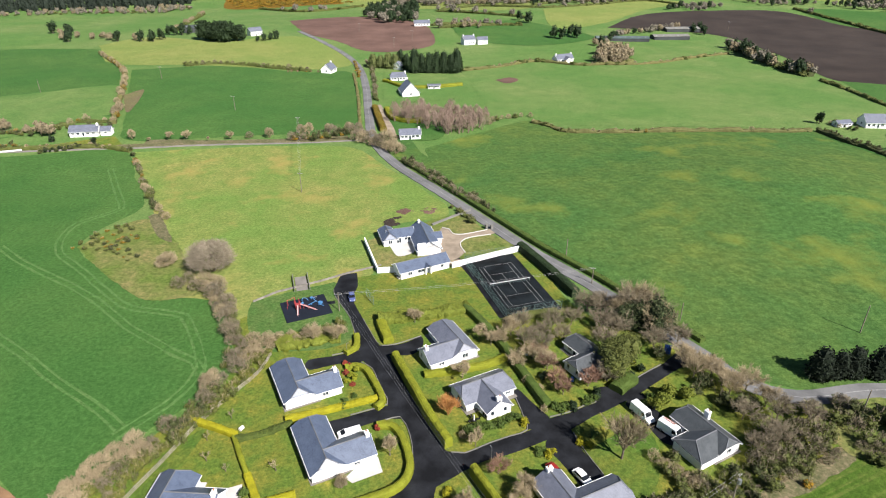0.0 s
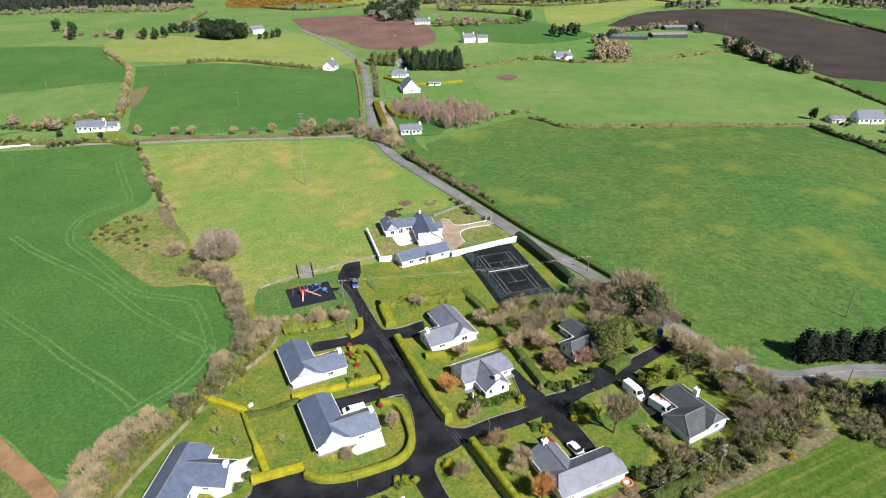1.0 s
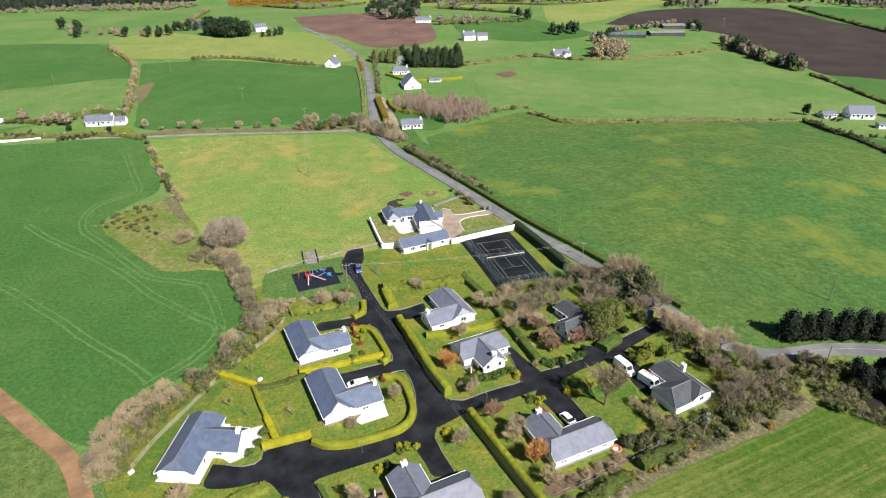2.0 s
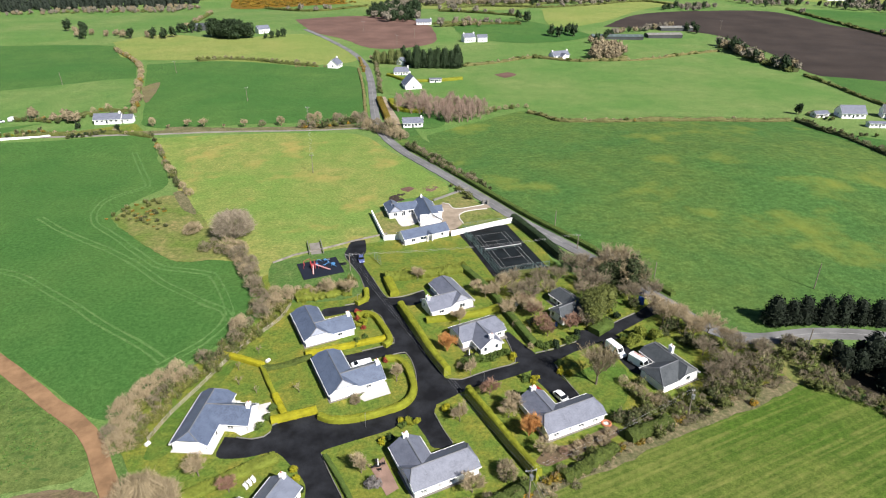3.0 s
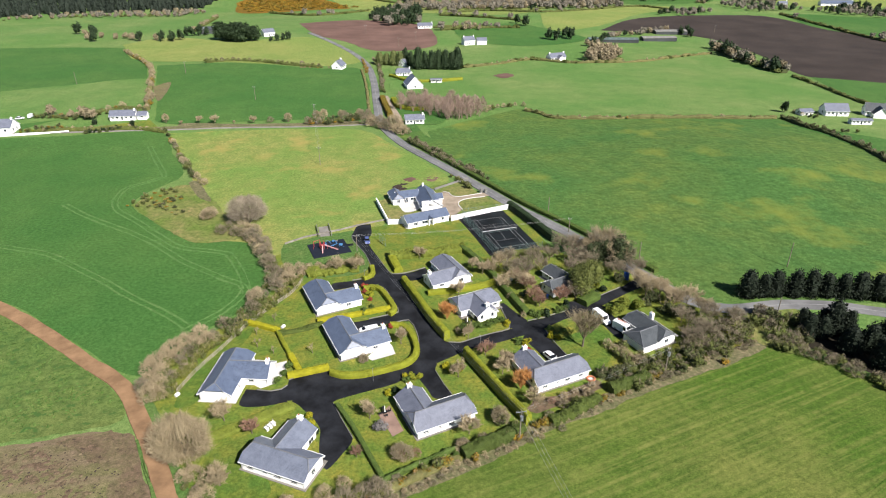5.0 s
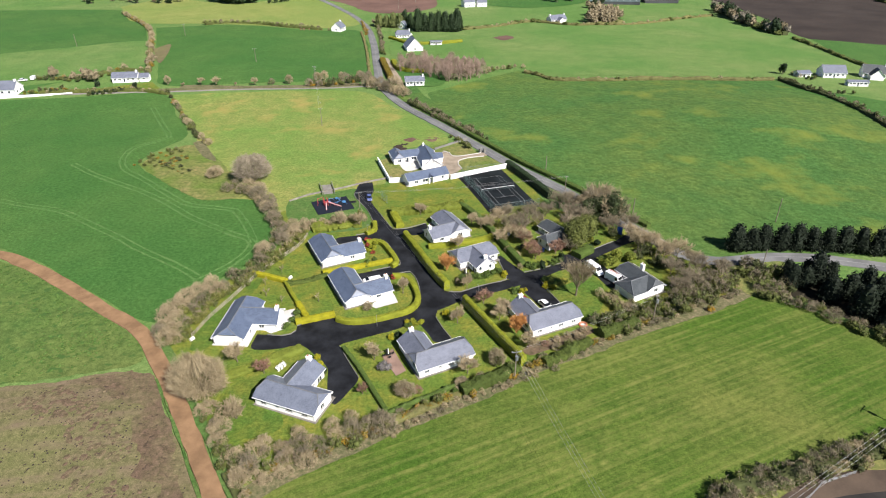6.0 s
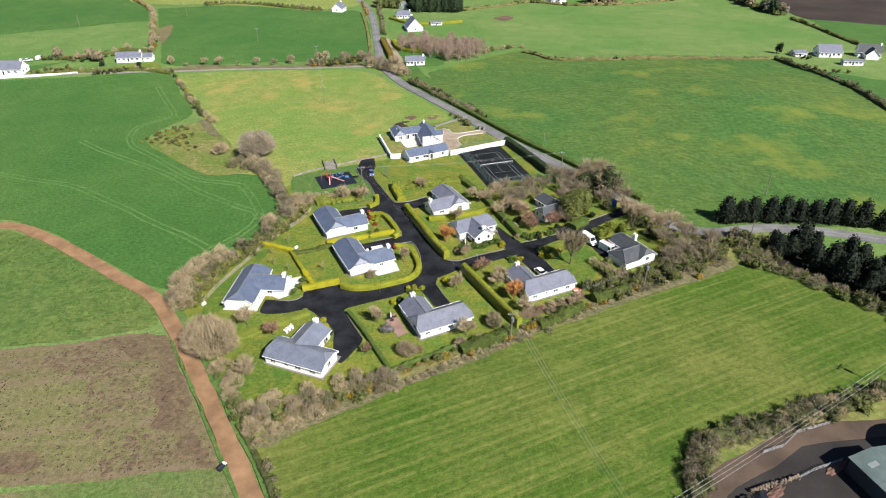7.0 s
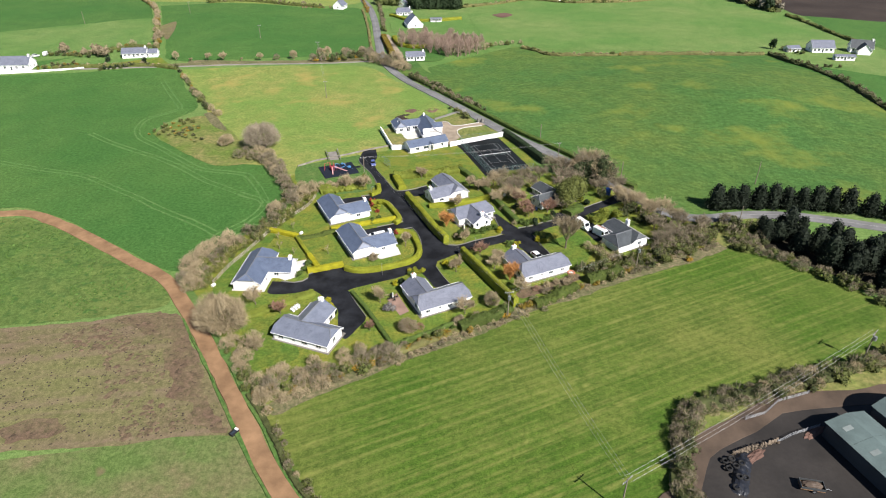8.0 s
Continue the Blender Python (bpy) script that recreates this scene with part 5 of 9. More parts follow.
def leafy_mesh(seed, width, height, count, size, material, lumps=7, base=0.0):
    """A leafy crown or shrub: lumps of many small leaves with an uneven outline."""
    rng = random.Random(seed)
    vs, fs, balls = [], [], []
    for k in range(lumps):
        t = rng.uniform(0, 6.283)
        q = rng.random()
        balls.append((Vector((math.cos(t) * width * 0.3 * rng.random() ** 0.5, math.sin(t) * width * 0.3 * rng.random() ** 0.5, base + height * (0.25 + 0.5 * q))), width * rng.uniform(0.2, 0.34) * (1.15 - 0.4 * q), height * rng.uniform(0.22, 0.32)))
    for c, rw, rh in balls:
        bm = bmesh.new()
        bmesh.ops.create_icosphere(bm, subdivisions=1, radius=1.0)
        k = len(vs)
        vs += [c + Vector((v.co.x * rw * 0.66, v.co.y * rw * 0.66, max(-c.z, v.co.z * rh * 0.66))) for v in bm.verts]
        fs += [tuple(v.index + k for v in f.verts) for f in bm.faces]
        bm.free()
    for _ in range(count):
        c, rw, rh = rng.choice(balls)
        u = Vector((rng.gauss(0, 1), rng.gauss(0, 1), rng.gauss(0.25, 1))).normalized() * rng.uniform(0.75, 1.1)
        p = c + Vector((u.x * rw, u.y * rw, u.z * rh))
        p.z = max(0.05, p.z)
        leaf(vs, fs, p, size * rng.uniform(0.6, 1.4), rng)
    me = mesh_from("foliage", vs, fs, material)
    if height > 5:
        TRUNKS[me.name] = rod("trunk", [(0, 0, -0.2), (0, 0, height * 0.15), (0, 0, height * 0.5)], height * 0.028 + 0.05, BARK, 7, 0.5)
    return me


def conifer_mesh(seed, width, height, count, size, material, blunt=0.55):
    """A cypress or spruce: one dense pointed crown down to the ground, its sides broken into ragged sprays."""
    rng = random.Random(seed)
    vs, fs = [], []
    waves = [(rng.randint(2, 5), rng.uniform(0, 6.28), rng.uniform(0.05, 0.13)) for _ in range(3)]

    def radius(u, t):
        r = width / 2 * (1 - u) ** blunt * min(1.0, 0.62 + 2.2 * u)
        return r * (1 + sum(a * math.sin(k * t + f + 5 * u) for k, f, a in waves))

    rings, n = (0.0, 0.12, 0.3, 0.5, 0.7, 0.86), 8
    for u in rings:
        for k in range(n):
            t = 2 * math.pi * k / n
            r = radius(u, t) * 0.8
            vs.append(Vector((r * math.cos(t), r * math.sin(t), u * height - (0.2 if u == 0 else 0))))
    vs.append(Vector((0, 0, height * 0.97)))
    for i in range(len(rings) - 1):
        fs += [(i * n + k, i * n + (k + 1) % n, i * n + n + (k + 1) % n, i * n + n + k) for k in range(n)]
    i = (len(rings) - 1) * n
    fs += [(i + k, i + (k + 1) % n, i + n) for k in range(n)]
    for _ in range(count):
        u, t = 1 - rng.random() ** 0.62, rng.uniform(0, 6.283)
        r = radius(u, t) * rng.uniform(0.78, 1.12) + 0.05
        leaf(vs, fs, Vector((r * math.cos(t), r * math.sin(t), 0.1 + u * height * rng.uniform(0.96, 1.03))), size * rng.uniform(0.6, 1.4), rng)
    me = mesh_from("foliage", vs, fs, material)
    if height > 5:
        TRUNKS[me.name] = rod("trunk", [(0, 0, -0.2), (0, 0, height * 0.15), (0, 0, height * 0.5)], height * 0.02 + 0.05, BARK, 7, 0.5)
    return me


def brush_mesh(seed, width, height, limbs, twigs, twig, core=0.35, thin=0.035, leaves=0, leaf_mat=LEAF_OLIVE):
    """A many-stemmed leafless bush: limbs fanning from the ground into a soft rounded crown of fine twigs. core: the crown's middle, as a share of the height."""
    rng = random.Random(seed)
    vs, fs = [], []
    mid = height * core

    def out(t, q, k):
        """A point of the crown: q is the sine of the elevation, k the share of the way out."""
        bump = 1 + 0.11 * math.sin(2 * t + seed) + 0.07 * math.sin(5 * t + 4 * q + seed)
        c = math.sqrt(max(0.0, 1 - q * q))
        return Vector((math.cos(t) * c * width / 2, math.sin(t) * c * width / 2, q * (height - mid if q > 0 else mid * 0.95))) * k * bump + Vector((0, 0, mid))

    for _ in range(limbs):
        t, q = rng.uniform(0, 6.283), rng.uniform(0.0, 0.95)
        prism(vs, fs, Vector((math.cos(t), math.sin(t), 0)) * width * 0.04 - Vector((0, 0, 0.15)), out(t, q, rng.uniform(0.55, 0.8)), 0.009 * height + 0.02, 0.012)
    for _ in range(twigs):
        t, q = rng.uniform(0, 6.283), 1 - 1.7 * rng.random() ** 1.25
        k = rng.uniform(0.45, 0.86)
        a = out(t, q, k)
        b = out(t + rng.gauss(0, 0.13), max(-0.8, min(0.99, q + rng.gauss(0.08, 0.12))), min(k + rng.uniform(0.15, 0.32), rng.uniform(0.9, 1.08)))
        sliver(vs, fs, a, b, thin * rng.uniform(0.6, 1.3), rng)
    k = len(fs)
    for _ in range(leaves):
        leaf(vs, fs, out(rng.uniform(0, 6.283), rng.uniform(-0.5, 0.8), rng.uniform(0.6, 0.98)), 0.15 * rng.uniform(0.7, 1.4), rng)
    me = mesh_from("crown", vs, fs, twig)
    me.materials.append(leaf_mat)
    for p in me.polygons[k:]:
        p.material_index = 1
    if height > 5:
        TRUNKS[me.name] = rod("trunk", [(0, 0, -0.2), (0, 0, 0.5), (0.1, 0, mid)], height * 0.022 + 0.04, BARK, 7, 0.6)
    return me


def bush_mesh(seed, width, height, leaves, size, material, twig=TWIG_GREY, stems=10, lumps=6):
    """A wild bush in leaf: heaped lumps of small leaves with bare stems standing out of them."""
    rng = random.Random(seed)
    me = leafy_mesh(seed, width, height, leaves, size, material, lumps)
    vs, fs = [v.co.copy() for v in me.vertices], [tuple(p.vertices) for p in me.polygons]
    k = len(fs)
    for _ in range(stems):
        t, r = rng.uniform(0, 6.283), rng.uniform(0.05, 0.4) * width
        a = Vector((math.cos(t) * r * 0.5, math.sin(t) * r * 0.5, height * 0.3))
        b = Vector((math.cos(t) * r * 1.2, math.sin(t) * r * 1.2, height * rng.uniform(0.85, 1.2)))
        prism(vs, fs, a, b, 0.05, 0)
        for _ in range(3):
            c = a.lerp(b, rng.uniform(0.5, 0.9))
            prism(vs, fs, c, c + Vector((rng.gauss(0, 0.3), rng.gauss(0, 0.3), rng.uniform(0.2, 0.6))), 0.035, 0)
    bush = mesh_from("thicket", vs, fs, material)
    bush.materials.append(twig)
    for p in bush.polygons[k:]:
        p.material_index = 1
    return bush


def palm_mesh(seed, height, count=60):
    rng = random.Random(seed)
    vs, fs = [], []
    for _ in range(count):
        t, e = rng.uniform(0, 6.283), rng.uniform(-0.5, 1.3)
        d = Vector((math.cos(t) * math.cos(e), math.sin(t) * math.cos(e), math.sin(e)))
        s = Vector((-math.sin(t), math.cos(t), 0)) * 0.09
        a, b = Vector((0, 0, height)), Vector((0, 0, height)) + d * 0.7
        c = b + (d + Vector((0, 0, -0.6))).normalized() * 0.6
        i = len(vs)
        vs += [a - s * 0.5, a + s * 0.5, b + s, b - s, c]
        fs += [(i, i + 1, i + 2, i + 3), (i + 3, i + 2, i + 4)]
    return mesh_from("fronds", vs, fs, LEAF_PALM)


SCRUB_TAN = [brush_mesh(10 + i, 3.5, 3.0, 10, 640, TWIG_TAN, 0.35, 0.04, 25) for i in range(4)]
SCRUB_GREY = [brush_mesh(20 + i, 3.7, 3.1, 10, 580, TWIG_GREY, 0.35, 0.045, 130) for i in range(4)]
SCRUB_GREEN = [bush_mesh(30 + i, 3.7, 2.8, 380, 0.17, LEAF_OLIVE) for i in range(4)]
SCRUB_LIME = [bush_mesh(34 + i, 3.5, 2.8, 420, 0.16, LEAF_MOSS, TWIG_TAN) for i in range(3)]
SCRUB_DARK = [bush_mesh(40 + i, 3.7, 3.2, 380, 0.18, LEAF_EVER) for i in range(3)]
SCRUB_GORSE = [bush_mesh(50 + i, 2.6, 1.7, 260, 0.15, LEAF_GORSE, TWIG_TAN, 5) for i in range(3)]
SCRUB_RED = [brush_mesh(60 + i, 3.2, 2.8, 10, 640, TWIG_RED, 0.35, 0.04) for i in range(2)]
FAR_BARE = [leafy_mesh(70 + i, 7.4, 6.5, 230, 0.5, TWIG_WOOD, 12, 0.3) for i in range(3)]
FAR_TAN = [leafy_mesh(73 + i, 7.0, 6.0, 340, 0.54, TWIG_FAR, 14, 0.3) for i in range(3)]
FAR_DARK = [leafy_mesh(76 + i, 7.0, 8.5, 210, 0.6, LEAF_DARK, 12, 0.2) for i in range(3)]
LOW_FAR = [leafy_mesh(79 + i, 6.8, 2.6, 150, 0.42, LEAF_OLIVE, 9) for i in range(3)]
SHRUB_GREEN = [leafy_mesh(90 + i, 2.0, 1.7, 520, 0.13, LEAF_GREEN, 6) for i in range(3)]
SHRUB_DARK = [leafy_mesh(93 + i, 2.2, 2.0, 520, 0.14, LEAF_DARK, 6) for i in range(3)]
SHRUB_GOLD = [leafy_mesh(96 + i, 1.8, 1.5, 480, 0.12, LEAF_GOLD, 6) for i in range(2)]
SHRUB_RED = [leafy_mesh(98 + i, 1.6, 1.4, 420, 0.12, LEAF_RED, 5) for i in range(2)]
SHRUB_MOSS = [leafy_mesh(108 + i, 2.2, 2.0, 620, 0.13, LEAF_LAWN, 6) for i in range(2)]
SHRUB_OLIVE = [leafy_mesh(101 + i, 2.2, 2.0, 520, 0.14, LEAF_HEDGE, 6) for i in range(2)]
ROUND_RED = [brush_mesh(107, 5.0, 3.9, 14, 1900, TWIG_FAR, 0.45, 0.045)]
SHRUB_BIG = [brush_mesh(103, 6.6, 4.0, 16, 2200, TWIG_TAN, 0.4, 0.045)]
SHRUB_SILVER = [leafy_mesh(104, 2.6, 1.7, 700, 0.12, LEAF_SILVER, 7)]
SHRUB_RUST = [bare_tree_mesh(106, 6.4, 0.34, (12, 6, 5, 5), 0.08, TWIG_RUST, 700, TWIG_RUST, 0.09, 0.2, 0.38)]
SMALL_BARE = [bare_tree_mesh(120 + i, 5.0, 0.5, (7, 5, 5, 4), 0.28, TWIG_TAN) for i in range(3)]
SAPLING = [bare_tree_mesh(118 + i, 2.8, 0.4, (4, 3, 2), 0.35, TWIG_FAR) for i in range(2)]
SMALL_RED = [bare_tree_mesh(124 + i, 5.0, 0.6, (7, 5, 5, 4), 0.22, TWIG_RED) for i in range(2)]
MID_BARE = [bare_tree_mesh(130 + i, 8.5, 0.6, (8, 6, 5, 4), 0.2, TWIG_TAN) for i in range(3)]
MID_GREY = [bare_tree_mesh(134 + i, 8.5, 0.65, (8, 6, 5, 4), 0.2, TWIG_GREY) for i in range(3)]
FAN = [brush_mesh(145 + i, 5.2, 4.3, 14, 950, TWIG_TAN, 0.35, 0.045) for i in range(3)]
FAN_GREY = [brush_mesh(148 + i, 5.0, 4.3, 14, 900, TWIG_GREY, 0.35, 0.045, 50) for i in range(2)]
FOREST = [conifer_mesh(175 + i, 5.6, 11.0, 110, 0.7, FOREST_GREY) for i in range(3)]
FOREST_LOW = [conifer_mesh(178 + i, 6.4, 10.0, 70, 0.8, FOREST_GREY, 0.7) for i in range(3)]
BIG_FAN = [brush_mesh(140, 10.5, 8.6, 70, 9500, TWIG_TAN, 0.4, 0.033)]
BIG_FAN_GREY = [brush_mesh(141, 11.0, 8.4, 70, 8600, TWIG_BARK, 0.48, 0.038)]
ROUND_TAN = [brush_mesh(152 + i, 4.6, 4.8, 12, 1300, TWIG_TAN, 0.55, 0.055) for i in range(2)]
BIG_EVER = [leafy_mesh(155 + i, 7.6, 8.8, 3600, 0.24, LEAF_HOLM, 20, 0.6) for i in range(2)]
BIG_OLIVE = [leafy_mesh(150 + i, 7.6, 8.6, 3600, 0.22, LEAF_OLIVE, 24, 0.8) for i in range(2)]
CYPRESS = [conifer_mesh(160 + i, 7.4, 10.5, 900, 0.36, LEAF_BLACK, 0.42) for i in range(4)]
CYPRESS_ROW = [conifer_mesh(168 + i, 8.5, 15.0, 700, 0.55, LEAF_DARK, 0.38) for i in range(3)]
CYPRESS_GOLD = [conifer_mesh(171 + i, 9.0, 11.0, 600, 0.5, LEAF_PALM, 0.45) for i in range(2)]
BIG_DARK = [leafy_mesh(164 + i, 19.0, 17.0, 2600, 0.8, LEAF_DARK, 18) for i in range(2)]
SLENDER = [bare_tree_mesh(136, 9.0, 0.42, (12, 5, 5, 4), 0.3, TWIG_FAR, up=0.2, wild=0.4)]
LARCH = [brush_mesh(170 + i, 4.8, 8.6, 8, 460, TWIG_LARCH, 0.5, 0.065) for i in range(3)]

PLANTS = random.Random(7)


def plant(name, meshes, x, y, size=1.0, label="", category="shrub", group="", squash=1.0, parent=None, origin=(0, 0, 0)):
    me = PLANTS.choice(meshes)
    s = size * PLANTS.uniform(0.88, 1.14)
    m = Matrix.LocRotScale((x - origin[0], y - origin[1], lie(x, y) + 0.05 - origin[2]), Euler((0, 0, PLANTS.uniform(0, 6.28))), (s, s, s * squash * PLANTS.uniform(0.9, 1.1)))
    if category == "tree" and not parent and me.name in TRUNKS:
        root = new(name)
        root.matrix_basis = m
        part("trunk", TRUNKS[me.name], root)
        part("crown", me, root)
        return tagged(root, label, category, group)
    ob = new(name, me)
    ob.parent = parent
    ob.matrix_basis = m
    return tagged(ob, label, category, group) if not parent else ob


def hedge_mesh(line, width, height, material, density, size, uneven=0.08):
    """A hedge along a line, about its first point: a rounded body with leaves standing out all over it; uneven: how far its outline swells and sinks."""
    o = line[0]
    rng = random.Random(int(abs(o.x) * 10))
    prof = [(-0.5, 0.0), (-0.52, 0.55), (-0.46, 0.9), (-0.25, 1.0), (0.0, 1.02), (0.25, 1.0), (0.46, 0.9), (0.52, 0.55), (0.5, 0.0)]
    k = len(prof)
    z0 = lie(o.x, o.y)
    vs, fs = [], []
    for p, s in zip(line, sides(line)):
        wob = 1 + uneven * 1.1 * noise.noise(p * 0.7)
        tall = 1 + uneven * (1.6 * noise.noise(p * 0.13) + noise.noise(p * 0.5)) if uneven > 0.2 else 1
        for a, b in prof:
            q = p + s * (a * width * wob)
            vs.append(Vector((q.x - o.x, q.y - o.y, lie(q.x, q.y) - z0 + b * height * tall * (1 + min(uneven, 0.2) * 0.9 * noise.noise(q * 0.9)) - (0.1 if b == 0 else 0))))
    for i in range(len(line) - 1):
        fs += [(i * k + j, i * k + j + 1, i * k + k + j + 1, i * k + k + j) for j in range(k - 1)]
    fs += [tuple(range(k)), tuple(range((len(line) - 1) * k, len(line) * k))[::-1]]
    quads = fs[:-2]
    area = sum((line[i + 1] - line[i]).length for i in range(len(line) - 1)) * (width + 2 * height)
    for _ in range(int(area * density)):
        f = rng.choice(quads)
        u, v = rng.random(), rng.random()
        p = (vs[f[0]].lerp(vs[f[1]], u)).lerp(vs[f[3]].lerp(vs[f[2]], u), v)
        no = (vs[f[1]] - vs[f[0]]).cross(vs[f[3]] - vs[f[0]]).normalized()
        u = (vs[f[1]] - vs[f[0]]).normalized() + Vector((rng.gauss(0, 1), rng.gauss(0, 1), rng.gauss(0, 1))) * (0.22 if uneven < 0.2 else 0.5)
        w = u.cross(no + Vector((rng.gauss(0, 1), rng.gauss(0, 1), rng.gauss(0, 1))) * (0.2 if uneven < 0.2 else 0.4)).normalized()
        q = size * rng.uniform(0.6, 1.4)
        u, p = u.normalized() * q, p - no * rng.uniform(-0.5 * size * (uneven > 0.2), 0.09)
        i = len(vs)
        vs += [p - u, p + w * q * 0.6, p + u, p - w * q * 0.6]
        fs.append((i, i + 1, i + 2, i + 3))
    return mesh_from("hedge", vs, fs, material)


def hedgerow(label, pts, kinds, spacing=2.2, rows=1, gap=2.0, size=1.0, jitter=0.8, name="hedgerow", category="hedgerow", squash=1.0, child="shrub", bank=None, bulk=(2.6, 1.5)):
    """A row of wild bushes along a line, each bush a part of it. bank: the leaves of a low unbroken undergrowth beneath them."""
    line = curve_through(pts, 1.0)
    o = line[0]
    z = lie(o.x, o.y)
    root = new(name)
    root.matrix_basis = pose(o.x, o.y, z)
    tagged(root, label, category)
    if bank:
        part("undergrowth", hedge_mesh(curve_through(pts, 2.0), bulk[0], bulk[1], bank, 1.6, 0.4, 0.5), root)
    run, last = 0.0, line[0]
    for p, s in zip(line, sides(line)):
        run += (p - last).length
        last = p
        if run >= spacing or p is line[0]:
            run = 0.0
            for r in range(rows):
                q = p + s * ((r - (rows - 1) / 2) * gap) + Vector((PLANTS.gauss(0, jitter), PLANTS.gauss(0, jitter), 0)) * 0.6
                plant(child, PLANTS.choice(kinds), q.x, q.y, size * PLANTS.uniform(0.75, 1.2), parent=root, origin=(o.x, o.y, z), squash=squash)
    return root


def woodland(label, pts, kinds, spacing, size=1.0, name="woodland", category="wood", child="tree"):
    """Trees spread over an area on a jittered grid."""
    n = len(pts)
    cx, cy = sum(p[0] for p in pts) / n, sum(p[1] for p in pts) / n
    z = lie(cx, cy)
    root = new(name)
    root.matrix_basis = pose(cx, cy, z)
    tagged(root, label, category)

    def inside(x, y):
        hit = False
        for (ax, ay), (bx, by) in zip(pts, pts[1:] + pts[:1]):
            if (ay > y) != (by > y) and x < (bx - ax) * (y - ay) / (by - ay) + ax:
                hit = not hit
        return hit

    y = min(p[1] for p in pts)
    while y < max(p[1] for p in pts):
        x = min(p[0] for p in pts)
        while x < max(p[0] for p in pts):
            jx, jy = x + PLANTS.uniform(-0.45, 0.45) * spacing, y + PLANTS.uniform(-0.45, 0.45) * spacing
            if inside(jx, jy):
                plant(child, PLANTS.choice(kinds), jx, jy, size * PLANTS.uniform(0.7, 1.25), parent=root, origin=(cx, cy, z))
            x += spacing
        y += spacing
    return root


def clipped(label, pts, width=1.5, height=1.4, material=LEAF_HEDGE, density=26, size=0.12, uneven=0.08):
    """A clipped hedge, one thing."""
    line = curve_through(pts, 0.6)
    ob = new("hedge", hedge_mesh(line, width, height, material, density, size, uneven))
    ob.location = (line[0].x, line[0].y, lie(line[0].x, line[0].y))
    return tagged(ob, label, "hedge", "clipped hedges")


GREEN_HEDGE = "clipped yellow-green privet hedge beside the lane"
clipped(GREEN_HEDGE, [(-23.7, 118.8), (-21.1, 119.5), (-18.7, 118.2), (-16.5, 114.3), (-14.6, 110.1), (-13.7, 106.8), (-15.0, 104.8)])
clipped("clipped golden hedge below a bungalow", [(-34.3, 101.5), (-29.4, 103.1), (-23.3, 105.2), (-15.0, 108.3)], 1.5, 1.15, LEAF_GOLD)
clipped(GREEN_HEDGE, [(-14.3, 99.4), (-10.7, 98.9), (-8.1, 94.4), (-6.7, 87.8), (-8.4, 83.4), (-12.5, 80.9), (-18.9, 78.5), (-23.8, 78.1), (-26.9, 79.3)])
clipped("clipped golden-green hedge along the cross lane", [(-27.8, 81.3), (-32.2, 79.7), (-37.1, 77.9)], 1.7, 1.3, LEAF_GOLD)
clipped("clipped hedge between two gardens", [(-43.7, 96.2), (-40.5, 90.1), (-37.7, 85.2), (-34.5, 79.3)], 1.0, 1.2)
clipped("golden hedge end between two gardens", [(-38.2, 86.1), (-34.6, 79.7)], 1.5, 1.3, LEAF_GOLD)
clipped("golden hedge at the garden's back", [(-55.0, 101.5), (-49.6, 99.5), (-43.6, 96.9)], 1.4, 1.3, LEAF_GOLD)
clipped("long clipped green hedge along the lane", [(-11.9, 122.7), (-6.9, 110.9), (-2.5, 100.4), (1.0, 93.6)], 1.8, 2.7)
clipped("long clipped green hedge beside a drive", [(5.6, 86.5), (10.2, 77.6), (14.6, 69.0), (18.4, 62.1)], 1.5, 3.0)
clipped("clipped hedge by the turning place", [(-16.9, 138.3), (-14.0, 129.5)], 2.6, 1.9)
clipped("clipped hedge at the lane's bend", [(-22.6, 132.4), (-22.1, 127.5), (-24.5, 124.7)], 1.5, 1.3)
clipped("clipped hedge between two bungalows", [(-4.6, 116.3), (2.5, 117.6), (10.8, 120.1), (16.3, 123.4)], 1.8, 1.4)
clipped("dark hedge behind the bungalow gardens", [(6.2, 145.4), (11.6, 135.3), (16.8, 123.4)], 2.0, 1.8, LEAF_GREEN)
clipped("dark hedge behind the bungalow gardens", [(15.8, 125.0), (19.4, 115.1), (23.0, 105.3)], 2.0, 1.8, LEAF_GREEN)
clipped("narrow clipped hedge beside a drive", [(-23.7, 67.9), (-19.0, 60.4), (-14.0, 51.1), (-11.9, 47.2)], 1.0, 1.1, LEAF_GREEN)
clipped("broad mossy hedge behind the lawn by the court", [(-17.6, 139.4), (-12.4, 140.2), (-8.2, 141.2), (0.9, 143.1), (6.9, 145.9)], 3.6, 1.9, LEAF_LAWN, 30, 0.2, 0.34)
hedgerow("shrubs in the hedge behind the lawn", [(-15.4, 139.0), (-8.2, 140.4), (0.9, 142.4), (6.0, 145.0)], [SCRUB_LIME, SHRUB_OLIVE, SCRUB_LIME], 3.4, 1, 1.6, 0.7)
clipped("mossy bramble bank below the playground", [(-42.6, 127.8), (-38.6, 130.0), (-34.2, 131.4), (-30.2, 132.4), (-26.8, 132.8)], 6.4, 1.3, LEAF_LAWN, 22, 0.22, 0.5)
hedgerow("leafy hedge and bramble below the playground", [(-46.5, 125.6), (-41.1, 128.9), (-36.1, 132.4), (-31.2, 134.6), (-26.7, 136.0)], [SCRUB_LIME, SCRUB_TAN, SCRUB_GREEN], 2.6, 2, 2.2, 0.72)
clipped("tall hedge beside the tennis court", [(25.5, 181.7), (31.7, 167.7), (38.2, 151.6)], 2.6, 2.6, LEAF_DARK)
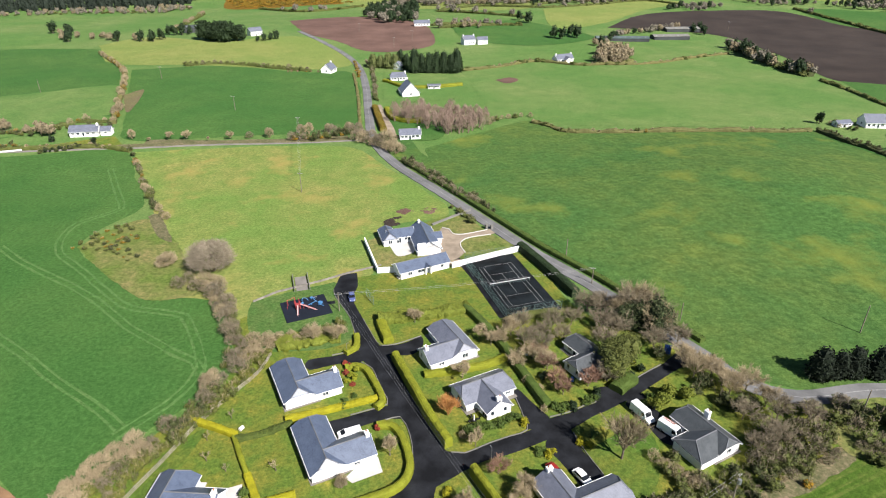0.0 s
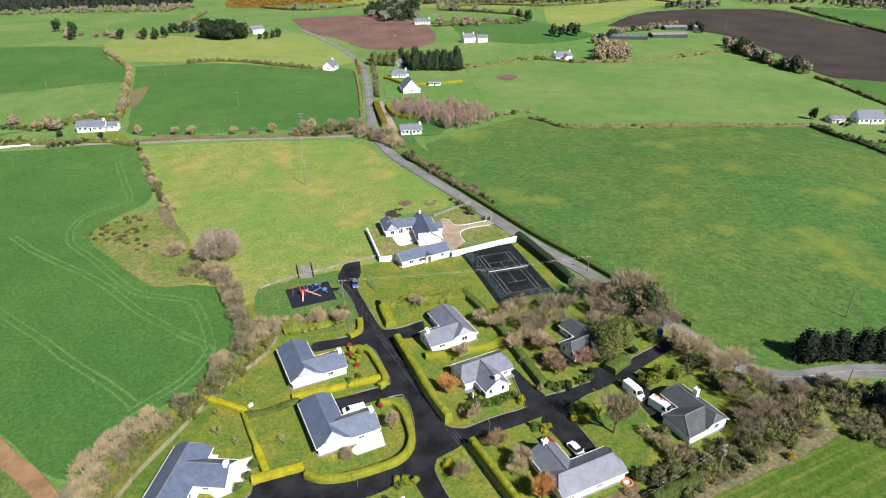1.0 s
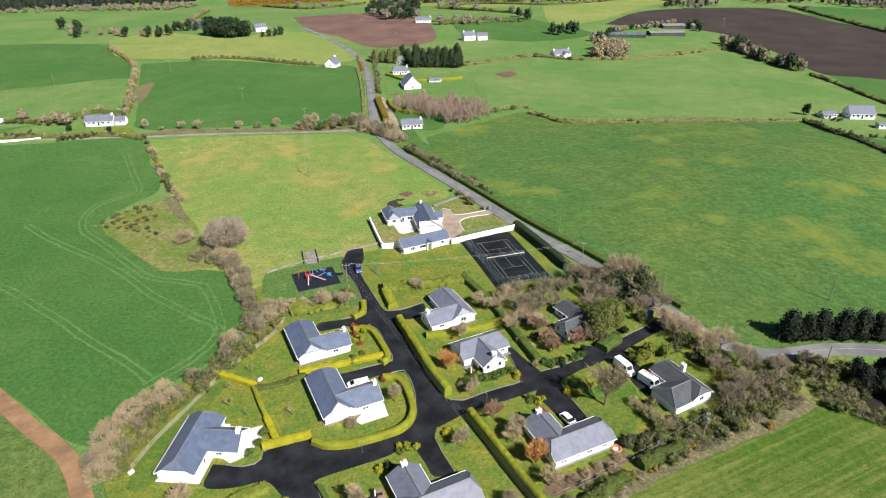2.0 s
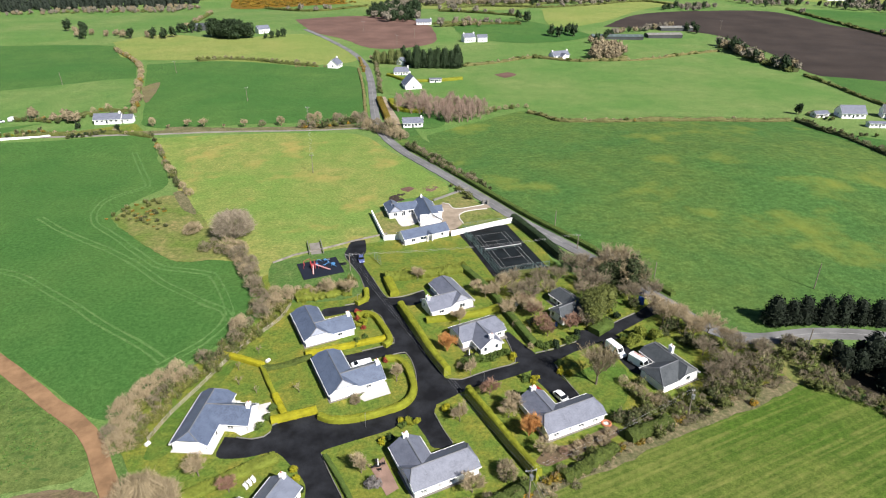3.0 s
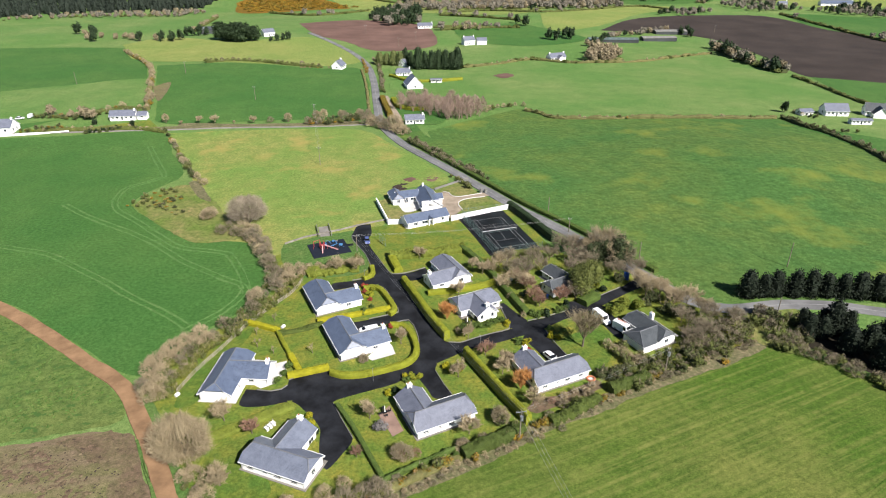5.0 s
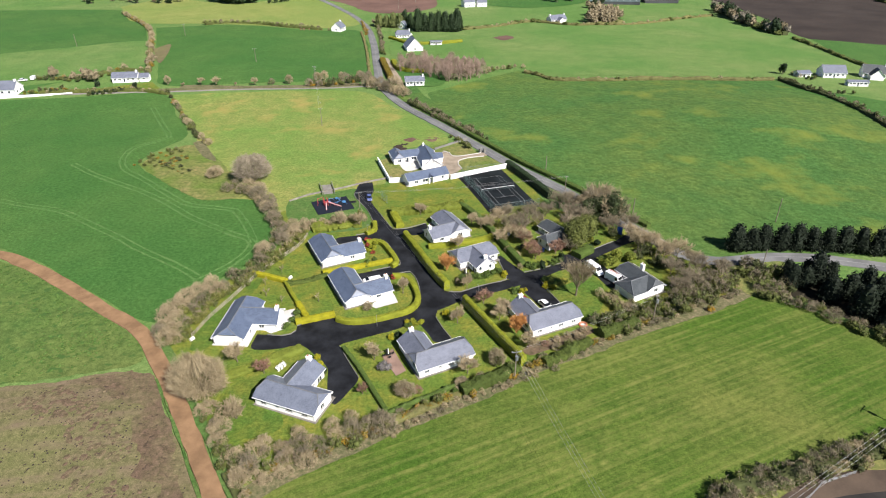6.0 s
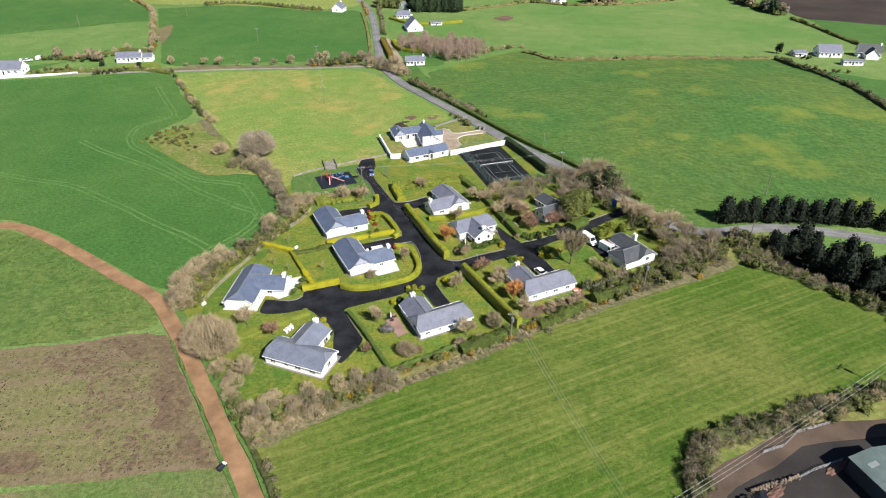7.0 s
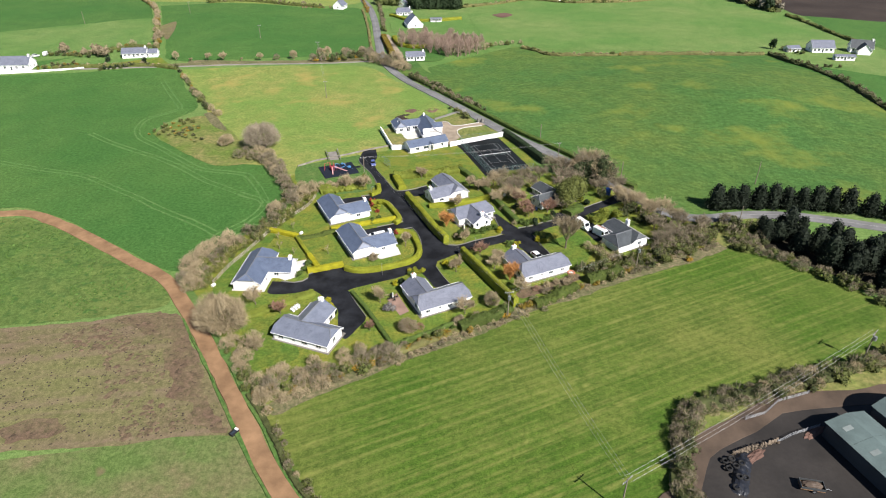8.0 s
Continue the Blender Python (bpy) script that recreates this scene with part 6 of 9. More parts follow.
clipped("hedge at the end of the court", [(16.8, 138.3), (23.8, 141.4), (31.3, 142.9)], 2.2, 1.6, LEAF_OLIVE)
clipped("roadside hedge of the far gardens", [(-40.3, 434.0), (-22.5, 413.8), (-2.3, 415.6), (13.3, 421.4)], 3.0, 1.8)
clipped("hedge round the cottage garden", [(-32.4, 357.7), (-27.6, 339.0), (-17.0, 332.1), (-8.7, 336.1)], 3.4, 2.2)
clipped("golden gorse hedge along the cottage drive", [(-40.0, 362.3), (-35.5, 339.0), (-30.9, 315.6)], 3.5, 2.2, LEAF_GORSE, 14, 0.3)
clipped("low dry bracken hedge on the bank", [(-11.9, 43.2), (-5.7, 47.0), (3.4, 52.4)], 1.6, 0.9, LEAF_BRACKEN, 26, 0.16, 0.4)
clipped("thin dark hedge below the lawn", [(-12.2, 45.8), (-5.7, 49.8), (3.0, 55.0)], 0.9, 1.1, LEAF_GREEN, 26, 0.14, 0.25)
for pts in ([(4.0, 53.0), (11.4, 56.7), (17.0, 60.4)], [(23.0, 62.0), (28.9, 65.4), (35.3, 70.2)], [(38.4, 72.2), (43.8, 75.2), (48.4, 77.0)]):
    clipped("lumpy green laurel hedge along the field bank", pts, 2.5, 2.0, LEAF_LAUREL, 34, 0.19, 0.34)

# wild hedgerows and scrub
hedgerow("thick bare bushes between field and village", [(-65.6, 69.6), (-67.8, 75.0), (-69.8, 81.0), (-67.2, 86.6), (-64.0, 91.4), (-60.6, 94.6)], [FAN, FAN, FAN_GREY, FAN], 2.7, 2, 2.4, 0.92)
hedgerow("bare bushes between field and village", [(-54.6, 112.4), (-51.4, 118.6), (-48.2, 125.4)], [FAN, FAN_GREY, SCRUB_GREEN], 2.6, 2, 2.6, 0.85)
hedgerow("dark leafy hedge between field and fence", [(-57.6, 98.6), (-55.8, 103.2), (-53.6, 108.0), (-51.8, 112.0)], [SCRUB_GREEN, SCRUB_DARK, SCRUB_GREEN, SCRUB_GREY], 2.0, 2, 2.0, 0.95)
hedgerow("leafy thicket behind the bare bushes", [(-65.2, 75.0), (-65.0, 82.0), (-61.4, 88.4), (-58.0, 94.6)], [SCRUB_GREEN, SCRUB_GREY, SCRUB_LIME], 2.1, 2, 2.4, 0.95)
hedgerow("leafy scrub pressed against the timber fence", [(-63.4, 70.4), (-63.2, 74.6), (-61.8, 81.6), (-59.2, 89.6), (-56.0, 96.4), (-53.6, 101.4), (-50.2, 108.6), (-46.4, 116.8), (-45.4, 124.0)], [SCRUB_LIME, SCRUB_GREEN, SCRUB_LIME], 1.9, 2, 1.5, 0.74)
hedgerow("bare bushy hedgerow between two fields", [(-52.5, 126.0), (-57.5, 138.3), (-63.8, 149.3), (-70.7, 160.2)], [FAN, SCRUB_GREEN, FAN_GREY], 3.0, 2, 2.4, 0.95)
hedgerow("gappy hedgerow of bare bushes and gorse", [(-102.3, 206.9), (-110.5, 218.8), (-120.6, 234.3), (-131.0, 252.9), (-143.7, 273.8)], [FAN, SCRUB_GREEN, SCRUB_GREY, SCRUB_DARK, SCRUB_GORSE], 3.2, 1, 2, 0.9)
BARE_EDGE = [(-43.3, 46.0), (-34.7, 38.0), (-31.0, 36.6), (-26.1, 38.6), (-22.4, 42.6), (-18.8, 45.2), (-28.4, 40.2)]
for x, y in BARE_EDGE:
    plant("bush", FAN, x, y, 0.72, "round bare bush at the edge of the lawn", "bush", "bare bushes")
hedgerow("field-bank hedge of bare bushes and bramble", [(-39.4, 33.0), (-32.0, 34.6), (-23.9, 37.4), (-16.8, 40.3), (-10.7, 43.7)], [FAN, SCRUB_GREY, FAN_GREY, SCRUB_GREEN], 2.8, 2, 2.8, 0.85)
hedgerow("low dry bramble on the field bank", [(-10.6, 41.2), (2.2, 49.2), (14.1, 56.0), (23.4, 61.0), (32.8, 67.2), (41.7, 72.3), (50.9, 77.4), (58.0, 80.9), (67.2, 86.5), (81.1, 93.4)], [SCRUB_TAN, SCRUB_GREY, SCRUB_TAN], 1.7, 2, 1.1, 0.42, name="bramble_bank", squash=0.8)
hedgerow("mixed bare hedge below the gardens", [(41.5, 76.6), (49.8, 81.2), (64.9, 89.6), (81.8, 97.4)], [SCRUB_GREEN, SCRUB_DARK, SCRUB_GREEN, SCRUB_GREY], 2.4, 2, 2.2, 0.8)
clipped("low dark hedge along the earth track", [(-40.6, 31.0), (-36.6, 25.6), (-31.4, 17.6), (-25.2, 8.0), (-4.4, -14.4), (23.6, -56.4)], 1.1, 0.9, LEAF_EVER, 20, 0.17, 0.34)
hedgerow("low weedy hedge beside the earth track", [(-48.6, 46.6), (-40.8, 34.0), (-33.0, 21.6), (-24.8, 8.7)] + [(-4, -14), (24, -56), (56, -105)], [SCRUB_GREEN, SCRUB_TAN, SCRUB_GREY], 2.2, 1, 1.6, 0.6)
hedgerow("dense bare trees along the country road", [(-42.5, 301.9), (-33.7, 294.4), (-25.1, 286.1), (-18.8, 278.1)], [FAN, FAN_GREY, SCRUB_GREY], 3.2, 2, 3.6, 1.5)
ROADSIDE = curve_through(ROAD_LINE[7:14], 5.0)
HILL_SIDE = [tuple((p + s * 4.6)[:2]) for p, s in zip(ROADSIDE, sides(ROADSIDE))]
clipped("low green roadside hedge along the big field", HILL_SIDE, 2.0, 1.4, LEAF_GREEN, 16, 0.22)
hedgerow("dark roadside bushes at the bend", [(x + 0.8, y + 0.8) for x, y in HILL_SIDE[:11]], [SCRUB_GREY, SCRUB_DARK, SCRUB_GREY], 2.4, 2, 2.2, 0.95)
hedgerow("dark bushes in the roadside hedge", [(x + 1.5, y + 1.5) for x, y in HILL_SIDE[9:13]], [SCRUB_DARK, SCRUB_GREY], 2.6, 1, 1.5, 0.9)
hedgerow("garden shrubs along the drive", [(4.1, 215.2), (6.3, 210.5), (8.8, 205.8), (11.0, 201.3)], [SCRUB_DARK, SCRUB_GREEN], 2.8, 1, 1.0, 0.8)
hedgerow("low gorse and bracken field boundary", [(49.4, 330.2), (57.2, 322.9), (64.4, 313.0), (82.6, 310.9), (106.2, 311.2), (140.0, 311.5), (173.2, 310.3), (190.8, 312.1)], [SCRUB_GORSE, SCRUB_TAN, SCRUB_GREEN], 3.4, 1, 2, 0.75, bank=LEAF_BRACKEN, bulk=(3.0, 1.5))
hedgerow("dark hedge below the grey-roofed house", [(194.2, 310.8), (197.8, 291.9), (203.0, 277.0), (205.4, 248.3), (202.6, 211.6), (203.8, 185.2)], [SCRUB_DARK, SCRUB_GREY], 3.0, 1, 2, 0.9, bank=LEAF_EVER)
hedgerow("hedge of the rough corner's edge", [(-121.4, 182.3), (-118.3, 191.7), (-111.2, 199.5)], [SCRUB_GORSE, SCRUB_GREEN], 3.0, 2, 4.0, 0.6)
plant("bush", SHRUB_BIG, -87.5, 171.6, 1.1, "rounded olive-brown bush in rough grass", "bush")
hedgerow("low dark gorse in the rough corner", [(-113.4, 184.6), (-110.2, 188.2), (-106.6, 191.6)], [SCRUB_DARK, SCRUB_GORSE, SCRUB_GREEN], 2.0, 3, 2.4, 0.6, squash=0.6)
hedgerow("rough corner bramble patch", [(-114.0, 183.6), (-106.2, 180.2), (-98.7, 174.6)], [SCRUB_GREEN, SCRUB_DARK, SCRUB_GORSE], 2.4, 2, 2.6, 0.55, squash=0.6)
hedgerow("gorse and bare bushes between fields", [(-283.1, 529.1), (-233.5, 461.2), (-208.9, 410.0), (-188.6, 357.4), (-173.7, 319.9)], [SCRUB_GORSE, SCRUB_TAN], 4.0, 1, 2, 1.3, bank=LEAF_BRACKEN)
hedgerow("bushes and gorse along the lane", [(-75.8, 301.7), (-64.8, 302.0), (-53.2, 309.1), (-44.7, 313.9)], [SCRUB_GORSE, SCRUB_DARK, SCRUB_GREEN, FAN_GREY, SCRUB_DARK], 2.6, 2, 3.0, 1.2)
hedgerow("bushes behind the white cottage", [(-220.9, 305.3), (-204.5, 310.5), (-193.8, 321.9), (-173.5, 322.4)], [SCRUB_TAN, SCRUB_GREEN, SCRUB_GORSE], 4.0, 1, 3.0, 1.1, bank=LEAF_OLIVE)
hedgerow("roadside garden hedge by the lane", [(-216.7, 281.8), (-193.6, 283.5), (-167.5, 285.6), (-147.6, 280.9)], [SCRUB_GREEN, SCRUB_DARK, SCRUB_TAN], 3.0, 1, 2, 0.8, bank=LEAF_OLIVE)
hedgerow("bare hedge between green and yellow fields", [(-192.0, 474.0), (-174.2, 482.8), (-150.5, 480.7), (-120.8, 471.0), (-97.1, 465.6)], [SCRUB_GREY, SCRUB_GREEN], 4.0, 1, 2, 1.2, bank=LEAF_OLIVE)
hedgerow("verge hedge along the country road", [(-64.8, 459.1), (-54.2, 397.4), (-46.5, 341.6), (-42.6, 315.1)], [SCRUB_GREEN, SCRUB_TAN], 4.0, 1, 1, 0.35, bank=LEAF_BRACKEN, bulk=(1.6, 0.8))
hedgerow("scrub hedge climbing the pasture edge", [(255.3, 565.5), (251.8, 513.5), (253.8, 475.3), (260.5, 442.8)], [FAR_BARE, FAR_DARK, FAR_TAN, LOW_FAR, FAR_BARE], 5.0, 2, 6.0, 1.1, bank=LEAF_EVER, bulk=(5.0, 2.6))
hedgerow("low hedge by the farmhouse field", [(260.5, 430.1), (262.5, 399.1), (262.3, 365.2), (263.9, 344.2)], [LOW_FAR, SCRUB_DARK], 4.0, 1, 2, 0.7, bank=LEAF_OLIVE)
hedgerow("bushes by the far farmhouse", [(15.5, 467.5), (43.8, 481.7), (74.1, 501.5), (109.4, 485.7), (150.6, 500.9)], [SCRUB_TAN, LOW_FAR], 5.0, 1, 2, 0.9, bank=LEAF_BRACKEN, bulk=(3.0, 1.6))
hedgerow("bare scrub between meadow and farm track", [(51.4, 27.0), (54.9, 27.9), (61.4, 29.6), (68.3, 32.0), (75.1, 33.7), (82.4, 36.2), (90.1, 38.9), (100.2, 41.7)], [SCRUB_GREY, SCRUB_DARK, SCRUB_GREEN, SCRUB_TAN], 2.2, 2, 2.6, 1.0, bank=LEAF_EVER, bulk=(3.0, 1.4))
hedgerow("bare scrub around the field corner", [(50.6, 26.6), (48.0, 22.6), (45.4, 17.2), (44.0, 12.0), (42.6, 5.3), (52.0, -14.0), (66.0, -40.0)], [SCRUB_GREY, SCRUB_DARK, SCRUB_GREY], 2.2, 2, 2.2, 1.05, bank=LEAF_EVER, bulk=(3.4, 1.5))
hedgerow("grey bushy hedge below dark conifers", [(84.9, 90.5), (91.6, 87.0), (98.4, 81.0), (105.2, 73.2), (112.8, 64.0), (118.8, 57.4)], [SCRUB_GREY, SCRUB_GREEN], 2.3, 2, 2.4, 0.95)
for x, y, kinds, size in ((-154.0, 297.6, ROUND_TAN, 0.95), (-144.3, 294.3, SMALL_BARE, 0.5), (-135.4, 297.0, SMALL_BARE, 0.85), (-127.0, 297.7, MID_BARE, 0.66), (-116.1, 296.6, SMALL_BARE, 0.45), (-106.1, 299.6, SMALL_BARE, 0.75), (-97.4, 302.6, SCRUB_GREY, 1.1), (-87.8, 304.5, ROUND_TAN, 1.1)):
    plant("bush", kinds, x, y, size, "bare bush in a loose row along the field", "bush", "row of bushes")
for x, y in ((-72.4, 308.9), (-69.0, 311.4), (-59.4, 314.0), (-48.6, 313.9)):
    plant("bush", ROUND_TAN, x, y, 1.2, "round bare bush near the lane's bend", "bush", "row of bushes")

# trees and large bushes
def trees(name, label, meshes, pts, size=1.0, category="tree", group="", squash=1.0):
    for x, y in pts:
        plant(name, meshes, x, y, size, label, category, group or label, squash)


spreading = plant("bare_tree", BIG_FAN, -52.6, 53.4, 1.2, "large leafless spreading tree beside the earth track", "tree")
spreading.scale = (1.25, 1.25, 1.15)
spreading = plant("bare_tree", BIG_FAN_GREY, -71.8, 168.0, 1.2, "large leafless spreading tree in the pasture", "tree")
spreading.scale = (1.3, 1.3, 1.25)
trees("bush", "rounded bare bush in rough grass", SCRUB_GREY, [(-76.4, 160.6), (-73.2, 156.5), (-70.3, 155.5), (-78.6, 157.8)], 1.15, "bush")
trees("bare_tree", "leafless tree in the hedge by the playground", MID_BARE, [(-27.4, 130.6), (-33.4, 130.4)], 0.66)
trees("bush", "grey-tan thicket by the playground", FAN, [(-47.8, 127.4), (-45.2, 129.6), (-42.6, 130.6), (-48.8, 130.2)], 0.85, "bush")
trees("bush", "grey-tan thicket by the playground", SCRUB_TAN, [(-39.5, 132.1), (-33.2, 131.3), (-35.6, 131.4), (-30.4, 132.8), (-44.0, 128.5), (-46.8, 125.8)], 1.0, "bush")
trees("bare_tree", "small leafless tree on the lawn", SMALL_BARE, [(-47.5, 63.2), (-10.9, 91.5), (3.6, 78.1), (6.5, 93.8)], 0.85)
trees("bare_tree", "very young leafless sapling on the lawn", SAPLING, [(-47.6, 90.2), (-42.8, 87.4), (-33.0, 87.6), (-46.2, 102.3), (-49.3, 95.7)], 0.9)
trees("bare_tree", "small reddish leafless tree beside a hedge", SMALL_RED, [(-17.4, 52.6)], 0.5)
trees("bare_tree", "small leafless tree on the lawn", SMALL_RED, [(-40.4, 59.3)], 0.75)
trees("bare_tree", "small leafless tree on the lawn", SMALL_BARE, [(-42.6, 45.4)], 0.9)
trees("bare_tree", "small leafless garden tree", SMALL_BARE, [(-16.0, 63.9), (5.5, 59.2), (14.2, 79.3), (20.1, 68.0), (14.9, 81.6), (-7.7, 138.7), (9.3, 131.3), (4.4, 115.5), (12.1, 128.5)], 0.9)
trees("bare_tree", "reddish leafless tree beside the lane", SMALL_RED, [(10.6, 86.6), (27.2, 109.6), (33.5, 112.4)], 0.9)
trees("bare_tree", "tall slender leafless tree on a lawn", SLENDER, [(35.6, 90.3)], 1.0)
trees("bush", "rust-coloured beech bush beside a bungalow", SHRUB_RUST, [(17.9, 73.2)], 0.8, "bush")
trees("bush", "tall rust-coloured beech bush beside a bungalow", SHRUB_RUST, [(0.8, 102.6)], 1.0, "bush", squash=1.2)
trees("bush", "brown bare bush behind a bungalow", SCRUB_RED, [(-8.6, 52.9), (-5.4, 53.2), (24.4, 69.0)], 0.7, "bush")
trees("bush", "bare tan garden bush on a lawn", SCRUB_TAN, [(4.0, 96.3), (22.1, 104.0), (22.2, 111.0), (19.3, 114.0), (27.4, 70.6), (30.2, 72.2), (34.6, 74.4), (-19.7, 84.7)], 0.7, "bush")
trees("bare_tree", "leafless tree near the old bungalow", MID_GREY, [(20.7, 128.5), (25.5, 132.0), (28.6, 135.6), (30.5, 130.2), (34.2, 137.5), (20.5, 135.6)], 0.62)
trees("bare_tree", "leafless reddish tree near the old bungalow", SMALL_RED, [(26.0, 112.6), (24.9, 118.5), (35.8, 113.8), (23.6, 123.0)], 0.9)
trees("evergreen_tree", "tall dark evergreen tree among bare ones by the road", BIG_EVER, [(48.2, 136.2), (52.0, 135.6), (55.4, 133.6)], 1.15, squash=0.82)
trees("bare_tree", "tall grey leafless tree by the road", MID_GREY, [(55.0, 137.8), (51.6, 141.6)], 1.1)
trees("bare_tree", "tall leafless tree by the road", MID_BARE, [(47.9, 140.1), (55.3, 133.7), (53.5, 143.2)], 1.05)
trees("evergreen_tree", "olive-green leafy tree beside the cross lane", BIG_OLIVE, [(40.5, 115.5), (43.9, 120.1), (40.1, 119.2)], 1.0)
trees("bare_tree", "leafless tree by the road", MID_GREY, [(39.8, 144.0), (43.4, 143.2), (55.2, 131.9), (58.3, 135.5), (53.0, 126.7), (59.5, 128.4), (41.9, 135.6), (44.7, 131.9)], 0.85)
trees("bare_tree", "tan leafless tree at the village entrance", MID_BARE, [(58.0, 120.1), (59.0, 115.4), (63.1, 115.4), (65.1, 109.5), (69.5, 111.0), (71.3, 105.3), (64.5, 112.4)], 0.75)
trees("bare_tree", "grey leafless tree at the village edge", MID_GREY, [(64.5, 101.3), (72.0, 101.3), (78.2, 100.0), (67.6, 93.8), (63.2, 91.4)], 0.7)
trees("bush", "grey-green bare thicket bush at the village edge", SCRUB_GREY, [(67.3, 98.8), (74.2, 97.5), (70.3, 91.4), (75.0, 92.6), (65.4, 89.6), (69.6, 96.0), (72.8, 94.6), (77.0, 97.2), (61.4, 88.6), (80.3, 103.3)], 1.3, "bush")
trees("garden_shrub", "lime-green leafy shrub in the thicket", SHRUB_OLIVE, [(73.2, 93.6), (79.6, 103.0)], 1.3, "shrub")
trees("bush", "olive scrub at the village edge", SCRUB_GREEN, [(63.3, 93.8), (67.8, 96.2), (67.5, 88.0), (62.9, 86.9), (74.1, 93.8), (73.5, 97.5), (61.3, 82.6), (68.6, 92.6), (72.1, 89.1), (77.7, 93.8)], 1.25, "bush")
trees("bush", "dark scrub near the entrance", SCRUB_DARK, [(57.3, 109.5), (60.5, 112.4), (61.8, 106.7), (64.0, 104.0), (63.7, 120.1), (68.3, 105.3), (53.0, 123.4)], 1.1, "bush")
trees("bush", "olive scrub below the dark-roofed bungalow", SCRUB_GREEN, [(45.9, 90.3), (49.8, 84.7), (43.6, 86.9), (44.9, 83.5), (48.6, 80.5)], 0.9, "bush")
trees("bush", "bare tan scrub below the dark-roofed bungalow", SCRUB_TAN, [(42.0, 90.2), (43.4, 88.2), (45.0, 86.0), (47.4, 83.2), (48.9, 84.8), (46.2, 84.4)], 0.95, "bush")
trees("bush", "dark leafy bush below a lawn", SCRUB_DARK, [(37.4, 77.6), (38.9, 78.8), (41.2, 79.0), (43.4, 79.6), (40.2, 76.6)], 0.85, "bush")
trees("palm_tree", "small cabbage palm in a garden", [palm_mesh(3, 2.6)], [(65.2, 104.0), (51.5, 126.7)], 1.2)
trees("garden_shrub", "rounded green garden shrub", SHRUB_GREEN, [(31.4, 96.3), (-8.6, 76.5), (-37.4, 81.6), (-38.1, 78.9), (-39.1, 76.1), (46.7, 108.1), (49.4, 109.6), (44.7, 106.2)], 1.0, "shrub")
trees("garden_shrub", "rounded green garden shrub", SHRUB_DARK, [(-10.7, 72.7), (-27.0, 59.1)], 1.0, "shrub")
trees("garden_shrub", "bright golden garden shrub", SHRUB_GOLD, [(30.0, 93.8), (-12.5, 71.8), (-9.1, 78.1), (0.4, 81.5), (-28.2, 62.3), (-29.4, 64.2), (0.8, 82.6), (4.1, 80.5)], 0.95, "shrub")
trees("garden_shrub", "rounded yellow-green garden shrub", SHRUB_OLIVE, [(-7.1, 77.3), (-5.5, 77.3), (2.1, 79.3), (53.7, 108.1), (45.6, 120.1)], 1.0, "shrub")
trees("garden_shrub", "bright red-leaved garden shrub", SHRUB_RED, [(-23.9, 120.7), (-21.1, 113.0), (-23.1, 117.1), (-22.4, 119.5)] + [(-14.0, 98.8)], 1.1, "shrub")
trees("garden_shrub", "yellow-green clipped shrub in the flower bed", SHRUB_OLIVE, [(-22.0, 115.9), (-20.8, 114.8), (-22.6, 114.2), (-20.8, 118.0)], 0.85, "shrub")
trees("garden_shrub", "silvery rounded garden shrub", SHRUB_SILVER, [(-13.3, 60.4)], 1.2, "shrub")
trees("garden_shrub", "green shrub in the flower bed", SHRUB_GREEN, [(-22.1, 107.4), (-20.3, 109.1), (-22.2, 105.4)], 0.8, "shrub")
trees("conifer", "tall black-green cypress in a shelter belt", CYPRESS, [(88.6, 115.2), (93.2, 115.6), (97.0, 116.0), (102.2, 115.6), (106.8, 115.6), (111.3, 115.4), (116.0, 115.0), (120.6, 114.6), (125.0, 113.8), (129.6, 112.6), (135.4, 110.4), (140.6, 108.2), (146.0, 106.0), (152.0, 104.0)], 0.86)
woodland("black-green cypress plantation beside the road", [(94.6, 101.2), (100.3, 101.2), (105.6, 98.6), (112.4, 92.4), (120.4, 88.6), (127.0, 86.3), (144.0, 80.0), (160.0, 72.0), (150.0, 40.0), (128.4, 56.8), (116.8, 69.0), (110.8, 74.6), (105.3, 82.1), (100.3, 88.2), (95.0, 94.6)], [CYPRESS], 4.6, 0.74, child="conifer")
trees("evergreen_tree", "tall dark cypress in a close row beside the far gardens", CYPRESS_ROW, [(-20.4, 461.6), (-15.0, 462.4), (-9.6, 461.8), (-4.3, 462.6), (1.1, 462.0), (6.4, 461.4), (10.4, 462.0)], 1.0)
trees("evergreen_tree", "dark cypress behind the golden ones by the road", CYPRESS_ROW, [(-31.6, 480.8), (-26.8, 476.0)], 0.86)
trees("evergreen_tree", "golden-green cypress by the country road", CYPRESS_GOLD, [(-52.7, 483.2), (-47.0, 482.0), (-41.0, 480.4), (-35.6, 478.0)], 1.0)
trees("evergreen_tree", "dark evergreen clump on a far farm", BIG_DARK, [(-218.1, 597.3), (-209.2, 590.2), (-201.5, 586.6), (-194.9, 586.2), (-187.1, 589.1), (-205.0, 600.0)], 0.86)
trees("evergreen_tree", "broad dark evergreen beside the barn", FAR_DARK, [(-264.5, 628.0), (-257.9, 624.6), (-251.4, 627.3), (-245.0, 630.0)], 1.1)
trees("evergreen_tree", "dark tree beside the far farmhouse", FAR_DARK, [(105.0, 606.1), (111.3, 600.1), (126.6, 607.3), (123.2, 620.1), (91.4, 692.0), (83.7, 709.0)], 1.4)
trees("evergreen_tree", "small dark tree beside the grey-roofed bungalow", FAR_DARK, [(202.4, 325.3)], 0.8)
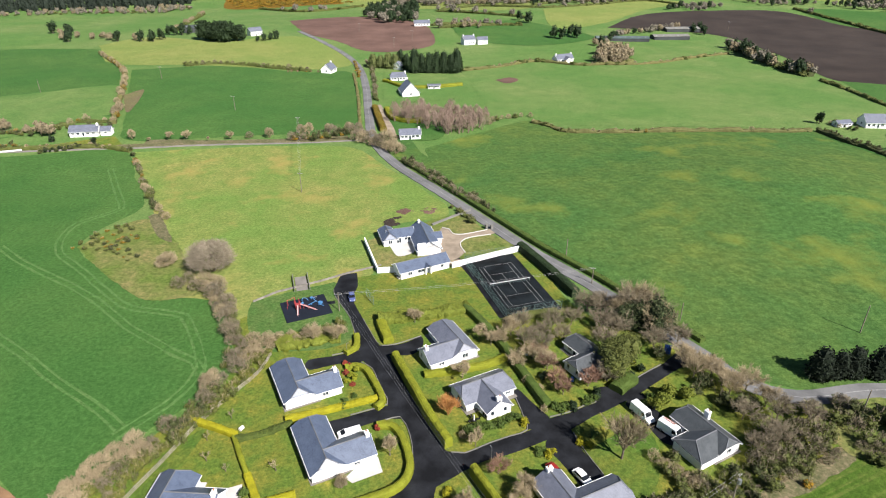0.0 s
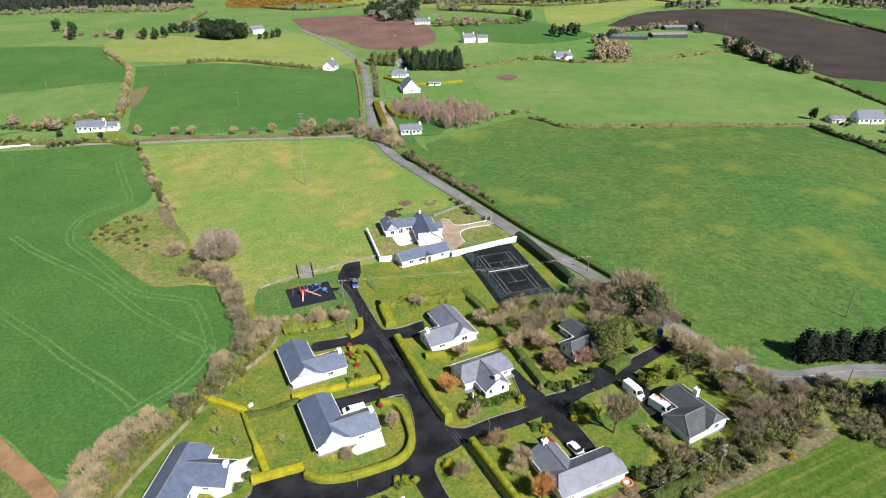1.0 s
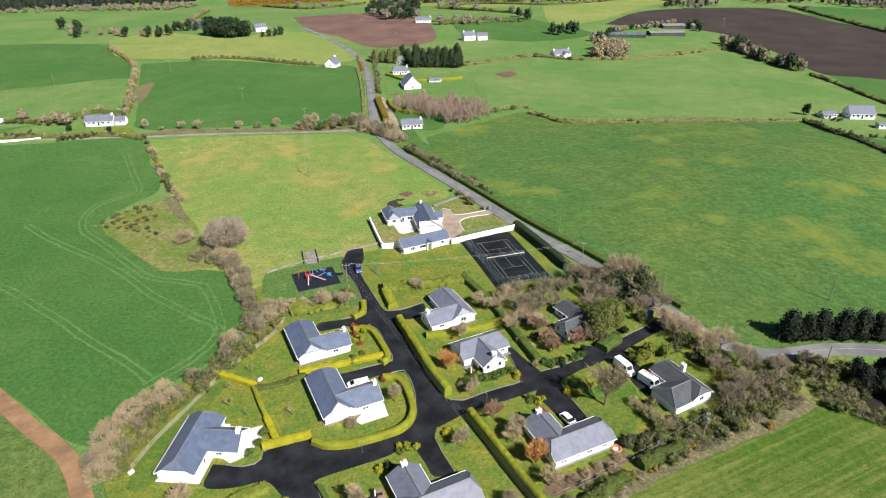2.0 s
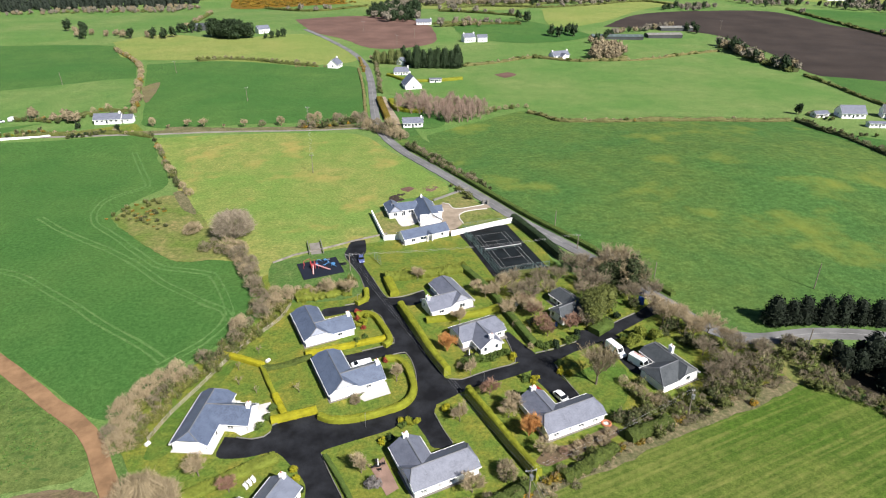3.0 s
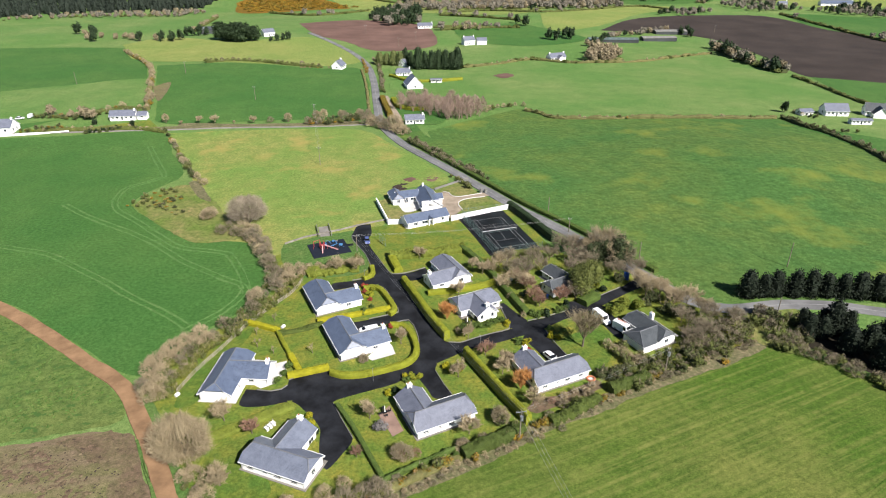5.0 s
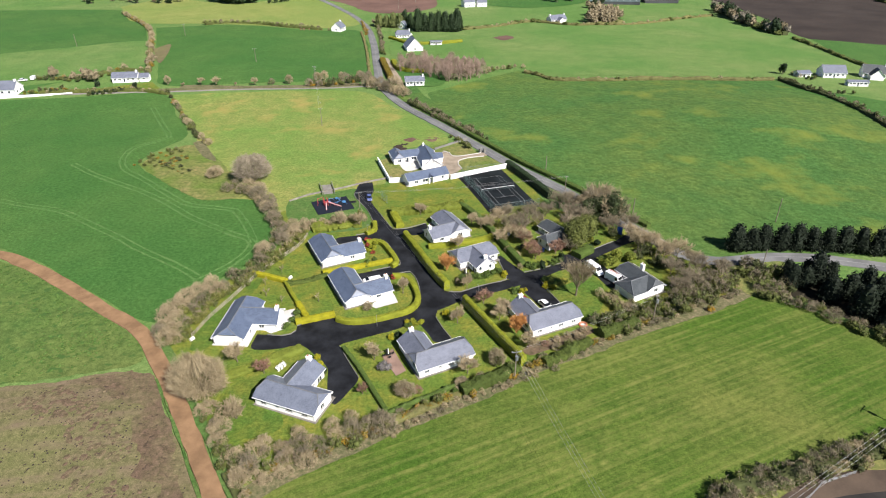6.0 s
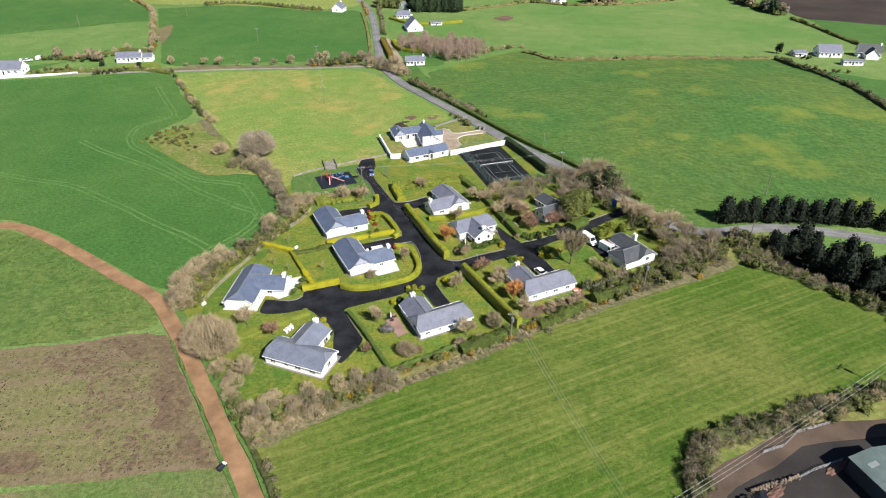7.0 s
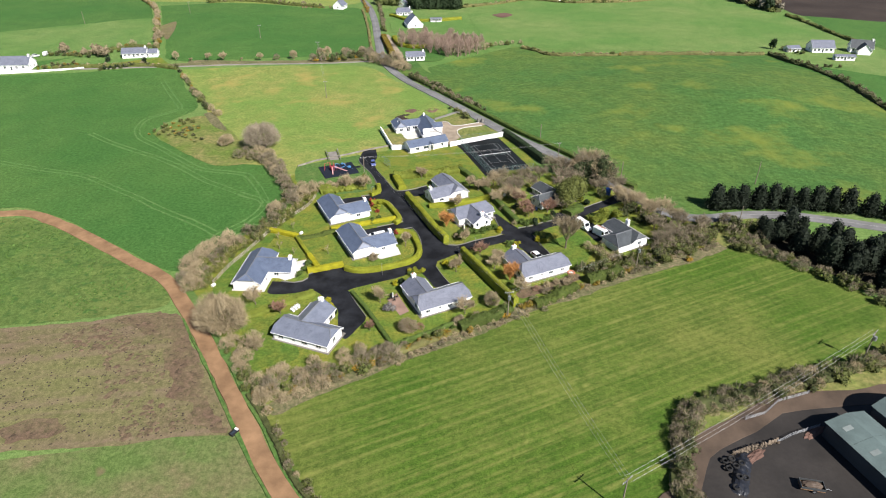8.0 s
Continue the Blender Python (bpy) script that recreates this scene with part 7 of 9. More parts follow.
trees("evergreen_tree", "dark trees near a far field", FAR_DARK, [(251.8, 650.5), (261.1, 659.5), (257.3, 637.0)], 1.2)
woodland("bare reddish plantation beside the cottages", [(-30.0, 348.6), (-14.1, 345.7), (5.1, 345.6), (20.3, 337.2), (26.1, 326.5), (19.2, 314.1), (4.6, 307.1), (-5.0, 314.3), (-13.5, 326.8), (-27.5, 332.1)], [LARCH], 3.8, 0.95)
woodland("bare tan trees by the far farmhouse", [(119.2, 487.8), (131.4, 537.6), (152.9, 545.1), (151.1, 497.8)], [FAR_TAN], 6.5, 1.25)
woodland("dark conifer wood on the far hillside", [(-640.0, 690.0), (-575.0, 728.0), (-563.0, 783.0), (-518.0, 832.0), (-456.0, 866.0), (-388.0, 884.0), (-360.0, 912.0), (-352.0, 966.0), (-366.0, 1040.0), (-430.0, 1100.0), (-560.0, 1090.0), (-690.0, 960.0)], [FOREST_LOW], 11.0, 1.35)
woodland("bare wood before the conifers", [(-556.0, 742.0), (-508.0, 790.0), (-460.6, 815.0), (-398.2, 824.0), (-350.0, 840.0), (-334.0, 884.0), (-350.0, 906.0), (-386.0, 880.0), (-454.2, 861.4), (-513.6, 828.0)], [FAR_BARE, FAR_TAN, FAR_BARE, LOW_FAR], 8.5, 0.8)
trees("evergreen_tree", "dark evergreen in a loose group by the far field", FAR_DARK, [(-340.8, 588.1), (-297.4, 591.2), (-275.4, 590.2), (-264.3, 590.0), (-259.8, 597.9), (-268.6, 598.4), (-384.0, 640.0), (-360.0, 626.0)], 1.25)
trees("bare_tree", "tan bare tree in a loose group by the far field", FAR_TAN, [(-345.2, 612.9), (-326.2, 603.4), (-318.6, 608.3), (-308.0, 598.0), (-284.1, 598.3), (-372.0, 632.0), (-352.0, 600.0)], 1.0)
woodland("dark green conifer strip", [(-80.5, 1032.1), (-25.1, 1099.3), (94.5, 1142.7), (95.4, 1090.8), (12.8, 1017.6), (-57.4, 976.9)], [FOREST], 9.0, 1.2)
woodland("grey bare wood in the distance", [(-80.5, 937.8), (12.3, 974.0), (107.2, 1062.7), (228.8, 1014.9), (258.1, 919.3), (166.3, 864.9), (49.7, 861.9), (-52.1, 881.2)], [FAR_BARE, FAR_BARE, FAR_TAN, FAR_BARE], 9.5, 1.25)
woodland("dark wood beside the brown field", [(-95.6, 775.6), (-76.6, 889.4), (-30.2, 819.4), (-28.3, 707.7), (-60.9, 693.9)], [FAR_DARK, FAR_BARE, FAR_DARK], 9.0, 1.25)
woodland("tan bushes beyond the brown field", [(-0.5, 662.0), (28.7, 710.7), (39.0, 660.2)], [FAR_TAN], 12.0, 0.8)
woodland("far wood along the hills", [(230.6, 981.7), (275.6, 1143.7), (416.4, 1206.6), (451.4, 1077.7), (342.4, 976.1)], [FAR_BARE, FAR_BARE, FAR_DARK], 15.0, 1.4)
woodland("far bare hedge trees", [(298.6, 818.5), (345.5, 865.5), (369.1, 846.3), (306.4, 798.5)], [FAR_BARE], 11.0, 1.0)
woodland("far bare wood by houses", [(403.4, 954.1), (483.9, 1000.9), (513.0, 902.3), (433.8, 870.6)], [FAR_BARE, FAR_BARE, FAR_DARK], 13.0, 1.2)
woodland("far hedge trees by houses", [(496.2, 901.1), (591.3, 925.8), (673.9, 878.1), (617.3, 796.9), (547.0, 849.5)], [FAR_BARE, FAR_BARE, FAR_DARK], 13.0, 1.2)
for label, pts in (("far hedge line between fields", [(-240.8, 874.1), (-167.6, 821.2), (-108.8, 891.6)]), ("far hedge line between fields", [(-4.2, 795.8), (51.2, 760.2), (95.6, 727.5)]), ("far hedge line between fields", [(-3.5, 662.2), (46.1, 675.6), (83.3, 675.6)]), ("far hedge line between fields", [(-226.0, 1138.0), (-135.7, 1049.8), (-57.4, 976.9)]), ("far hedge line between fields", [(194.5, 851.2), (279.4, 907.2), (323.8, 848.1)]), ("far hedge line between fields", [(492.7, 1108.9), (645.0, 1200.5), (782.6, 1141.6)]), ("far hedge line between fields", [(455.8, 851.4), (460.1, 735.8), (461.3, 635.4), (461.8, 576.7)]), ("far hedge line between fields", [(258.2, 1065.4), (385.3, 1108.9), (482.3, 1060.7)])):
    hedgerow(label, pts, [LOW_FAR, LOW_FAR, LOW_FAR, LOW_FAR, FAR_BARE], 6.4, 1, 2, 1.1, bank=LEAF_OLIVE, bulk=(4.0, 2.2))

hedgerow("reddish low hedge beside the white house", [(-113.4, 460.2), (-100.6, 462.7), (-89.7, 464.4)], [SCRUB_RED, SCRUB_GORSE], 4.0, 1, 2, 0.7)
trees("bare_tree", "tan bare tree beside the country road", FAR_TAN, [(-57.2, 491.5)], 0.9)
hedgerow("bare hedge along the plantation edge", [(25.5, 326.5), (32.3, 337.1), (50.0, 342.5)], [SCRUB_GREEN, SCRUB_TAN], 4.0, 1, 2, 1.0)
hedgerow("bushes round the far farm", [(118.6, 487.8), (137.2, 487.6), (166.6, 492.6), (202.2, 514.4), (239.0, 533.4)], [LOW_FAR, SCRUB_TAN], 7.0, 1, 2, 0.8, bank=LEAF_BRACKEN)
hedgerow("dark hedge round the white cottage", [(-201.2, 304.2), (-192.6, 312.7), (-171.1, 315.4)], [SCRUB_DARK, SCRUB_GREEN], 3.0, 1, 2, 0.8)

trees("bare_tree", "leafless garden tree behind the bungalows", MID_BARE, [(17.6, 132.7), (21.8, 122.4), (24.3, 119.2), (17.8, 119.2), (14.7, 128.5)], 0.62)
trees("bare_tree", "leafless garden tree behind the bungalows", MID_GREY, [(23.9, 125.7), (38.4, 114.2), (40.4, 127.0)], 0.7)
trees("garden_shrub", "dark evergreen garden bush under trees", SHRUB_DARK, [(28.6, 104.6), (34.5, 109.0), (23.5, 115.5), (44.5, 115.5), (47.5, 117.9)], 1.2, "shrub")
hedgerow("far hedge with bare trees between fields", [(-4.3, 810.7), (48.8, 844.6), (128.6, 819.0), (194.5, 851.2)], [LOW_FAR, LOW_FAR, FAR_BARE], 6.0, 1, 2, 1.0, bank=LEAF_OLIVE, bulk=(4.0, 2.4))
hedgerow("far hedge with bare trees between fields", [(-9.8, 678.8), (27.8, 684.4), (61.5, 675.4)], [LOW_FAR, FAR_BARE], 6.0, 1, 2, 0.9, bank=LEAF_OLIVE, bulk=(4.0, 2.4))
hedgerow("far hedge with bare trees between fields", [(117.8, 849.9), (172.1, 897.4), (231.9, 948.7)], [LOW_FAR, FAR_BARE, FAR_DARK], 6.0, 1, 2, 1.0, bank=LEAF_OLIVE, bulk=(4.0, 2.4))
hedgerow("far hedge with gorse between fields", [(391.2, 966.8), (453.3, 1077.7), (542.6, 1205.4)], [FAR_TAN, SCRUB_GORSE, FAR_DARK], 7.0, 2, 8, 1.0, bank=LEAF_BRACKEN, bulk=(5.0, 2.4))
hedgerow("dark far trees above the brown field", [(278.6, 814.0), (315.5, 846.2), (344.0, 840.6)], [FAR_DARK, FAR_BARE], 6.0, 1, 2, 1.0)
hedgerow("far hedge along the wood", [(-385.3, 1104.4), (-325.9, 1065.1), (-268.6, 1150.4)], [FAR_DARK, LOW_FAR], 8.0, 1, 2, 1.0, bank=LEAF_OLIVE, bulk=(4.0, 2.4))
hedgerow("far road hedge past the wood", [(-297.7, 820.0), (-279.4, 717.1), (-268.3, 652.0)], [LOW_FAR, FAR_TAN], 7.0, 1, 2, 0.8, bank=LEAF_OLIVE, bulk=(4.0, 2.4))
hedgerow("dark evergreens beside the far barn", [(-167.3, 586.5), (-158.1, 593.8), (-148.7, 601.4)], [FAR_DARK], 6.0, 1, 2, 0.9)
hedgerow("far trees on the heath edge", [(-294.6, 1045.5), (-282.2, 1079.4), (-258.5, 1058.1)], [FAR_DARK], 8.0, 2, 6, 1.2)

hedgerow("bare bushes between the track and the lawn", [(-49.6, 46.4), (-46.2, 42.6), (-43.4, 38.0), (-40.6, 33.3), (-36.6, 30.6)], [FAN, SCRUB_GREEN, FAN, SCRUB_TAN], 2.6, 2, 2.4, 0.8)

hedgerow("dark scrub between the plantation and the road", [(86.1, 104.3), (89.1, 100.8), (90.6, 95.3), (90.7, 90.1)], [SCRUB_GREY, SCRUB_DARK, SCRUB_GREEN], 2.4, 3, 3.4, 1.15)
hedgerow("clipped gorse hedge beside the far road", [(-69.2, 502.1), (-63.3, 471.3), (-58.8, 447.9)], [SCRUB_GORSE], 2.4, 1, 1, 1.0)
hedgerow("rough bushes beside the far road", [(-55.3, 491.4), (-48.0, 439.1), (-42.5, 392.9), (-39.5, 376.1)], [SCRUB_GREEN, SCRUB_DARK, SCRUB_GREY], 3.0, 1, 1, 0.9)

# gardens of the two houses beside the far farm lane
hedgerow("mixed garden shrubs behind the white wall", [(-224.6, 280.1), (-217.7, 283.6), (-209.7, 285.3), (-205.0, 288.9)], [SCRUB_GREEN, SHRUB_OLIVE, SCRUB_GORSE, SCRUB_DARK], 2.6, 2, 4.0, 0.9)
hedgerow("low shrubs along the cottage garden", [(-229.8, 304.3), (-221.9, 304.3), (-212.8, 302.3), (-203.9, 300.2)], [SCRUB_GREEN, SCRUB_TAN, SCRUB_DARK], 3.4, 1, 4.0, 1.0)
hedgerow("dark hedge before the low cottage", [(-188.8, 280.0), (-183.3, 280.8), (-178.2, 282.7), (-175.3, 285.4)], [SCRUB_DARK, SHRUB_DARK], 2.2, 2, 2.0, 0.95)
trees("bare_tree", "tan leafless tree in a far garden", FAR_TAN, [(-225.1, 310.6), (-210.6, 306.3), (-180.4, 335.4), (-181.9, 346.9)], 0.75)
trees("bare_tree", "broad golden-tan tree in a far garden", FAR_TAN, [(-202.5, 304.2), (-197.7, 302.2)], 0.95)
trees("evergreen_tree", "small dark conifer in a far garden", FAR_DARK, [(-190.6, 292.5), (-168.6, 289.2)], 0.45)

hedgerow("dark garden hedge below the gabled house", [(196.8, 309.5), (198.7, 299.7), (200.1, 287.9), (207.1, 281.6), (219.5, 282.3)], [SCRUB_DARK, SCRUB_GREEN], 3.0, 1, 2, 0.9)
hedgerow("low bushes beside the grey-roofed bungalow", [(209.4, 325.1), (211.2, 317.4), (215.0, 312.3)], [SCRUB_TAN, SCRUB_GREEN, SHRUB_DARK], 3.0, 2, 3, 0.8)

trees("bush", "round reddish bare bush on a lawn", ROUND_RED, [(-8.1, 52.4), (12.4, 63.0)], 0.95, "bush")
trees("bush", "small round reddish bush on a lawn", ROUND_RED, [(-19.6, 83.9)], 0.5, "bush")
hedgerow("dark and bare trees round the long sheds", [(136.0, 570.9), (149.6, 583.8), (176.2, 625.1), (204.5, 642.8), (246.1, 679.4)], [FAR_DARK, FAR_BARE, FAR_TAN], 7.0, 1, 4, 0.9)

trees("bush", "orange flowering gorse bush on the bank", SCRUB_GORSE, [(-39.2, 30.6), (-37.1, 32.0), (-36.6, 32.6), (-10.3, 44.6), (-8.4, 45.6), (-7.0, 46.6), (-5.2, 47.6), (-3.4, 48.6), (-1.2, 49.8), (0.8, 51.0), (-25.0, 35.4), (-22.0, 36.8), (-19.0, 38.4), (-16.0, 40.0), (-13.2, 41.6), (6.5, 52.0), (14.2, 57.4), (15.9, 57.6), (19.7, 61.2), (21.2, 62.0), (22.6, 62.4), (35.9, 69.4), (40.6, 71.5), (48.6, 77.0), (50.0, 77.8), (51.3, 78.2), (69.3, 83.6)], 0.9, "bush")

trees("garden_shrub", "rounded green garden shrub by the lane", SHRUB_GREEN, [(7.4, 98.3), (9.5, 98.5), (11.8, 99.4), (13.6, 100.5), (15.6, 101.6), (5.0, 97.5)], 1.25, "shrub")
trees("garden_shrub", "bright golden garden shrub by the lane", SHRUB_GOLD, [(17.3, 99.8)], 1.3, "shrub")
clipped("squared olive-green hedge at the village entrance", [(39.4, 110.3), (41.9, 112.6), (44.3, 114.6)], 3.4, 1.9, LEAF_GREEN)
trees("garden_shrub", "large rounded yellow-green garden shrub beside the vans", SHRUB_MOSS, [(46.2, 104.0), (48.7, 106.1), (50.6, 108.3), (54.6, 107.6)], 1.75, "shrub")

hedgerow("leafy bank hedge near the field corner", [(45.2, 75.0), (57.8, 81.8), (68.8, 86.5), (79.3, 92.1)], [SCRUB_GREEN, SCRUB_DARK, SCRUB_GREEN, SCRUB_GREY], 2.2, 2, 1.8, 0.75)
LOW_GORSE = [leafy_mesh(190 + i, 6.0, 1.8, 130, 0.5, LEAF_GORSE, 8) for i in range(3)]
woodland("orange flowering gorse thicket on a far slope", [(-315.0, 978.2), (-298.3, 1067.4), (-229.3, 1052.6), (-161.6, 974.3), (-122.3, 937.1), (-185.3, 914.6), (-282.0, 893.6)], [LOW_GORSE], 9.0, 1.2, "gorse_thicket", "gorse", "gorse_bush")

trees("garden_shrub", "rounded green shrub at the corner of a drive", SHRUB_GREEN, [(19.4, 91.9), (28.5, 97.3), (24.4, 104.8), (25.9, 104.1), (28.1, 105.1), (32.1, 106.5), (33.9, 107.5)], 1.2, "shrub")
trees("garden_shrub", "golden shrub at the corner of a drive", SHRUB_GOLD, [(21.5, 90.9), (28.2, 94.4)], 1.2, "shrub")

clipped("low rough hedge between two gardens", [(-49.2, 57.4), (-43.3, 61.1), (-38.0, 64.9), (-33.4, 67.7)], 2.6, 1.1, LEAF_LAWN, 22, 0.16, 0.22)
clipped("leafy green hedge between two lawns", [(-43.4, 95.6), (-37.5, 97.8), (-32.5, 100.5)], 1.5, 1.2, LEAF_LAUREL, 34, 0.17, 0.35)
hedgerow("mixed bramble and bare bushes on the bank", [(-12.0, 43.9), (2.2, 53.1), (10.6, 58.0), (19.5, 62.6), (28.8, 67.8), (37.0, 72.6)], [SCRUB_GREY, SCRUB_GREEN, SCRUB_TAN, SHRUB_GREEN], 3.4, 1, 1.6, 0.62)
trees("bush", "round bare bush in the bank hedge", SHRUB_BIG, [(3.9, 55.2), (33.0, 71.6)], 0.5, "bush")

hedgerow("bare bushes and gorse at the field corner", [(-36.4, 27.7), (-32.9, 30.5), (-28.9, 32.9), (-24.3, 36.3)], [FAN, SCRUB_TAN, SCRUB_GORSE, SCRUB_GREEN], 2.3, 2, 2.0, 0.75)


# ---- loose tufts and clods on the fields
def within(pts, x, y):
    hit = False
    for (ax, ay), (bx, by) in zip(pts, pts[1:] + pts[:1]):
        if (ay > y) != (by > y) and x < (bx - ax) * (y - ay) / (by - ay) + ax:
            hit = not hit
    return hit


def scattered(name, label, category, pts, count, material, size, rise, seed, patchy=0.05, clod=False):
    """Small tufts of blades, or low clods of earth, strewn unevenly over a field."""
    rng = random.Random(seed)
    x0, x1 = min(p[0] for p in pts), max(p[0] for p in pts)
    y0, y1 = min(p[1] for p in pts), max(p[1] for p in pts)
    vs, fs = [], []
    made = tries = 0
    while made < count and tries < count * 12:
        tries += 1
        x, y = rng.uniform(x0, x1), rng.uniform(y0, y1)
        if not within(pts, x, y) or noise.noise(Vector((x, y, seed)) * patchy) < rng.uniform(-0.5, 0.35):
            continue
        made += 1
        z, r = lie(x, y) + 0.05, size * rng.uniform(0.5, 1.4)
        if clod:
            i = len(vs)
            ring = [(x + r * rng.uniform(0.6, 1.2) * math.cos(k * 1.2566), y + r * rng.uniform(0.6, 1.2) * math.sin(k * 1.2566), z) for k in range(5)]
            vs += [Vector(p) for p in ring] + [Vector((x, y, z + 0.12 + rise * rng.random()))]
            fs += [(i + k, i + (k + 1) % 5, i + 5) for k in range(5)]
            continue
        for k in range(4):
            t = rng.uniform(0, 6.283)
            a = Vector((math.cos(t), math.sin(t), 0)) * r
            lean = Vector((rng.gauss(0, 0.5), rng.gauss(0, 0.5), 1)) * rise * rng.uniform(0.6, 1.3)
            i = len(vs)
            c = Vector((x, y, z)) + Vector((rng.gauss(0, 1), rng.gauss(0, 1), 0)) * r * 0.5
            vs += [c - a * 0.6, c + a * 0.6, c + a * 0.4 + lean + Vector((0, 0, 0.12)), c - a * 0.4 + lean + Vector((0, 0, 0.12))]
            fs.append((i, i + 1, i + 2, i + 3))
    return tagged(new(name, mesh_from(name, vs, fs, material)), label, category, kind="stuff")


scattered("grass_tufts", "dark green grass tufts in the grazed pasture", "grass", [(-150.8, 107.8), (-140.5, 108.5), (-129.3, 107.6), (-111.6, 97.6), (-87.4, 81.2), (-72.4, 69.2), (-71.9, 62.7), (-89.0, 59.0), (-108.0, 55.5), (-115.4, 54.2)], 800, TUFT_DARK, 0.42, 0.1, 3, 0.08)
scattered("soil_clods", "dark clods of earth in the worn field", "soil", [(-112.3, 49.5), (-106.1, 52.5), (-87.2, 55.4), (-67.6, 58.0), (-60.0, 48.6), (-42.5, 23.2), (-53.2, 20.4), (-84.4, 17.1), (-90.5, 16.6)], 650, DARK_SOIL, 0.2, 0.1, 4, 0.05, True)
scattered("trodden_spots", "brown trodden spots beyond the trampled earth", "soil", [(-84.0, 55.0), (-72.0, 49.6), (-66.0, 46.0), (-64.5, 40.6), (-58.4, 36.0), (-57.0, 30.0), (-52.4, 27.0), (-52.6, 20.4), (-62.0, 19.5), (-70.0, 30.0), (-76.0, 42.0), (-92.0, 50.0)], 250, TRAMPLED, 0.75, 0.0, 14, 0.08, True)
scattered("grass_spots", "olive tufts of grass left in the trampled earth", "grass", [(-79.0, 55.4), (-68.7, 56.8), (-59.5, 46.6), (-44.0, 22.6), (-50.2, 25.5), (-51.0, 29.4), (-55.9, 32.0), (-57.0, 37.4), (-63.0, 42.2), (-65.5, 48.0)], 300, GRAZED, 0.7, 0.0, 15, 0.08, True)
scattered("soil_clods", "dark heap of turned soil in the pasture", "soil", [(-21.4, 203.9), (-17.0, 207.6), (-12.6, 206.8), (-15.7, 200.8), (-20.1, 199.4)], 260, DARK_SOIL, 0.6, 0.35, 8, 0.12, True)
scattered("soil_clods", "reddish bare earth in the pasture", "soil", [(-17.8, 212.3), (-14.3, 215.5), (-11.1, 213.0), (-14.6, 209.9)], 130, PLOUGHED, 0.5, 0.1, 9, 0.12, True)
scattered("soil_clods", "scattered brown earth near the road", "soil", [(-8.5, 213.0), (-4.4, 217.8), (-1.7, 214.5), (-5.3, 209.0)], 60, PLOUGHED, 0.5, 0.1, 10, 0.12, True)


# ---- tennis court
court = thing("tennis_court", 19.9, 158.9, -72.5, "black tarmac tennis court with white lines inside a mesh fence", "tennis court", lift=0.16)
part("surface", boxes("surface", [(-17.2, -8.4, -0.1, 17.2, 8.4, 0.14)], COURT), court)
ln, wd, sg, sv = 11.885, 5.485, 4.115, 6.4
for x0, y0, x1, y1 in ((-ln, -wd, ln, -wd), (-ln, wd, ln, wd), (-ln, -sg, ln, -sg), (-ln, sg, ln, sg), (-ln, -wd, -ln, wd), (ln, -wd, ln, wd), (-sv, -sg, -sv, sg), (sv, -sg, sv, sg), (-sv, 0, sv, 0)):
    part("court_line", boxes("court_line", [(min(x0, x1) - 0.04, min(y0, y1) - 0.04, 0.14, max(x0, x1) + 0.04, max(y0, y1) + 0.04, 0.146)], LINE), court)
net = part("net", boxes("net", [(-0.012, -6.4 + 0.4 * i, 0.15, 0.012, -6.388 + 0.4 * i, 1.0) for i in range(33)] + [(-0.012, -6.4, 0.25 + 0.18 * i, 0.012, 6.4, 0.262 + 0.18 * i) for i in range(5)], NETTING), court, "sagging court net with a white band")
part("net_band", boxes("net_band", [(-0.06, -6.4, 0.98, 0.06, 6.4, 1.08)], WHITE), net, "white band along the net")
for y in (-6.4, 6.4):
    part("net_post", rod("net_post", [(0, y, 0.1), (0, y, 1.12)], 0.05, STEEL, 8), court)


def mesh_fence(parent, a, b, height, post_gap=3.0):
    """Steel posts and rails with a see-through mesh of thin wires."""
    a, b = Vector(a), Vector(b)
    d = b - a
    k = max(1, round(d.length / post_gap))
    for i in range(k + 1):
        p = a + d * (i / k)
        part("fence_post", rod("fence_post", [p, p + Vector((0, 0, height))], 0.04, NETTING, 6), parent)
    for z in (0.1, height / 2, height):
        part("fence_rail", rod("fence_rail", [a + Vector((0, 0, z)), b + Vector((0, 0, z))], 0.025, NETTING, 5), parent)
    vs, fs = [], []
    u = d.normalized()
    for i in range(int(d.length / 0.35)):
        p = a + u * (i * 0.35)
        prism(vs, fs, p, p + Vector((0, 0, height)), 0.008, 0.008)
    for i in range(int(height / 0.35)):
        z = Vector((0, 0, 0.35 * i + 0.2))
        prism(vs, fs, a + z, b + z, 0.008, 0.008)
    part("wire_mesh", mesh_from("wire_mesh", vs, fs, NETTING), parent, "green coated wire mesh")


mesh_fence(court, (-17.1, -8.3, 0.14), (17.1, -8.3, 0.14), 2.9)
mesh_fence(court, (17.1, -8.3, 0.14), (17.1, 8.3, 0.14), 2.9)
mesh_fence(court, (-17.1, -8.3, 0.14), (-17.1, 8.3, 0.14), 2.9)
strip("court_path", [(4.4, 175.0), (9.1, 163.6), (16.3, 140.9)], 2.0, ASPHALT, 0.13, "narrow tarmac path beside the tennis court", "path")
pen = thing("wire_pen", 8.3, 166.0, -72, "small wire training cage on the lawn", "cage")
mesh_fence(pen, (-3.2, 0, 0.08), (3.2, 0, 0.08), 2.4, 1.6)
goal = thing("wire_goal", -20.9, 149.9, -60, "tall thin wire frame on the lawn", "frame")
mesh_fence(goal, (-2.5, 0, 0.08), (2.5, 0, 0.08), 3.0, 2.5)

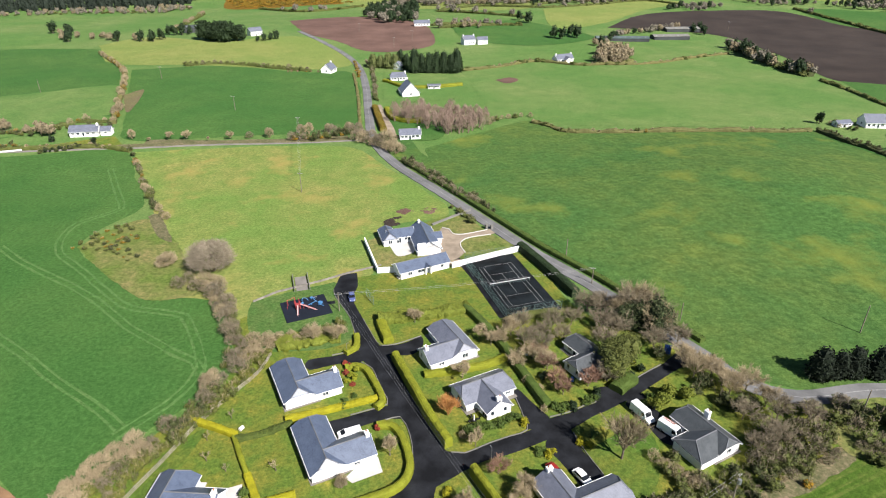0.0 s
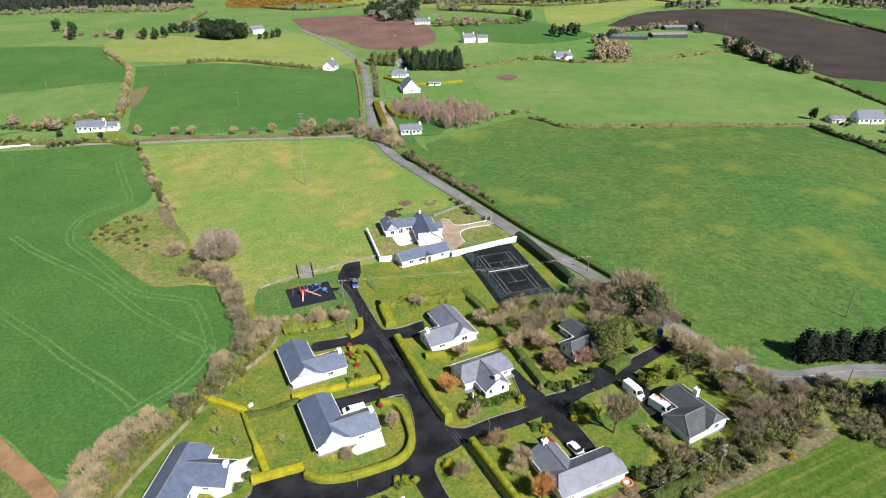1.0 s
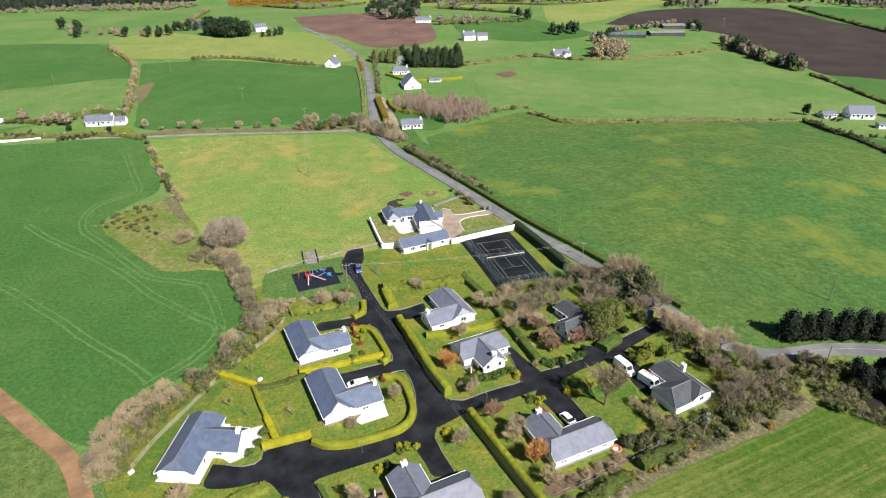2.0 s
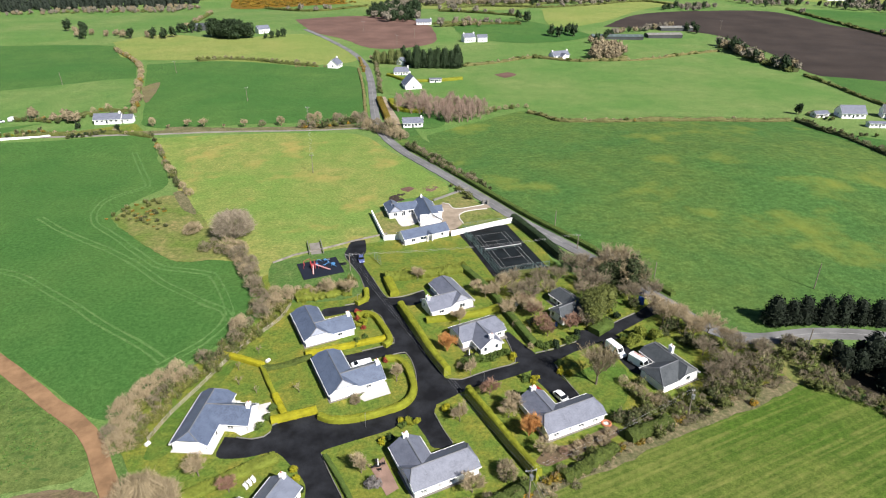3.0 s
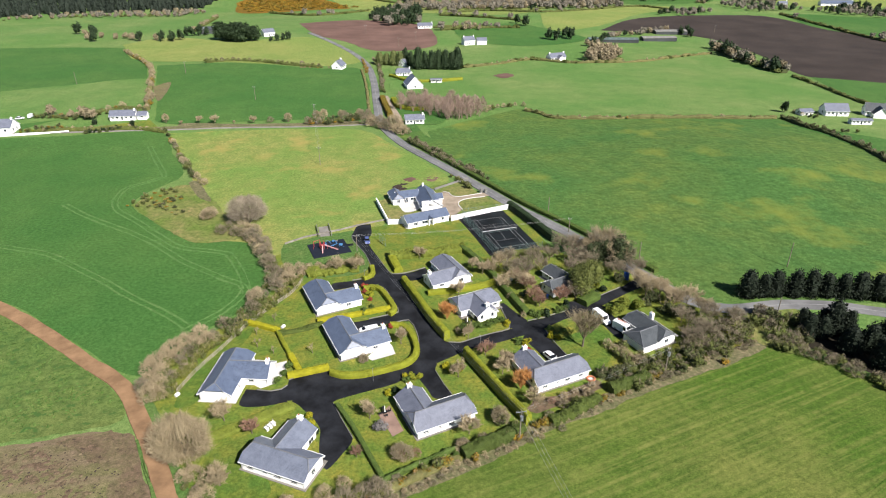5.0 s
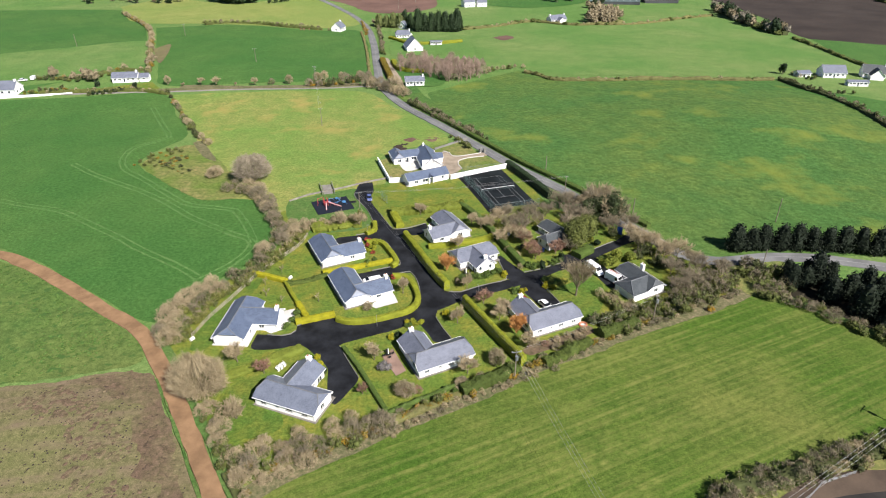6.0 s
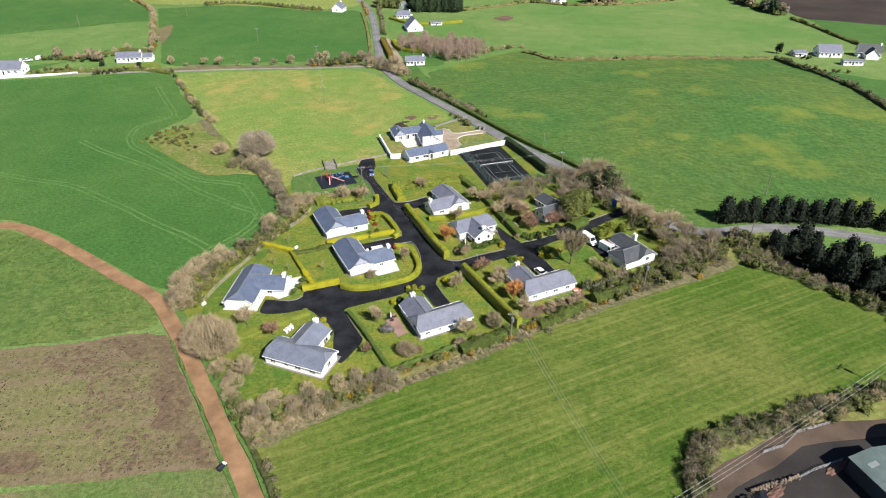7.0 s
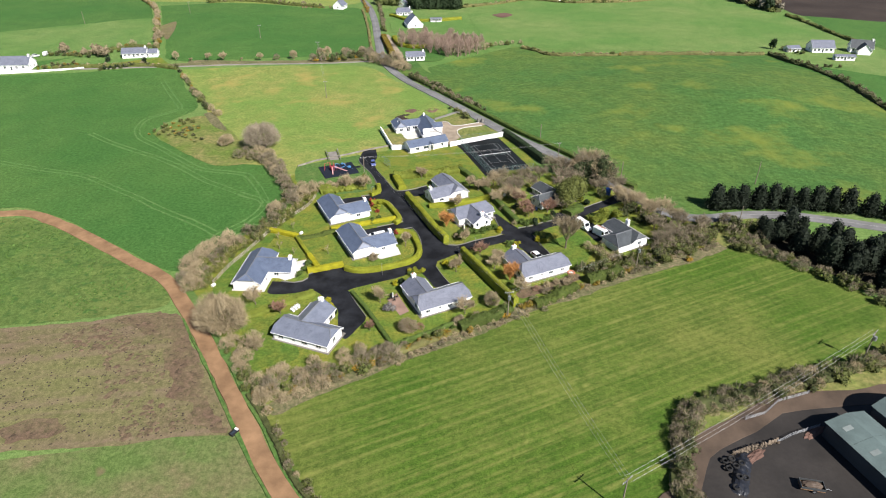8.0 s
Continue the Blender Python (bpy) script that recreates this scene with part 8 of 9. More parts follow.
# ---- playground
play = thing("playground", -38.5, 146.0, 23, "dark rubber playground with red and blue equipment", "playground", lift=0.14)
part("safety_surface", boxes("safety_surface", [(-6.2, -5.2, -0.1, 6.2, 5.2, 0.16)], RUBBER), play)
part("edging", boxes("edging", [(-6.3, -5.3, -0.1, 6.3, -5.2, 0.2), (-6.3, 5.2, -0.1, 6.3, 5.3, 0.2), (-6.3, -5.2, -0.1, -6.2, 5.2, 0.2), (6.2, -5.2, -0.1, 6.3, 5.2, 0.2)], RUBBER), play)
swing = part("climbing_frame", boxes("climbing_frame", [(-2.7, 0.0, 1.5, -1.5, 1.2, 1.6)], RED), play, "red climbing tower with a platform")
for x, y in ((-2.7, 0.0), (-1.5, 0.0), (-2.7, 1.2), (-1.5, 1.2)):
    part("tower_post", rod("tower_post", [(x, y, 0.1), (x, y, 2.9)], 0.08, RED, 6), swing)
part("slide", boxes("slide", [(-0.14, -3.6, -0.06, 0.14, 0, 0.0), (-0.17, -3.6, 0.0, -0.13, 0, 0.14), (0.13, -3.6, 0.0, 0.17, 0, 0.14)], PINK), swing, "faded pink slide", pose(-2.1, 0.1, 1.55, 24, 0, -14))
part("rope_bridge", boxes("rope_bridge", [(0, -0.14, -0.05, 5.2, 0.14, 0.03), (0, -0.17, 0.03, 5.2, -0.13, 0.2), (0, 0.13, 0.03, 5.2, 0.17, 0.2)], PINK), swing, "faded pink sloping bridge", pose(-1.5, 0.5, 1.5, 0, 17, -32))
for k in range(3):
    x, y = -0.6 + 1.2 * k, 0.0 - 0.75 * k
    part("bridge_post", rod("bridge_post", [(x, y, 0.1), (x, y, 1.6 - 0.35 * k)], 0.06, RED, 6), swing)
for x, y, t in ((-4.6, 2.2, 70), (-2.4, 3.2, 70)):
    part("swing_frame", rod("swing_frame", [(x - 0.3, y - 0.8, 0.1), (x, y, 2.4), (x + 0.3, y + 0.8, 0.1)], 0.06, RED, 6), play)
part("swing_beam", rod("swing_beam", [(-4.6, 2.2, 2.4), (-2.4, 3.2, 2.4)], 0.06, RED, 6), play)
for k, (x, y, r) in enumerate(((0.6, 3.0, 1.0), (3.6, 2.8, 0.9), (4.2, -0.6, 0.8))):
    arc = [(x + r * math.cos(0.5 + 0.4 * q + k), y + r * math.sin(0.5 + 0.4 * q + k), 0.2 + 0.9 * math.sin(math.pi * q / 8)) for q in range(9)]
    part("climbing_arch", rod("climbing_arch", arc, 0.07, AQUA, 8), play, "light blue climbing arch")
part("seesaw", boxes("seesaw", [(-1.5, -0.14, 0.55, 1.5, 0.14, 0.63), (-0.1, -0.12, 0.15, 0.1, 0.12, 0.55)], AQUA, 0.02), play, "light blue seesaw", pose(1.8, 1.0, 0, 0, 6, 35))
part("roundabout", rod("roundabout", [(4.3, 1.0, 0.15), (4.3, 1.0, 0.45)], 0.7, AQUA, 16, 0.95), play, "light blue roundabout")
for x, y in ((-0.6, 1.9), (2.4, 3.9)):
    part("spring_rider", boxes("spring_rider", [(x - 0.4, y - 0.12, 0.5, x + 0.4, y + 0.12, 1.0), (x - 0.1, y - 0.1, 0.15, x + 0.1, y + 0.1, 0.5)], AQUA, 0.03), play)
part("bench", boxes("bench", [(2.4, 3.9, 0.5, 4.0, 4.3, 0.58), (2.5, 4.0, 0.15, 2.6, 4.2, 0.5), (3.8, 4.0, 0.15, 3.9, 4.2, 0.5)], PAVING), play)
strip("playground_path", [(-33.4, 148.5), (-30.8, 149.2)], 1.4, ASPHALT, 0.16, "short tarmac path to the playground", "path")
grid_pen = thing("cattle_grid", -42.6, 159.7, 16, "small fenced concrete slab at the field gate", "slab")
part("slab", boxes("slab", [(-1.7, -4.2, -0.1, 1.7, 4.2, 0.12)], PAVING), grid_pen)
for x in (-2.2, 2.2):
    part("side_rail", boxes("side_rail", [(x - 0.08, -4.4, 0.5, x + 0.08, 4.4, 0.65), (x - 0.08, -4.4, 0.9, x + 0.08, 4.4, 1.05)] + [(x - 0.1, -4.4 + i * 2.9, -0.1, x + 0.1, -4.2 + i * 2.9, 1.15) for i in range(4)], KERB), grid_pen)


# ---- vehicles
def vehicle(name, label, x, y, turn, L, W, H, paint, van=False, ladder=False):
    """A car or van: a shaped body, glasshouse, wheels with rims, lamps and mirrors; local x ahead."""
    ob = thing(name, x, y, turn, label, "van" if van else "car", lift=0.24)
    h0, h1 = 0.28, (0.95 if not van else 1.05)
    prof = [(-0.5, h0), (-0.5, h1 * 0.95), (-0.47, h1), (0.22 if not van else 0.36, h1), (0.46, h1 * 0.86), (0.5, h1 * 0.62), (0.5, h0)]
    vs, fs = [], []
    for s in (-1, 1):
        for px, pz in prof:
            vs.append((px * L, s * W / 2 * (0.92 if abs(px) > 0.46 else 1.0), pz))
    k = len(prof)
    fs = [tuple(range(k)), tuple(range(2 * k - 1, k - 1, -1))] + [((i + 1) % k, i, k + i, k + (i + 1) % k) for i in range(k)]
    bm = bmesh.new()
    bv = [bm.verts.new(v) for v in vs]
    for f in fs:
        bm.faces.new([bv[i] for i in f])
    bmesh.ops.recalc_face_normals(bm, faces=bm.faces)
    bmesh.ops.bevel(bm, geom=bm.edges[:], offset=0.07, segments=2, affect="EDGES")
    part("body", bm, ob, material=paint)
    a0, a1, b0, b1 = (-0.48, 0.34, -0.49, 0.22) if van else (-0.42, 0.24, -0.3, 0.08)
    top = []
    for px, pz, sh in ((a0, h1 - 0.03, 0.94), (a1, h1 - 0.03, 0.94), (b1, H, 0.8 if not van else 0.9), (b0, H, 0.8 if not van else 0.9)):
        top += [(px * L, -W / 2 * sh, pz), (px * L, W / 2 * sh, pz)]
    bm = bmesh.new()
    bv = [bm.verts.new(v) for v in top]
    for f in ((0, 2, 4, 6), (7, 5, 3, 1), (0, 1, 3, 2), (2, 3, 5, 4), (4, 5, 7, 6), (6, 7, 1, 0)):
        bm.faces.new([bv[i] for i in f])
    bmesh.ops.recalc_face_normals(bm, faces=bm.faces)
    bmesh.ops.bevel(bm, geom=bm.edges[:], offset=0.06, segments=2, affect="EDGES")
    part("cabin", bm, ob, material=paint if van else CAR_GLASS)
    if van:
        zc, xc = (h1 + H) / 2, (a1 + b1) / 2 * L
        ang = math.degrees(math.atan2(H - h1, (a1 - b1) * L))
        part("windscreen", boxes("windscreen", [(-0.5, -W * 0.38, -0.01, 0.5, W * 0.38, 0.03)], CAR_GLASS), ob, "", pose(xc, 0, zc, 0, ang, 0))
        for s in (-1, 1):
            part("side_window", boxes("side_window", [(0.1 * L, s * W * 0.46 - 0.02, h1 + 0.1, 0.24 * L, s * W * 0.46 + 0.02, H - 0.35)], CAR_GLASS), ob)
    else:
        part("roof_panel", boxes("roof_panel", [(b0 * L - 0.05, -W * 0.37, H - 0.03, b1 * L + 0.05, W * 0.37, H + 0.03)], paint, 0.02), ob)
    wheel = rod("wheel", [(0, -0.11, 0), (0, 0.11, 0)], 0.33, TYRE, 16)
    rim = rod("rim", [(0, -0.12, 0), (0, 0.12, 0)], 0.2, STEEL, 12)
    for px in (-0.31, 0.31):
        for s in (-1, 1):
            wh = part("wheel", wheel, ob, "", pose(px * L, s * (W / 2 - 0.1), 0.33))
            part("rim", rim, wh)
    for s in (-1, 1):
        part("headlight", boxes("headlight", [(L * 0.485, s * W * 0.34 - 0.16, h1 * 0.66, L * 0.505, s * W * 0.34 + 0.16, h1 * 0.8)], PORCELAIN), ob)
        part("tail_light", boxes("tail_light", [(-L * 0.505, s * W * 0.36 - 0.1, h1 * 0.7, -L * 0.49, s * W * 0.36 + 0.1, h1 * 0.9)], RED), ob)
        part("wing_mirror", boxes("wing_mirror", [(0.17 * L, s * (W / 2 + 0.1) - 0.1, h1, 0.17 * L + 0.12, s * (W / 2 + 0.1) + 0.1, h1 + 0.16)], paint, 0.02), ob)
    if ladder:
        part("roof_rack", boxes("roof_rack", [(-L * 0.4, y - 0.03, H + 0.1, L * 0.1, y + 0.03, H + 0.18) for y in (0.3, 0.75)] + [(-L * 0.4 + i * 0.3, 0.3, H + 0.12, -L * 0.4 + i * 0.3 + 0.05, 0.75, H + 0.16) for i in range(9)], TERRACOTTA), ob, "orange ladder on the roof")
    return ob


vehicle("car", "white saloon car parked beside a bungalow", 26.7, 85.0, -60, 4.5, 1.8, 1.42, CAR_WHITE)
vehicle("van", "white panel van parked on a drive", 43.1, 102.4, -62, 5.9, 2.05, 2.35, CAR_WHITE, True)
vehicle("van", "white panel van with an orange ladder on its roof", 47.6, 97.0, -52, 5.9, 2.05, 2.45, CAR_WHITE, True, True)
vehicle("car", "blue car parked by the turning place", -26.2, 150.8, -78, 4.2, 1.75, 1.5, CAR_SILVER)
vehicle("van", "long white van parked behind a bungalow", -19.8, 97.2, 203, 5.0, 1.8, 1.25, CAR_WHITE, True)
vehicle("car", "dark red car parked behind a bungalow", 21.6, 86.6, -60, 4.2, 1.75, 1.45, CAR_RED)

vehicle("car", "white car parked at a far house", -237.5, 301.9, 20, 4.4, 1.8, 1.5, CAR_WHITE)
vehicle("van", "white van parked at a far house", -233.3, 305.3, 100, 5.0, 1.9, 2.0, CAR_WHITE, True)


# ---- poles and wires
def pole(label, x, y, height=8.5, arm=1.6, turn=0.0, box=False, name="power_pole"):
    ob = thing(name, x, y, turn, label, "pole", "power poles")
    part("shaft", rod("shaft", [(0, 0, -0.3), (0, 0, height)], 0.16, POLE_WOOD, 10, 0.7), ob)
    if arm:
        part("cross_arm", boxes("cross_arm", [(-arm / 2, -0.06, height - 0.5, arm / 2, 0.06, height - 0.35)], STEEL), ob)
        for k in (-1, 0, 1):
            part("insulator", rod("insulator", [(k * arm * 0.45, 0, height - 0.35), (k * arm * 0.45, 0, height - 0.05)], 0.07, PORCELAIN, 8, 0.6), ob)
    if box:
        part("transformer", rod("transformer", [(0.0, -0.42, height - 2.2), (0, -0.42, height - 1.2)], 0.36, STEEL, 14), ob, "grey pole transformer")
    return Vector((x, y, lie(x, y) + height - 0.1))


def wires(label, a, b, offsets=(-0.7, 0, 0.7), sag=0.9, radius=0.018):
    a, b = Vector(a), Vector(b)
    ob = new("overhead_wires")
    ob.location = a
    tagged(ob, label, "wires")
    d = b - a
    s = Vector((-d.y, d.x, 0)).normalized()
    for o in offsets:
        pts = [d * (i / 14) + s * o - Vector((0, 0, sag * 4 * (i / 14) * (1 - i / 14))) for i in range(15)]
        part("wire", rod("wire", pts, radius, WIRE, 4), ob)


WP = "weathered timber power pole with a cross arm"
p_field = pole(WP, -56.9, 231.9, 8.5, 2.0)
pole(WP, -119.5, 353.2, 8.5, 2.4)
p_lane = pole(WP, -74.4, 312.4, 8.5, 2.2)
pole("plain timber pole in a field", -252.1, 389.7, 8.5, 0)
pole(WP, -191.5, 428.2, 8.5, 2.2)
for spot in ((-82.1, 643.2), (-27.7, 596.6), (-42.4, 565.2), (294.7, 668.5)):
    pole("timber power pole standing in ploughed soil", *spot, 9.0, 2.4)
p_hedge = pole("timber power pole with insulators beside the hedge", 15.9, 57.3, 8.2, 2.2, 10, True)
p_bank = pole("timber power pole with a transformer below the bungalow", 53.3, 79.7, 7.6, 0.6, 0, True)
pole("slender timber pole by the road", 39.5, 174.8, 7.0, 0)
pole("slender timber pole by the road trees", 63.2, 137.4, 6.8, 0)
pole("slender timber pole in the big field", 109.2, 133.2, 8.5, 0)
p_court = pole("timber power pole beyond the court", 44.4, 158.9, 5.6, 1.2)
p_play = pole("timber power pole beside the turning place", -28.9, 144.6, 6.0, 2.2)
p_front = pole(WP, 30.5, 3.6, 8.5, 2.6, 40)
p_yard = pole("timber power pole with a transformer in the scrub", 93.8, 41.5, 8.5, 2.6, 40, True)
pole("leaning timber pole by the road", 90.1, 101.4, 8.0, 0)
wires("thin power lines across the meadow", p_hedge, p_front)
wires("thin power lines over the farmyard", p_front, p_yard)
wires("thin power lines above the village lane", p_play, p_hedge, (-0.6, 0, 0.6), 1.8, 0.012)
wires("thin power lines over the lawn", p_play, p_court, (-0.4, 0.4), 1.2)
wires("thin power lines above the hedge", p_hedge, p_bank, (-0.3, 0.3), radius=0.009)
wires("thin power lines over the fields", p_field, p_lane, (-0.5, 0, 0.5))


def street_lamp(x, y, turn):
    ob = thing("street_lamp", x, y, turn, "slim grey post with a small lamp beside the lane", "lamp", "lane lamps")
    part("post", rod("post", [(0, 0, -0.1), (0, 0, 3.4)], 0.045, STEEL, 8), ob)
    part("arm", rod("arm", [(0, 0, 3.4), (0.3, 0, 3.45)], 0.03, STEEL, 6), ob)
    part("lamp_head", boxes("lamp_head", [(0.2, -0.09, 3.4, 0.6, 0.09, 3.48)], STEEL, 0.02), ob)


for (x, y), turn in zip([(-24.1, 125.1), (-16.5, 76.5), (9.5, 90.3)], (0, 90, 120)):
    street_lamp(x, y, turn)


# ---- timber fence along the village edge
def post_fence(label, pts, height=1.2, gap=2.4, material=TIMBER, rails=3):
    line = curve_through(pts, gap)
    o = line[0]
    ob = thing("fence", o.x, o.y, 0, label, "fence")
    for p in line:
        part("fence_post", boxes("fence_post", [(-0.06, -0.06, -0.2, 0.06, 0.06, height)], material), ob, "", pose(p.x - o.x, p.y - o.y, lie(p.x, p.y) - lie(o.x, o.y)))
    for p, q in zip(line, line[1:]):
        d = q - p
        m = pose(p.x - o.x, p.y - o.y, lie(p.x, p.y) - lie(o.x, o.y), 0, 0, math.degrees(math.atan2(d.y, d.x)))
        part("fence_panel", boxes("fence_panel", [(0, -0.02, height * (k + 0.6) / rails - 0.07, d.length, 0.02, height * (k + 0.6) / rails + 0.07) for k in range(rails)], material), ob, "", m)


post_fence("weathered pale timber fence behind the bungalows", [(-61.3, 72.4)] + [(-59.6, 80.2), (-56.4, 89.2), (-52.8, 100.1), (-48.8, 108.7), (-44.4, 117.2), (-43.0, 124.7)], 1.3)

# ---- garden odds and ends
def garden_set(x, y):
    ob = thing("garden_table", x, y, 20, "dark round garden table on a brick patio", "table")
    part("table_top", rod("table_top", [(0, 0, 0.70), (0, 0, 0.75)], 0.6, TYRE, 16), ob)
    part("pedestal", rod("pedestal", [(0, 0, 0.2), (0, 0, 0.7)], 0.06, TYRE, 8), ob)
    part("parasol", rod("parasol", [(0, 0, 0.75), (0, 0, 1.0), (0, 0, 2.1), (0, 0, 2.3)], 0.16, WHITE, 8, 0.4), ob, "furled white parasol")
    for k in range(4):
        t = k * 1.571 + 0.4
        ch = thing("garden_chair", x + math.cos(t) * 1.1, y + math.sin(t) * 1.1, math.degrees(t) + 90, "dark garden chair on a patio", "chair", "chairs round the garden table", lift=0.2)
        part("seat", boxes("seat", [(-0.25, -0.25, 0.42, 0.25, 0.25, 0.47)], TYRE), ch)
        part("backrest", boxes("backrest", [(-0.25, -0.27, 0.47, 0.25, -0.22, 0.95)], TYRE), ch)
        for lx, ly in ((-0.22, -0.22), (0.22, -0.22), (-0.22, 0.22), (0.22, 0.22)):
            part("leg", boxes("leg", [(lx - 0.02, ly - 0.02, 0, lx + 0.02, ly + 0.02, 0.42)], TYRE), ch)


patch("patio", [(-14.2, 64.9), (-12.0, 67.9), (-8.4, 60.1), (-10.6, 58.3)], PATIO, 0.16, "brown brick patio beside a bungalow", "patio", 0.1, False)
garden_set(-12.8, 65.4)
garden_set(6.5, 100.9)
for spot in [(-43.0, 98.8)] + [(-60.8, 71.2)] + [(20.8, 124.4)]:
    ob = thing("oil_tank", *spot, 60, "white plastic oil tank in a garden", "tank", "oil tanks")
    part("shell", rod("shell", [(-0.5, 0, 0.6), (-0.45, 0, 0.6), (0.45, 0, 0.6), (0.5, 0, 0.6)], 0.42, WHITE, 16), ob)
    part("cradle", boxes("cradle", [(-0.4, -0.3, 0, -0.25, 0.3, 0.35), (0.25, -0.3, 0, 0.4, 0.3, 0.35)], PAVING), ob)
pool = thing("paddling_pool", 35.0, 77.3, 0, "small round pool with an orange rim on the lawn", "pool")
ring = [(math.cos(t * math.pi / 10) * 0.9, math.sin(t * math.pi / 10) * 0.9, 0.3) for t in range(21)]
part("rim", rod("rim", ring, 0.24, TERRACOTTA, 8), pool)
part("floor", rod("floor", [(0, 0, 0.08), (0, 0, 0.16)], 0.85, PORCELAIN, 20), pool)
for spot in [(55.5, 124.0)]:
    ob = thing("banner", *spot, 70, "blue fabric banner at the village entrance", "banner")
    fold = [(0.1 * math.sin(k * 1.3), -0.8 + 0.1 * k) for k in range(17)]
    vs = [(x + dx, y, z) for dx in (-0.02, 0.02) for x, y in fold for z in (0.5, 3.2)]
    fs = [f for k in range(16) for f in ((2 * k, 2 * k + 1, 2 * k + 3, 2 * k + 2), (34 + 2 * k, 36 + 2 * k, 37 + 2 * k, 35 + 2 * k))]
    part("cloth", mesh_from("cloth", vs, fs, BLUE), ob)
    for y in (-0.8, 0.8):
        part("banner_post", rod("banner_post", [(0, y, 0), (0, y, 3.4)], 0.05, STEEL, 8), ob)

# ---- farmyard in the corner
patch("track_bank", [(40.0, 5.3), (44.3, 16.3), (50.6, 24.1), (61.1, 31.1), (74.8, 35.0), (93.9, 38.7), (108.1, 41.4), (107.0, 32.6), (83.6, 29.1), (68.0, 25.5), (50.9, 16.3), (43.8, 6.4)], SCRUB, 0.1, "weedy bank beside the farm track", "verge", 0.6)
patch("farmyard", [(45.7, 10.0), (49.8, 16.3), (56.9, 20.7), (63.5, 24.5), (71.6, 28.5), (86.3, 29.7), (109.4, 32.6)] + [(140, -10), (120, -50), (70, -45), (58, -15)] + [(43.4, 5.3)], YARD, 0.1, "dark concrete farmyard", "yard", 0.5)
# cloud shade on the track is put into the mud's dark colour
strip("farm_track", [(74, -80), (62, -45)] + [(38.1, -2.1), (42.5, 6.4), (46.3, 13.7), (51.1, 18.3), (60.1, 23.0), (67.7, 27.5), (75.8, 29.7), (84.1, 30.0), (97.0, 31.8), (111.8, 36.0)], 4.6, MUD, 0.22, "muddy curved farm track darkened for cloud shade", "track", 0.6)


def rails(label, pts, height=1.2, name="farm_gate"):
    """A gate or hurdle of tubular steel: five bars between round posts."""
    a = pts[0]
    ob = thing(name, a[0], a[1], 0, label, "gate", "farm gates")
    for p, q in zip(pts, pts[1:]):
        u, v = Vector((p[0] - a[0], p[1] - a[1], 0)), Vector((q[0] - a[0], q[1] - a[1], 0))
        for k in range(5):
            z = Vector((0, 0, 0.2 + k * (height - 0.25) / 4))
            part("rail", rod("rail", [u + z, v + z], 0.03, STEEL, 6), ob)
        n = max(1, round((v - u).length / 2.2))
        for k in range(n + 1):
            w = u.lerp(v, k / n)
            part("post", rod("post", [w - Vector((0, 0, 0.2)), w + Vector((0, 0, height))], 0.07, STEEL, 8), ob)


rails("galvanised tubular farm gate beside the track", [(60.3, 24.0), (64.8, 25.5)])
rails("galvanised tubular farm gate beside the track", [(64.8, 25.5), (68.6, 28.5)])
rails("galvanised cattle rails along the yard", [(63.9, 18.2), (67.9, 20.1), (74.0, 22.2)], 1.1)
rails("galvanised hurdle at the track's bend", [(68.8, 28.8), (76.6, 31.3)], 1.1)


def rubble(label, pts, height=1.0):
    """A low wall of loose stones, each stone a piece of its own."""
    line = curve_through(pts, 0.55)
    o = line[0]
    ob = thing("rubble_wall", o.x, o.y, 0, label, "wall")
    shapes = []
    rng = random.Random(31)
    for k in range(5):
        bm = bmesh.new()
        bmesh.ops.create_icosphere(bm, subdivisions=1, radius=0.36)
        for v in bm.verts:
            v.co = Vector((v.co.x * 1.2, v.co.y, v.co.z * 0.8)) * (1 + 0.35 * noise.noise(v.co * 3 + Vector((k * 7, 0, 0))))
        me = bpy.data.meshes.new("stone")
        bm.to_mesh(me)
        bm.free()
        me.materials.append(RUBBLE)
        shapes.append(me)
    for p, s in zip(line, sides(line)):
        for z in range(3):
            q = p + s * rng.gauss(0, 0.18) * (1.2 - 0.3 * z) - o
            part("stone", rng.choice(shapes), ob, "", pose(q.x, q.y, 0.15 + 0.36 * z * height, rng.uniform(0, 60), rng.uniform(0, 60), rng.uniform(0, 360)))


rubble("low wall of ochre rubble beside the yard", [(54.4, 15.5), (58.6, 16.8), (64.0, 18.4)])
rng = random.Random(5)
for x, y in [(54.4, 11.4)]:
    ob = thing("plastic_sheet", x, y, 64, "crumpled black plastic sheet over a clamp", "sheet")
    n, m = 34, 14
    vs = []
    for i in range(n):
        for j in range(m):
            u, v = i / (n - 1) * 2 - 1, j / (m - 1) * 2 - 1
            w = Vector((u * 5.5, v * 1.6, 0))
            rise = max(0.0, 1 - v * v) * max(0.0, 1 - u ** 4) * 0.9
            vs.append(Vector((w.x, w.y + 0.5 * noise.noise(w * 0.6), 0.1 + rise + 0.22 * noise.noise(w * 1.6))))
    fs = [(i * m + j, i * m + m + j, i * m + m + j + 1, i * m + j + 1) for i in range(n - 1) for j in range(m - 1)]
    part("sheet", mesh_from("sheet", vs, fs, SHEET), ob)
